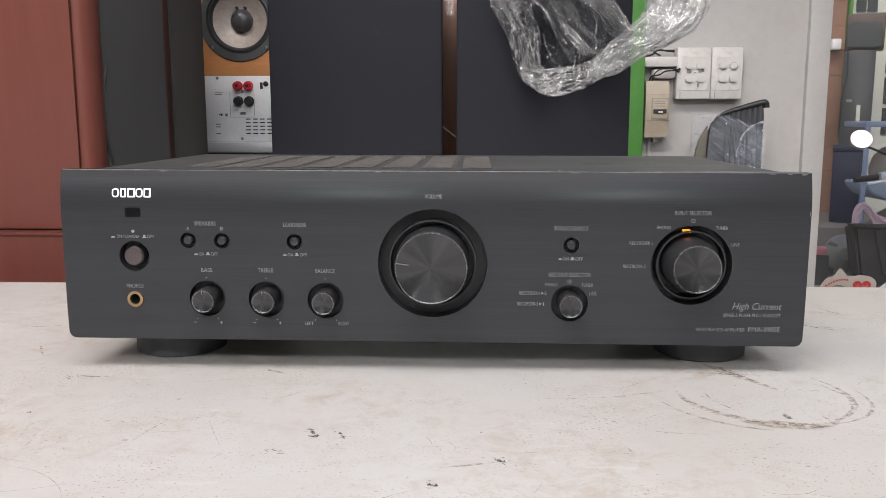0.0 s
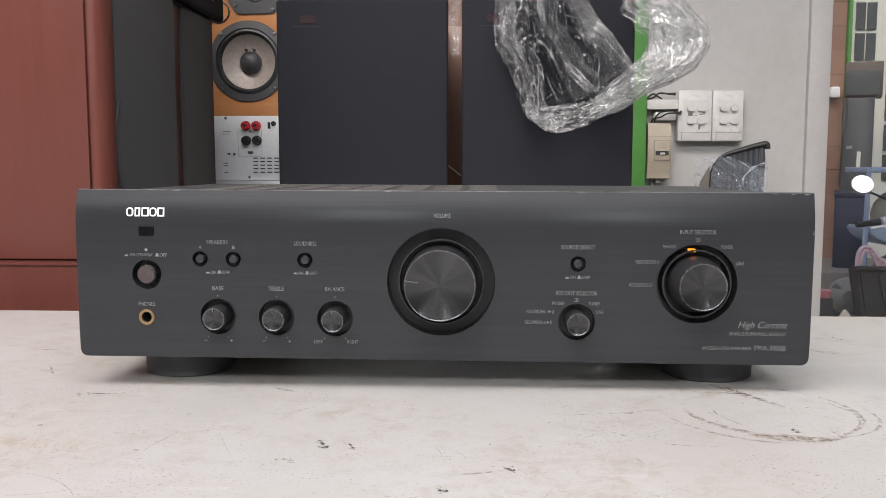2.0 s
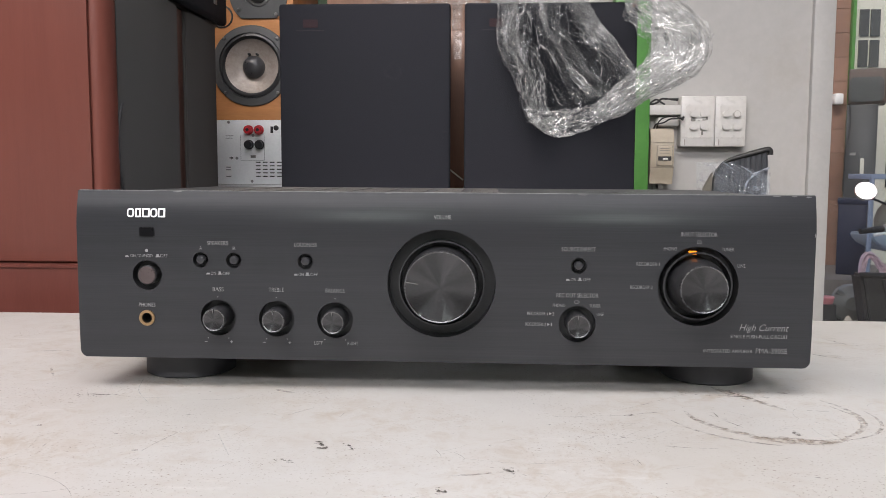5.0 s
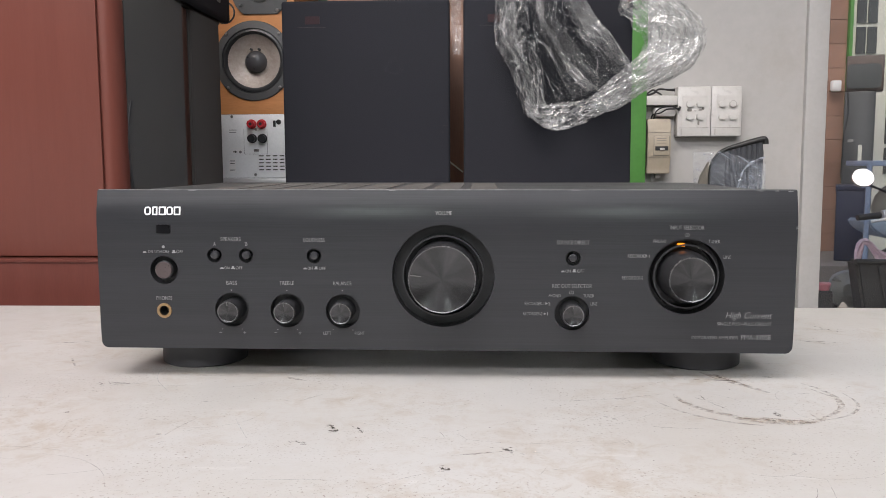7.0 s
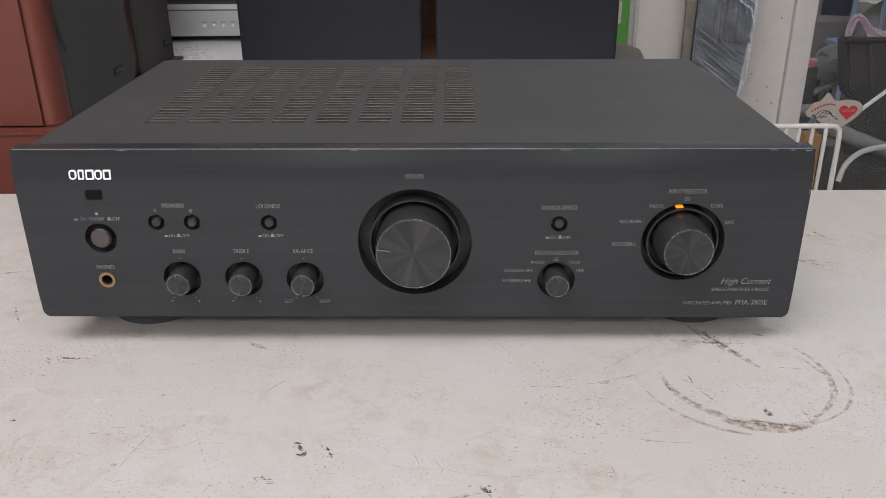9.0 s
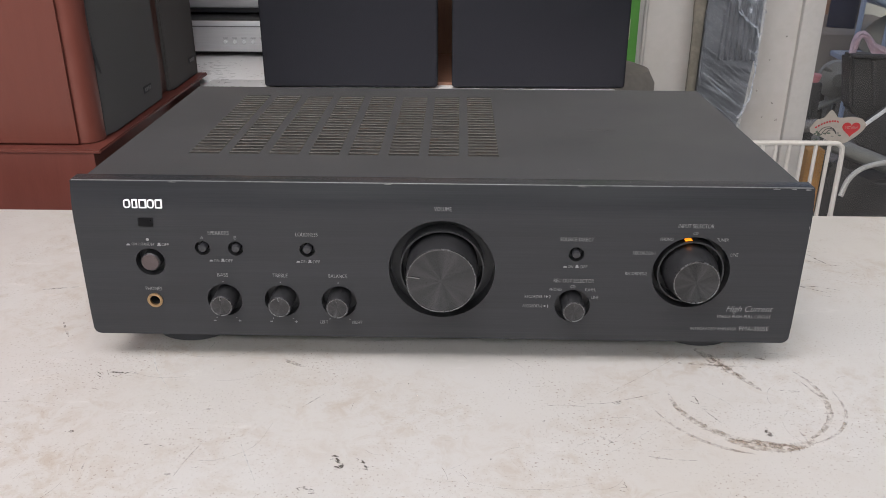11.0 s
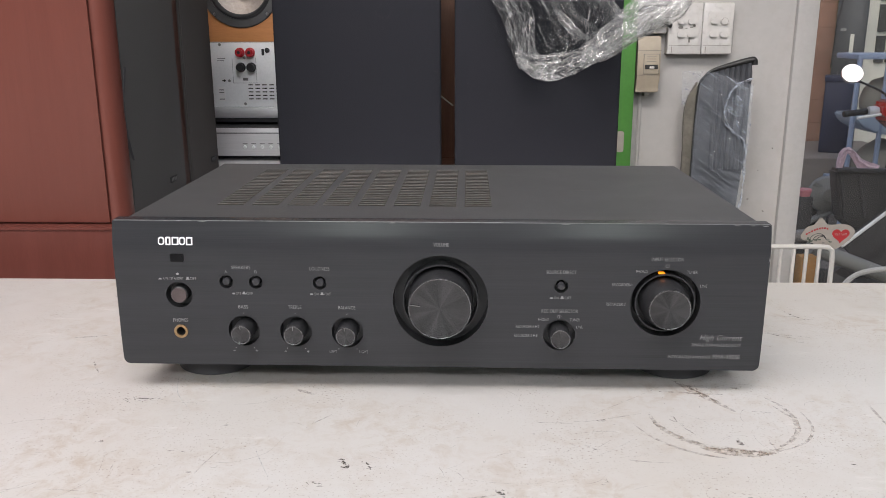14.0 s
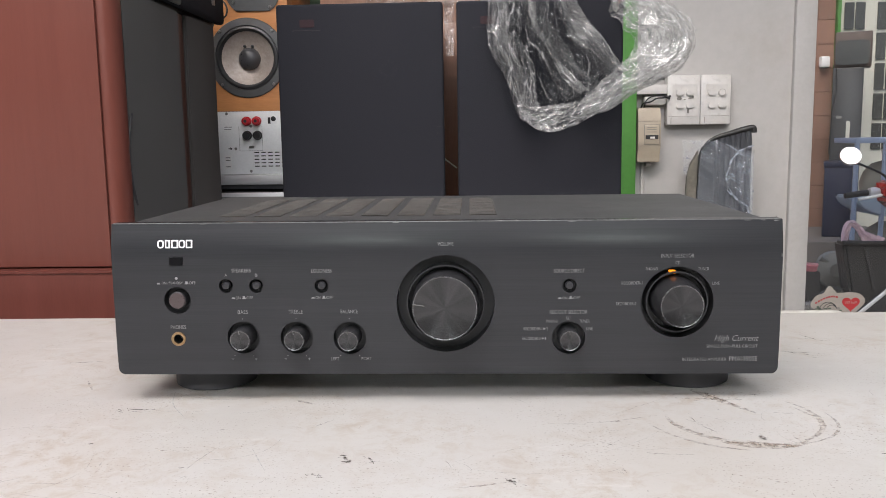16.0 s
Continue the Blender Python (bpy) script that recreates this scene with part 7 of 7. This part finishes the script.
MID_A, MID_B = [(225, 30), (250, 200), (320, 330), (390, 480), (430, 550)], [(460, -20), (492, 130), (585, 255), (665, 375), (640, 480)]
# milky strips laid over the film where its folds would glint
for rails, depth_, seed, number, lengths in (((LEFT_A, LEFT_B), flat_y, 11.0, 95, (0.05, 0.30)), ((LEFT_A, LEFT_B), flat_y, 11.7, 60, (0.03, 0.12)), ((MID_A, MID_B), flat_y, 12.0, 42, (0.10, 0.45)), ((LEFT_B, MID_A), flat_y, 12.6, 24, (0.06, 0.25)),
                                     ((inner, outer), lambda x, z: away(x, z) - 0.012, 13.0, 110, (0.02, 0.10)), (([(200, 560), (300, 580), (420, 565), (540, 535)], [(210, 625), (320, 690), (440, 672), (570, 610)]), lambda x, z: 0.590, 14.0, 30, (0.15, 0.5))):
    tagged(part("crease", creases(*rails, depth_, seed, int(number * 0.55), lengths), M_CREASEGLINT, bag, "pale strips put in for the glints on film creases"), kind="stuff")
heap = lambda x, z: 0.69 - 0.4 * (z - 1.107)
part("film", ribbon([(-520, 80), (-300, 72), (0, 76), (300, 74), (700, 76)], [(-430, 30), (-250, -30), (0, -90), (300, -110), (690, -60)], heap, 8.4, 150, 36, 0.010, 5, 0.01), M_FILM_DENSE, bag, "film heaped on top")
part("film", ribbon([(-540, 84), (-300, 80), (0, 84), (90, 100), (250, 86)], [(-470, 40), (-250, -10), (0, -40), (120, 0), (260, -40)], lambda x, z: 0.655, 8.9, 120, 30, 0.007, 4), M_FILM, bag, "film heaped on top")
part("film", ribbon([(-135, 60), (-135, 180), (-128, 322)], [(-86, 60), (-86, 180), (-88, 322)], lambda x, z: 0.663, 9.6, 50, 14, 0.004, 2, 0, 0.0006), M_FILM_DENSE, bag, "film tucked between the boxes")
bm = bmesh.new()
box(bm, -0.10, 0.20, 0.70, 0.80, 1.1065, 1.1090)
uv = bm.loops.layers.uv.new("UVMap")
for f in bm.faces:
    for loop in f.loops:
        loop[uv].uv = (loop.vert.co.x, loop.vert.co.y)
part("film", bm, M_FILM_THIN, bag, "flat film resting on the boxes")
